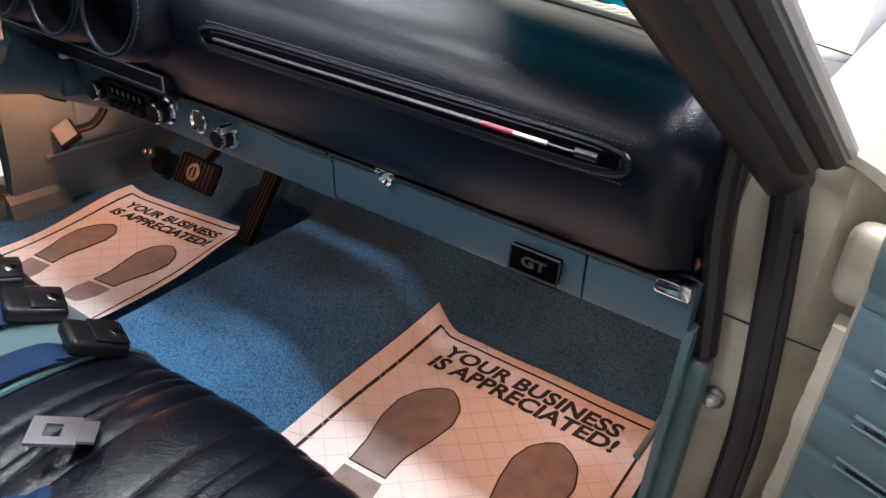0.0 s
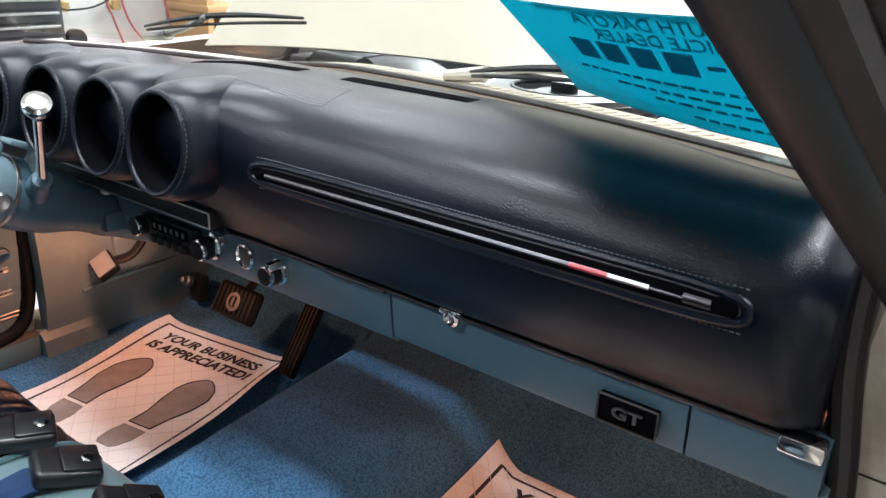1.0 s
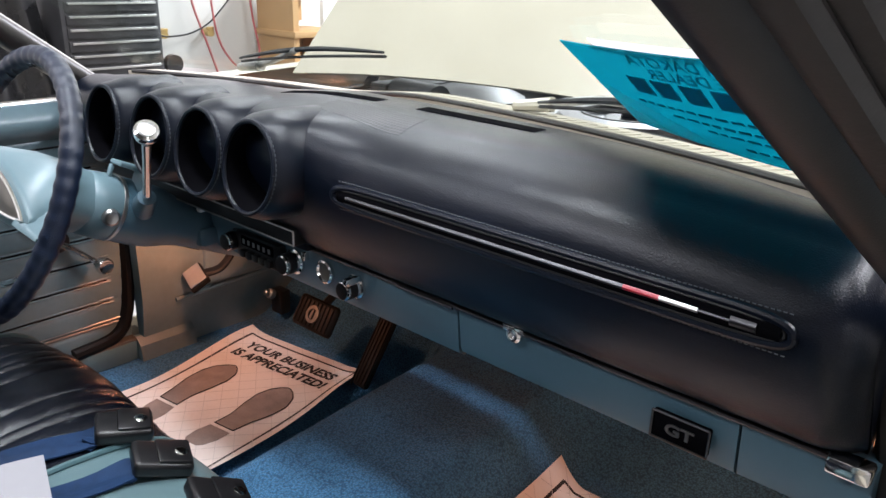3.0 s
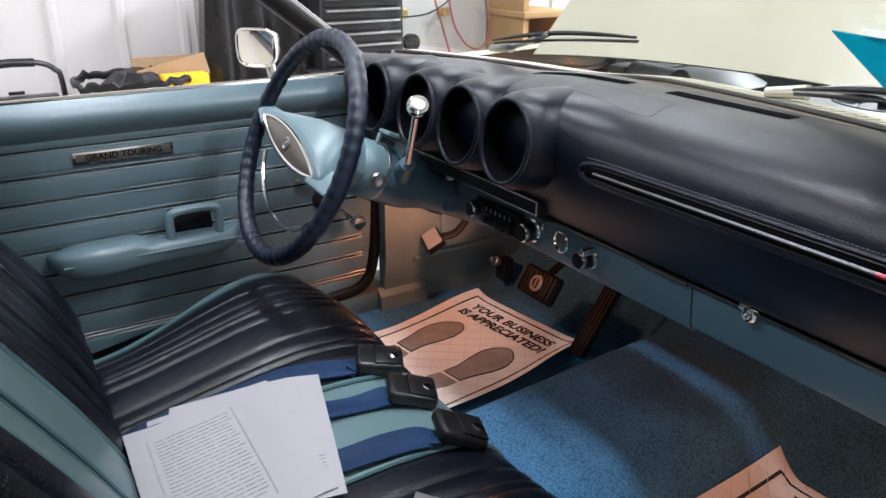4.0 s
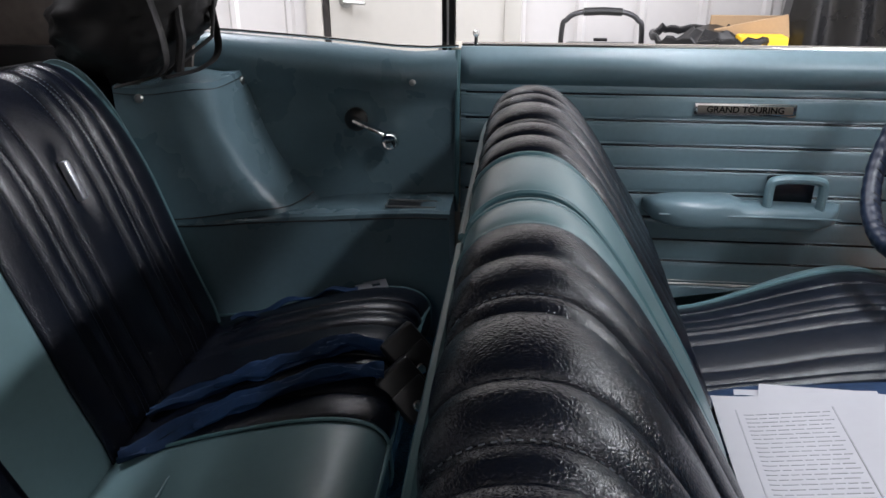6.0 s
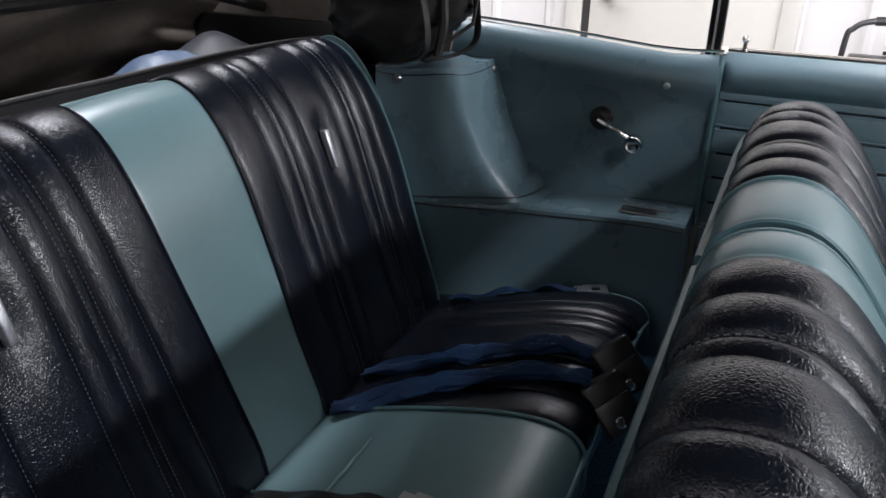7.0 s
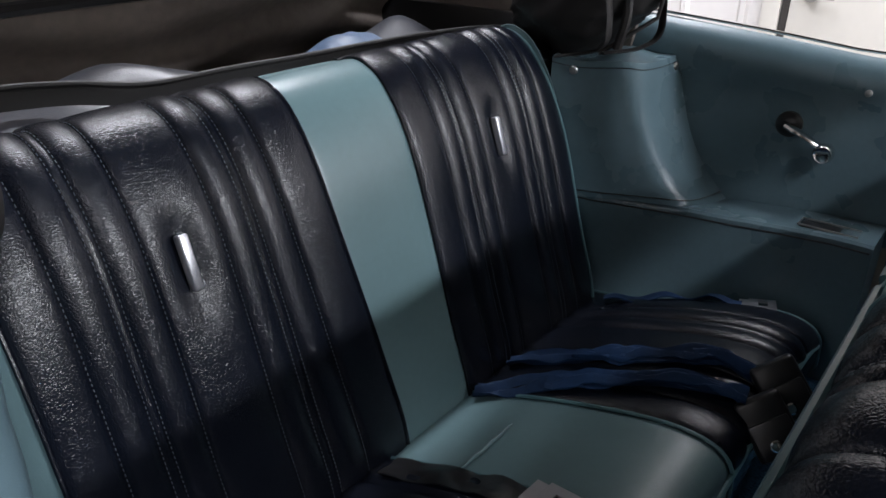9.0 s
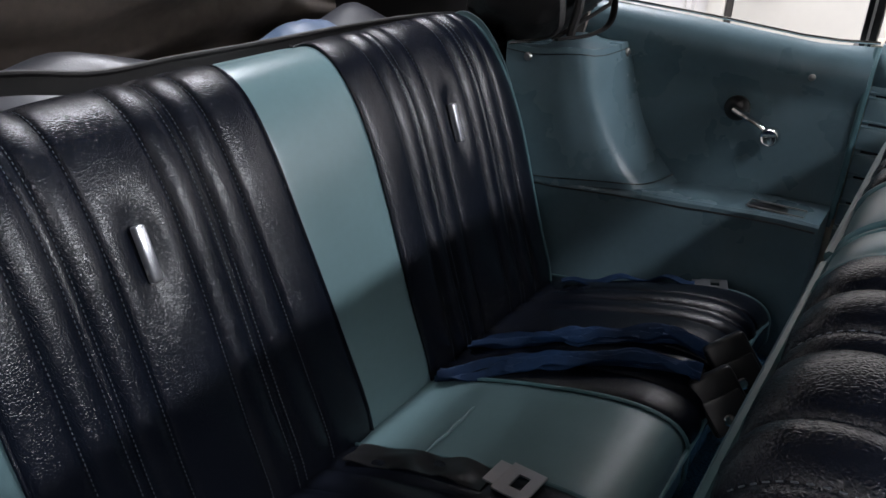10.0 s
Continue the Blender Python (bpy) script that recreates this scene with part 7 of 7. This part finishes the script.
def jamb_details():
    j = thing("door_weatherstrip", (0.75, 0.12, 0.30), "thick black rubber weatherstrip down the open door jamb", "weatherstrip")
    part("main_seal", tube(smooth_path([(0.782, 0.124, 0.30), (0.782, 0.124, 0.50), (0.780, 0.122, 0.58), (0.768, 0.118, 0.70), (0.754, 0.116, 0.81), (0.744, 0.110, 0.865)]), 0.0165, 10), RUBBER, j, "round bulb of the seal")
    part("seal_lip", tube(smooth_path([(0.797, 0.116, 0.30), (0.797, 0.116, 0.50), (0.795, 0.114, 0.58), (0.783, 0.110, 0.70), (0.769, 0.108, 0.80)]), 0.0050, 8), RUBBER, j, "thin outer lip of the seal")
    w = thing("windlace", (0.71, 0.10, 0.60), "black windlace edging between dash and door jamb", "weatherstrip")
    part("edge_roll", tube(smooth_path([(0.719, 0.120, 0.632), (0.711, 0.114, 0.70), (0.696, 0.108, 0.80), (0.692, 0.104, 0.90)]), 0.0135, 10), RUBBER, w)
    part("edge_flange", rbox((0.690, 0.112, 0.64), (0.706, 0.150, 0.88), 0.004), RUBBER, w)
    k = thing("kick_edge", (0.71, 0.11, 0.33), "teal edging strip below the windlace", "trim panel")
    part("strip", rbox((0.704, 0.100, 0.33), (0.732, 0.134, 0.628), 0.010, 3), TEAL, k)
    b = thing("jamb_bumper", (0.735, 0.13, 0.57), "round rubber bumper plug in the door jamb", "bumper plug")
    m = Matrix.Translation((0.740, 0.132, 0.575)) @ Matrix.Rotation(radians(90), 4, "X")
    part("ring", lathe([(0.013, -0.002), (0.013, 0.004), (0.009, 0.007), (0.006, 0.007)], m, 20), DULL, b)
    part("plug", lathe([(0.007, 0.0), (0.006, 0.014), (0.003, 0.017)], m, 14), WHITEBAND, b)
    part("seam", rbox((0.716, 0.1325, 0.676), (0.832, 0.1345, 0.6772), 0), RUBBER, b, smooth=False)
    part("door_edge", loft([[Vector((0.822 + 0.004 * noise.noise(Vector((0, 3, z * 30))) + q, y, z)) for q, y in ((0, 0.10), (0.018 + 0.004 * noise.noise(Vector((5, 1, z * 40))), 0.092), (0.020, 0.125), (0, 0.13))] for z in [0.33 + 0.012 * k for k in range(34)]]), JAMB, body, "flaking ivory paint on the door's front edge", sharp=20)
    for z in (0.40, 0.745):
        hinge_leaf = part("door_hinge", rbox((0.808, 0.10, z), (0.872, 0.137, z + 0.080), 0.016, 3), JAMB, body, "ivory painted door hinge")
        part("hinge_pin", tube([(0.862, 0.108, z - 0.01), (0.862, 0.108, z + 0.075)], 0.009, 10), JAMB, hinge_leaf)
    q = thing("quarter_window_post", (-0.745, -1.012, 0.85), "upright black quarter window channel behind the door", "window channel")
    part("channel", rbox((-0.760, -1.024, 0.850), (-0.736, -0.998, 1.24), 0.004), BLACK, q)
    part("edge_glint", rbox((-0.7345, -1.014, 0.850), (-0.7325, -1.010, 1.24), 0), DULL, q, smooth=False)
    part("foot", rbox((-0.766, -1.034, 0.846), (-0.725, -0.990, 0.858), 0.004), RUBBER, q)


jamb_details()


# ---- the shop beyond ----
def shop_things():
    X = -3.05
    # man door in the west wall
    d = thing("door_3", (-3.27, -1.62, 0), "cream painted steel shop door with lever handle, closed", "door", kind="structure")
    part("leaf", rbox((-3.285, -1.88, 0.0), (-3.245, -0.98, 2.05), 0.004), DOORPAINT, d)
    part("gap", rbox((-3.285, -1.915, 0.0), (-3.250, -1.884, 2.08), 0), RUBBER, d, smooth=False)
    for y in (-2.005, -0.98):
        part("jamb", rbox((-3.30, y, 0.0), (-3.235, y + 0.085, 2.12), 0.006), DOORPAINT, d)
    hm = Matrix.Translation((-3.235, -1.79, 0.66)) @ Matrix.Rotation(radians(90), 4, "Y")
    hd = part("door_handle", lathe([(0.035, 0), (0.035, 0.008), (0.02, 0.014), (0.014, 0.05)], hm, 20), DULL, d)
    part("lever", tube([(-3.185, -1.79, 0.66), (-3.185, -1.68, 0.655)], 0.010, 8), DULL, hd)
    # folding step stool
    s = thing("step_stool", (X, -0.51, 0), "grey folding step stool with black grip leaning by the wall", "step stool")
    loop = smooth_path([(X, -0.700, 0.0), (X, -0.700, 0.52), (X, -0.675, 0.605), (X, -0.610, 0.638), (X, -0.51, 0.642), (X, -0.41, 0.638), (X, -0.345, 0.605), (X, -0.320, 0.52), (X, -0.320, 0.0)], 6)
    part("loop_frame", tube(loop, 0.0125, 8), SPEAR, s)
    part("grip", tube([(X, -0.600, 0.640), (X, -0.51, 0.644), (X, -0.420, 0.640)], 0.019, 10), BLACK, s)
    part("platform", rbox((X - 0.02, -0.675, 0.44), (X + 0.06, -0.345, 0.500), 0.01), BLACK, s)
    part("lower_step", rbox((X, -0.69, 0.18), (X + 0.20, -0.33, 0.215), 0.01), BLACK, s)
    part("latch", rbox((X - 0.005, -0.545, 0.505), (X + 0.01, -0.480, 0.520), 0.003), BLACK, s)
    # bin bags, box, yellow case
    def bag(x, y, rx, ry, h, seed):
        rings = []
        for k in range(18):
            t = k / 17
            r = lerp_line([(0, 0.75), (0.2, 1.0), (0.6, 0.98), (0.85, 0.8), (1.0, 0.35)], t)
            rings.append([Vector((x + rx * r * math.cos(a) * (1 + 0.16 * noise.noise(Vector((math.cos(a) * 2, math.sin(a) * 2, t * 4 + seed)))), y + ry * r * math.sin(a) * (1 + 0.16 * noise.noise(Vector((math.cos(a) * 2.4, math.sin(a) * 2, t * 4 + seed + 9)))),
                                  h * t + 0.03 * noise.noise(Vector((math.cos(a) * 3, math.sin(a) * 3, seed))))) for a in (2 * math.pi * j / 36 for j in range(36))])
        return loft(rings)
    b = thing("trash_bag", (-2.95, -0.06, 0), "crumpled black plastic trash bag in a bin", "trash bag")
    part("bag", bag(-2.95, -0.02, 0.22, 0.26, 0.58, 1.0), BAG, b)
    part("rim_folds", tube([(-2.95 + 0.22 * math.cos(a), -0.02 + 0.27 * math.sin(a), 0.552 + 0.045 * noise.noise(Vector((math.cos(a) * 5, math.sin(a) * 5, 2)))) for a in (2 * math.pi * k / 60 for k in range(61))], [0.010 + 0.009 * abs(noise.noise(Vector((k * 0.7, 1, 3)))) for k in range(61)], 8, squash=1.6), BAG, b)
    c = thing("cardboard_box", (-2.98, 0.16, 0.44), "torn brown cardboard piece sticking out of the bin", "cardboard")
    part("flap", rbox((-3.02, -0.02, 0.44), (-3.005, 0.34, 0.635), 0, m=None), CARD, c, smooth=False)
    part("flap", rbox((-0.005, -0.16, 0.0), (0.008, 0.16, 0.10), 0, m=Matrix.Translation((-2.93, 0.16, 0.52)) @ Matrix.Rotation(radians(12), 4, "X")), CARD, c, smooth=False)
    y = thing("yellow_case", (-2.85, 0.2, 0.42), "bright yellow plastic case on the bin", "case")
    part("case", rbox((-2.90, 0.07, 0.46), (-2.80, 0.28, 0.572), 0.012), YELLOW, y)
    n = thing("trash_can", (-2.95, 0.30, 0), "dark grey plastic trash can beside the bags", "trash can")
    part("can", lathe([(0.17, 0.0), (0.19, 0.42), (0.20, 0.47), (0.185, 0.47), (0.16, 0.05)], Matrix.Translation((-2.98, 0.33, 0)), 28), BLACK, n)
    # orange tool on the wall
    o = thing("orange_tape", (-3.27, -0.62, 1.02), "orange reel hung on the ribbed wall", "reel")
    part("reel", rbox((-3.285, -0.72, 0.895), (-3.22, -0.58, 0.97), 0.012), ORANGE, o)
    # draped black sheet, bucket on a cart
    g = thing("covered_cart", (X, 0.72, 0), "cart draped with a black plastic sheet", "cart")

    def drape(u, v, d=0.0):
        a = -1 + 2 * u
        fold = 0.035 * math.sin(a * 9 + 2 * v) * (1 - 0.5 * v)
        return Vector((X + 0.10 + fold + 0.05 * (1 - v) - d, 0.58 + a * (0.34 - 0.11 * v), 1.02 * v))
    part("sheet", shell(lambda u, v: drape(u, v), lambda u, v: drape(u, v, 0.10), 40, 16), BAG, g)
    part("frame", rbox((X - 0.14, 0.34, 0.05), (X - 0.02, 0.80, 0.98), 0.01), DULL, g)
    for yy in (0.38, 0.76):
        part("caster", lathe([(0.01, -0.015), (0.03, -0.015), (0.03, 0.015), (0.01, 0.015)], Matrix.Translation((X - 0.08, yy, 0.03)) @ Matrix.Rotation(radians(90), 4, "X"), 14), BLACK, g)
    # tool chest
    k = thing("tool_chest", (X, 1.12, 0), "black steel tool chest with bright drawer pulls", "tool chest")
    y0, y1 = 0.86, 1.335
    part("cabinet", rbox((X - 0.2, y0, 0.10), (X + 0.22, y1, 0.98), 0.012), ENGINE, k)
    for i in range(7):
        z = 0.945 - 0.058 * i
        dr = part("drawer", rbox((X + 0.221, y0 + 0.02, z - 0.046), (X + 0.232, y1 - 0.02, z), 0.003), ENGINE, k, "black drawer front")
        part("drawer_pull", rbox((X + 0.232, y0 + 0.03, z - 0.014), (X + 0.246, y1 - 0.03, z - 0.003), 0.003), DULL, dr, "bright full-width drawer pull")
    part("lower_cabinet", rbox((X - 0.22, y0 - 0.08, 0.10), (X + 0.27, y1 + 0.14, 0.535), 0.012), ENGINE, k)
    part("maker_plate", rbox((X + 0.221, 1.19, 0.945), (X + 0.229, 1.31, 0.972), 0.002), DULL, k, "plain maker's plate")
    for q in range(2):
        part("caster", lathe([(0.02, -0.02), (0.05, -0.018), (0.05, 0.018), (0.02, 0.02)], Matrix.Translation((X + 0.15, y0 + 0.05 + 0.4 * q, 0.05)) @ Matrix.Rotation(radians(90), 4, "X"), 18), BLACK, k)
    part("side_reel", lathe([(0.02, -0.02), (0.045, -0.02), (0.045, 0.02), (0.02, 0.02)], Matrix.Translation((X + 0.2, y1 + 0.055, 0.64)) @ Matrix.Rotation(radians(90), 4, "Y"), 20), BLACK, k)
    # white board with brass fittings and red hoses
    p = thing("air_station", (-3.22, 1.80, 0.0), "white metal panel with brass air fittings", "panel")
    part("board", rbox((-3.26, 1.42, 0.0), (-3.225, 2.14, 1.9), 0.004), WALLMETAL, p)
    for yy in (1.52, 1.80):
        f = part("fitting", tube([(-3.225, yy, 0.755), (-3.15, yy, 0.752)], 0.022, 12), BRASS, p, "brass air fitting")
        part("valve", rbox((-3.17, yy - 0.022, 0.768), (-3.15, yy + 0.022, 0.786), 0.005), BRASS, p)
    for i, pts in enumerate((((-3.17, 1.66, 1.30), (-3.17, 1.70, 0.95), (-3.16, 1.78, 0.68), (-3.16, 1.84, 0.50)),
                             ((-3.15, 1.80, 1.30), (-3.14, 1.82, 0.80), (-3.13, 1.90, 0.60), (-3.13, 2.02, 0.535), (-3.13, 2.10, 0.62), (-3.14, 2.07, 0.85), (-3.14, 2.03, 1.30)))):
        hz = thing("air_hose", (-3.16, pts[0][1], 0.5), "red rubber air hose hanging on the wall", "hose", "air hoses")
        part("tube", tube(smooth_path(pts), 0.0062, 8), BLUEHOSE, hz)
    cz = thing("cable", (-3.16, 1.6, 0.7), "thin black cable sagging between the fittings", "cable")
    part("wire", tube(smooth_path([(-3.15, 1.44, 1.2), (-3.15, 1.46, 0.80), (-3.15, 1.60, 0.745), (-3.15, 1.78, 0.80), (-3.15, 1.95, 0.95)]), 0.005, 6), BLACK, cz)
    # wooden steps
    w = thing("wooden_steps", (-2.95, 2.33, 0), "rough pine step unit against the wall", "wooden steps")
    for yy in (2.165, 2.475):
        part("post", rbox((-3.2, yy - 0.02, 0.0), (-2.85, yy + 0.02, 1.10 if yy < 2.3 else 0.76), 0.003), WOOD, w, smooth=False)
    for z, x1 in ((0.30, -2.70), (0.53, -2.76), (0.765, -2.82), (1.00, -2.95)):
        part("tread", rbox((-3.2, 2.13, z - 0.035), (x1, 2.51, z), 0.004), WOOD, w)
        part("riser", rbox((-3.19, 2.187, z - 0.20), (-3.17, 2.453, z - 0.037), 0.002), WOOD, w)


ORANGE = material("orange_plastic", (0.75, 0.22, 0.03), 0.45, vary=0.06)
BRASS = material("brass", (0.55, 0.38, 0.16), 0.35, metal=1.0, vary=0.1)
shop_things()
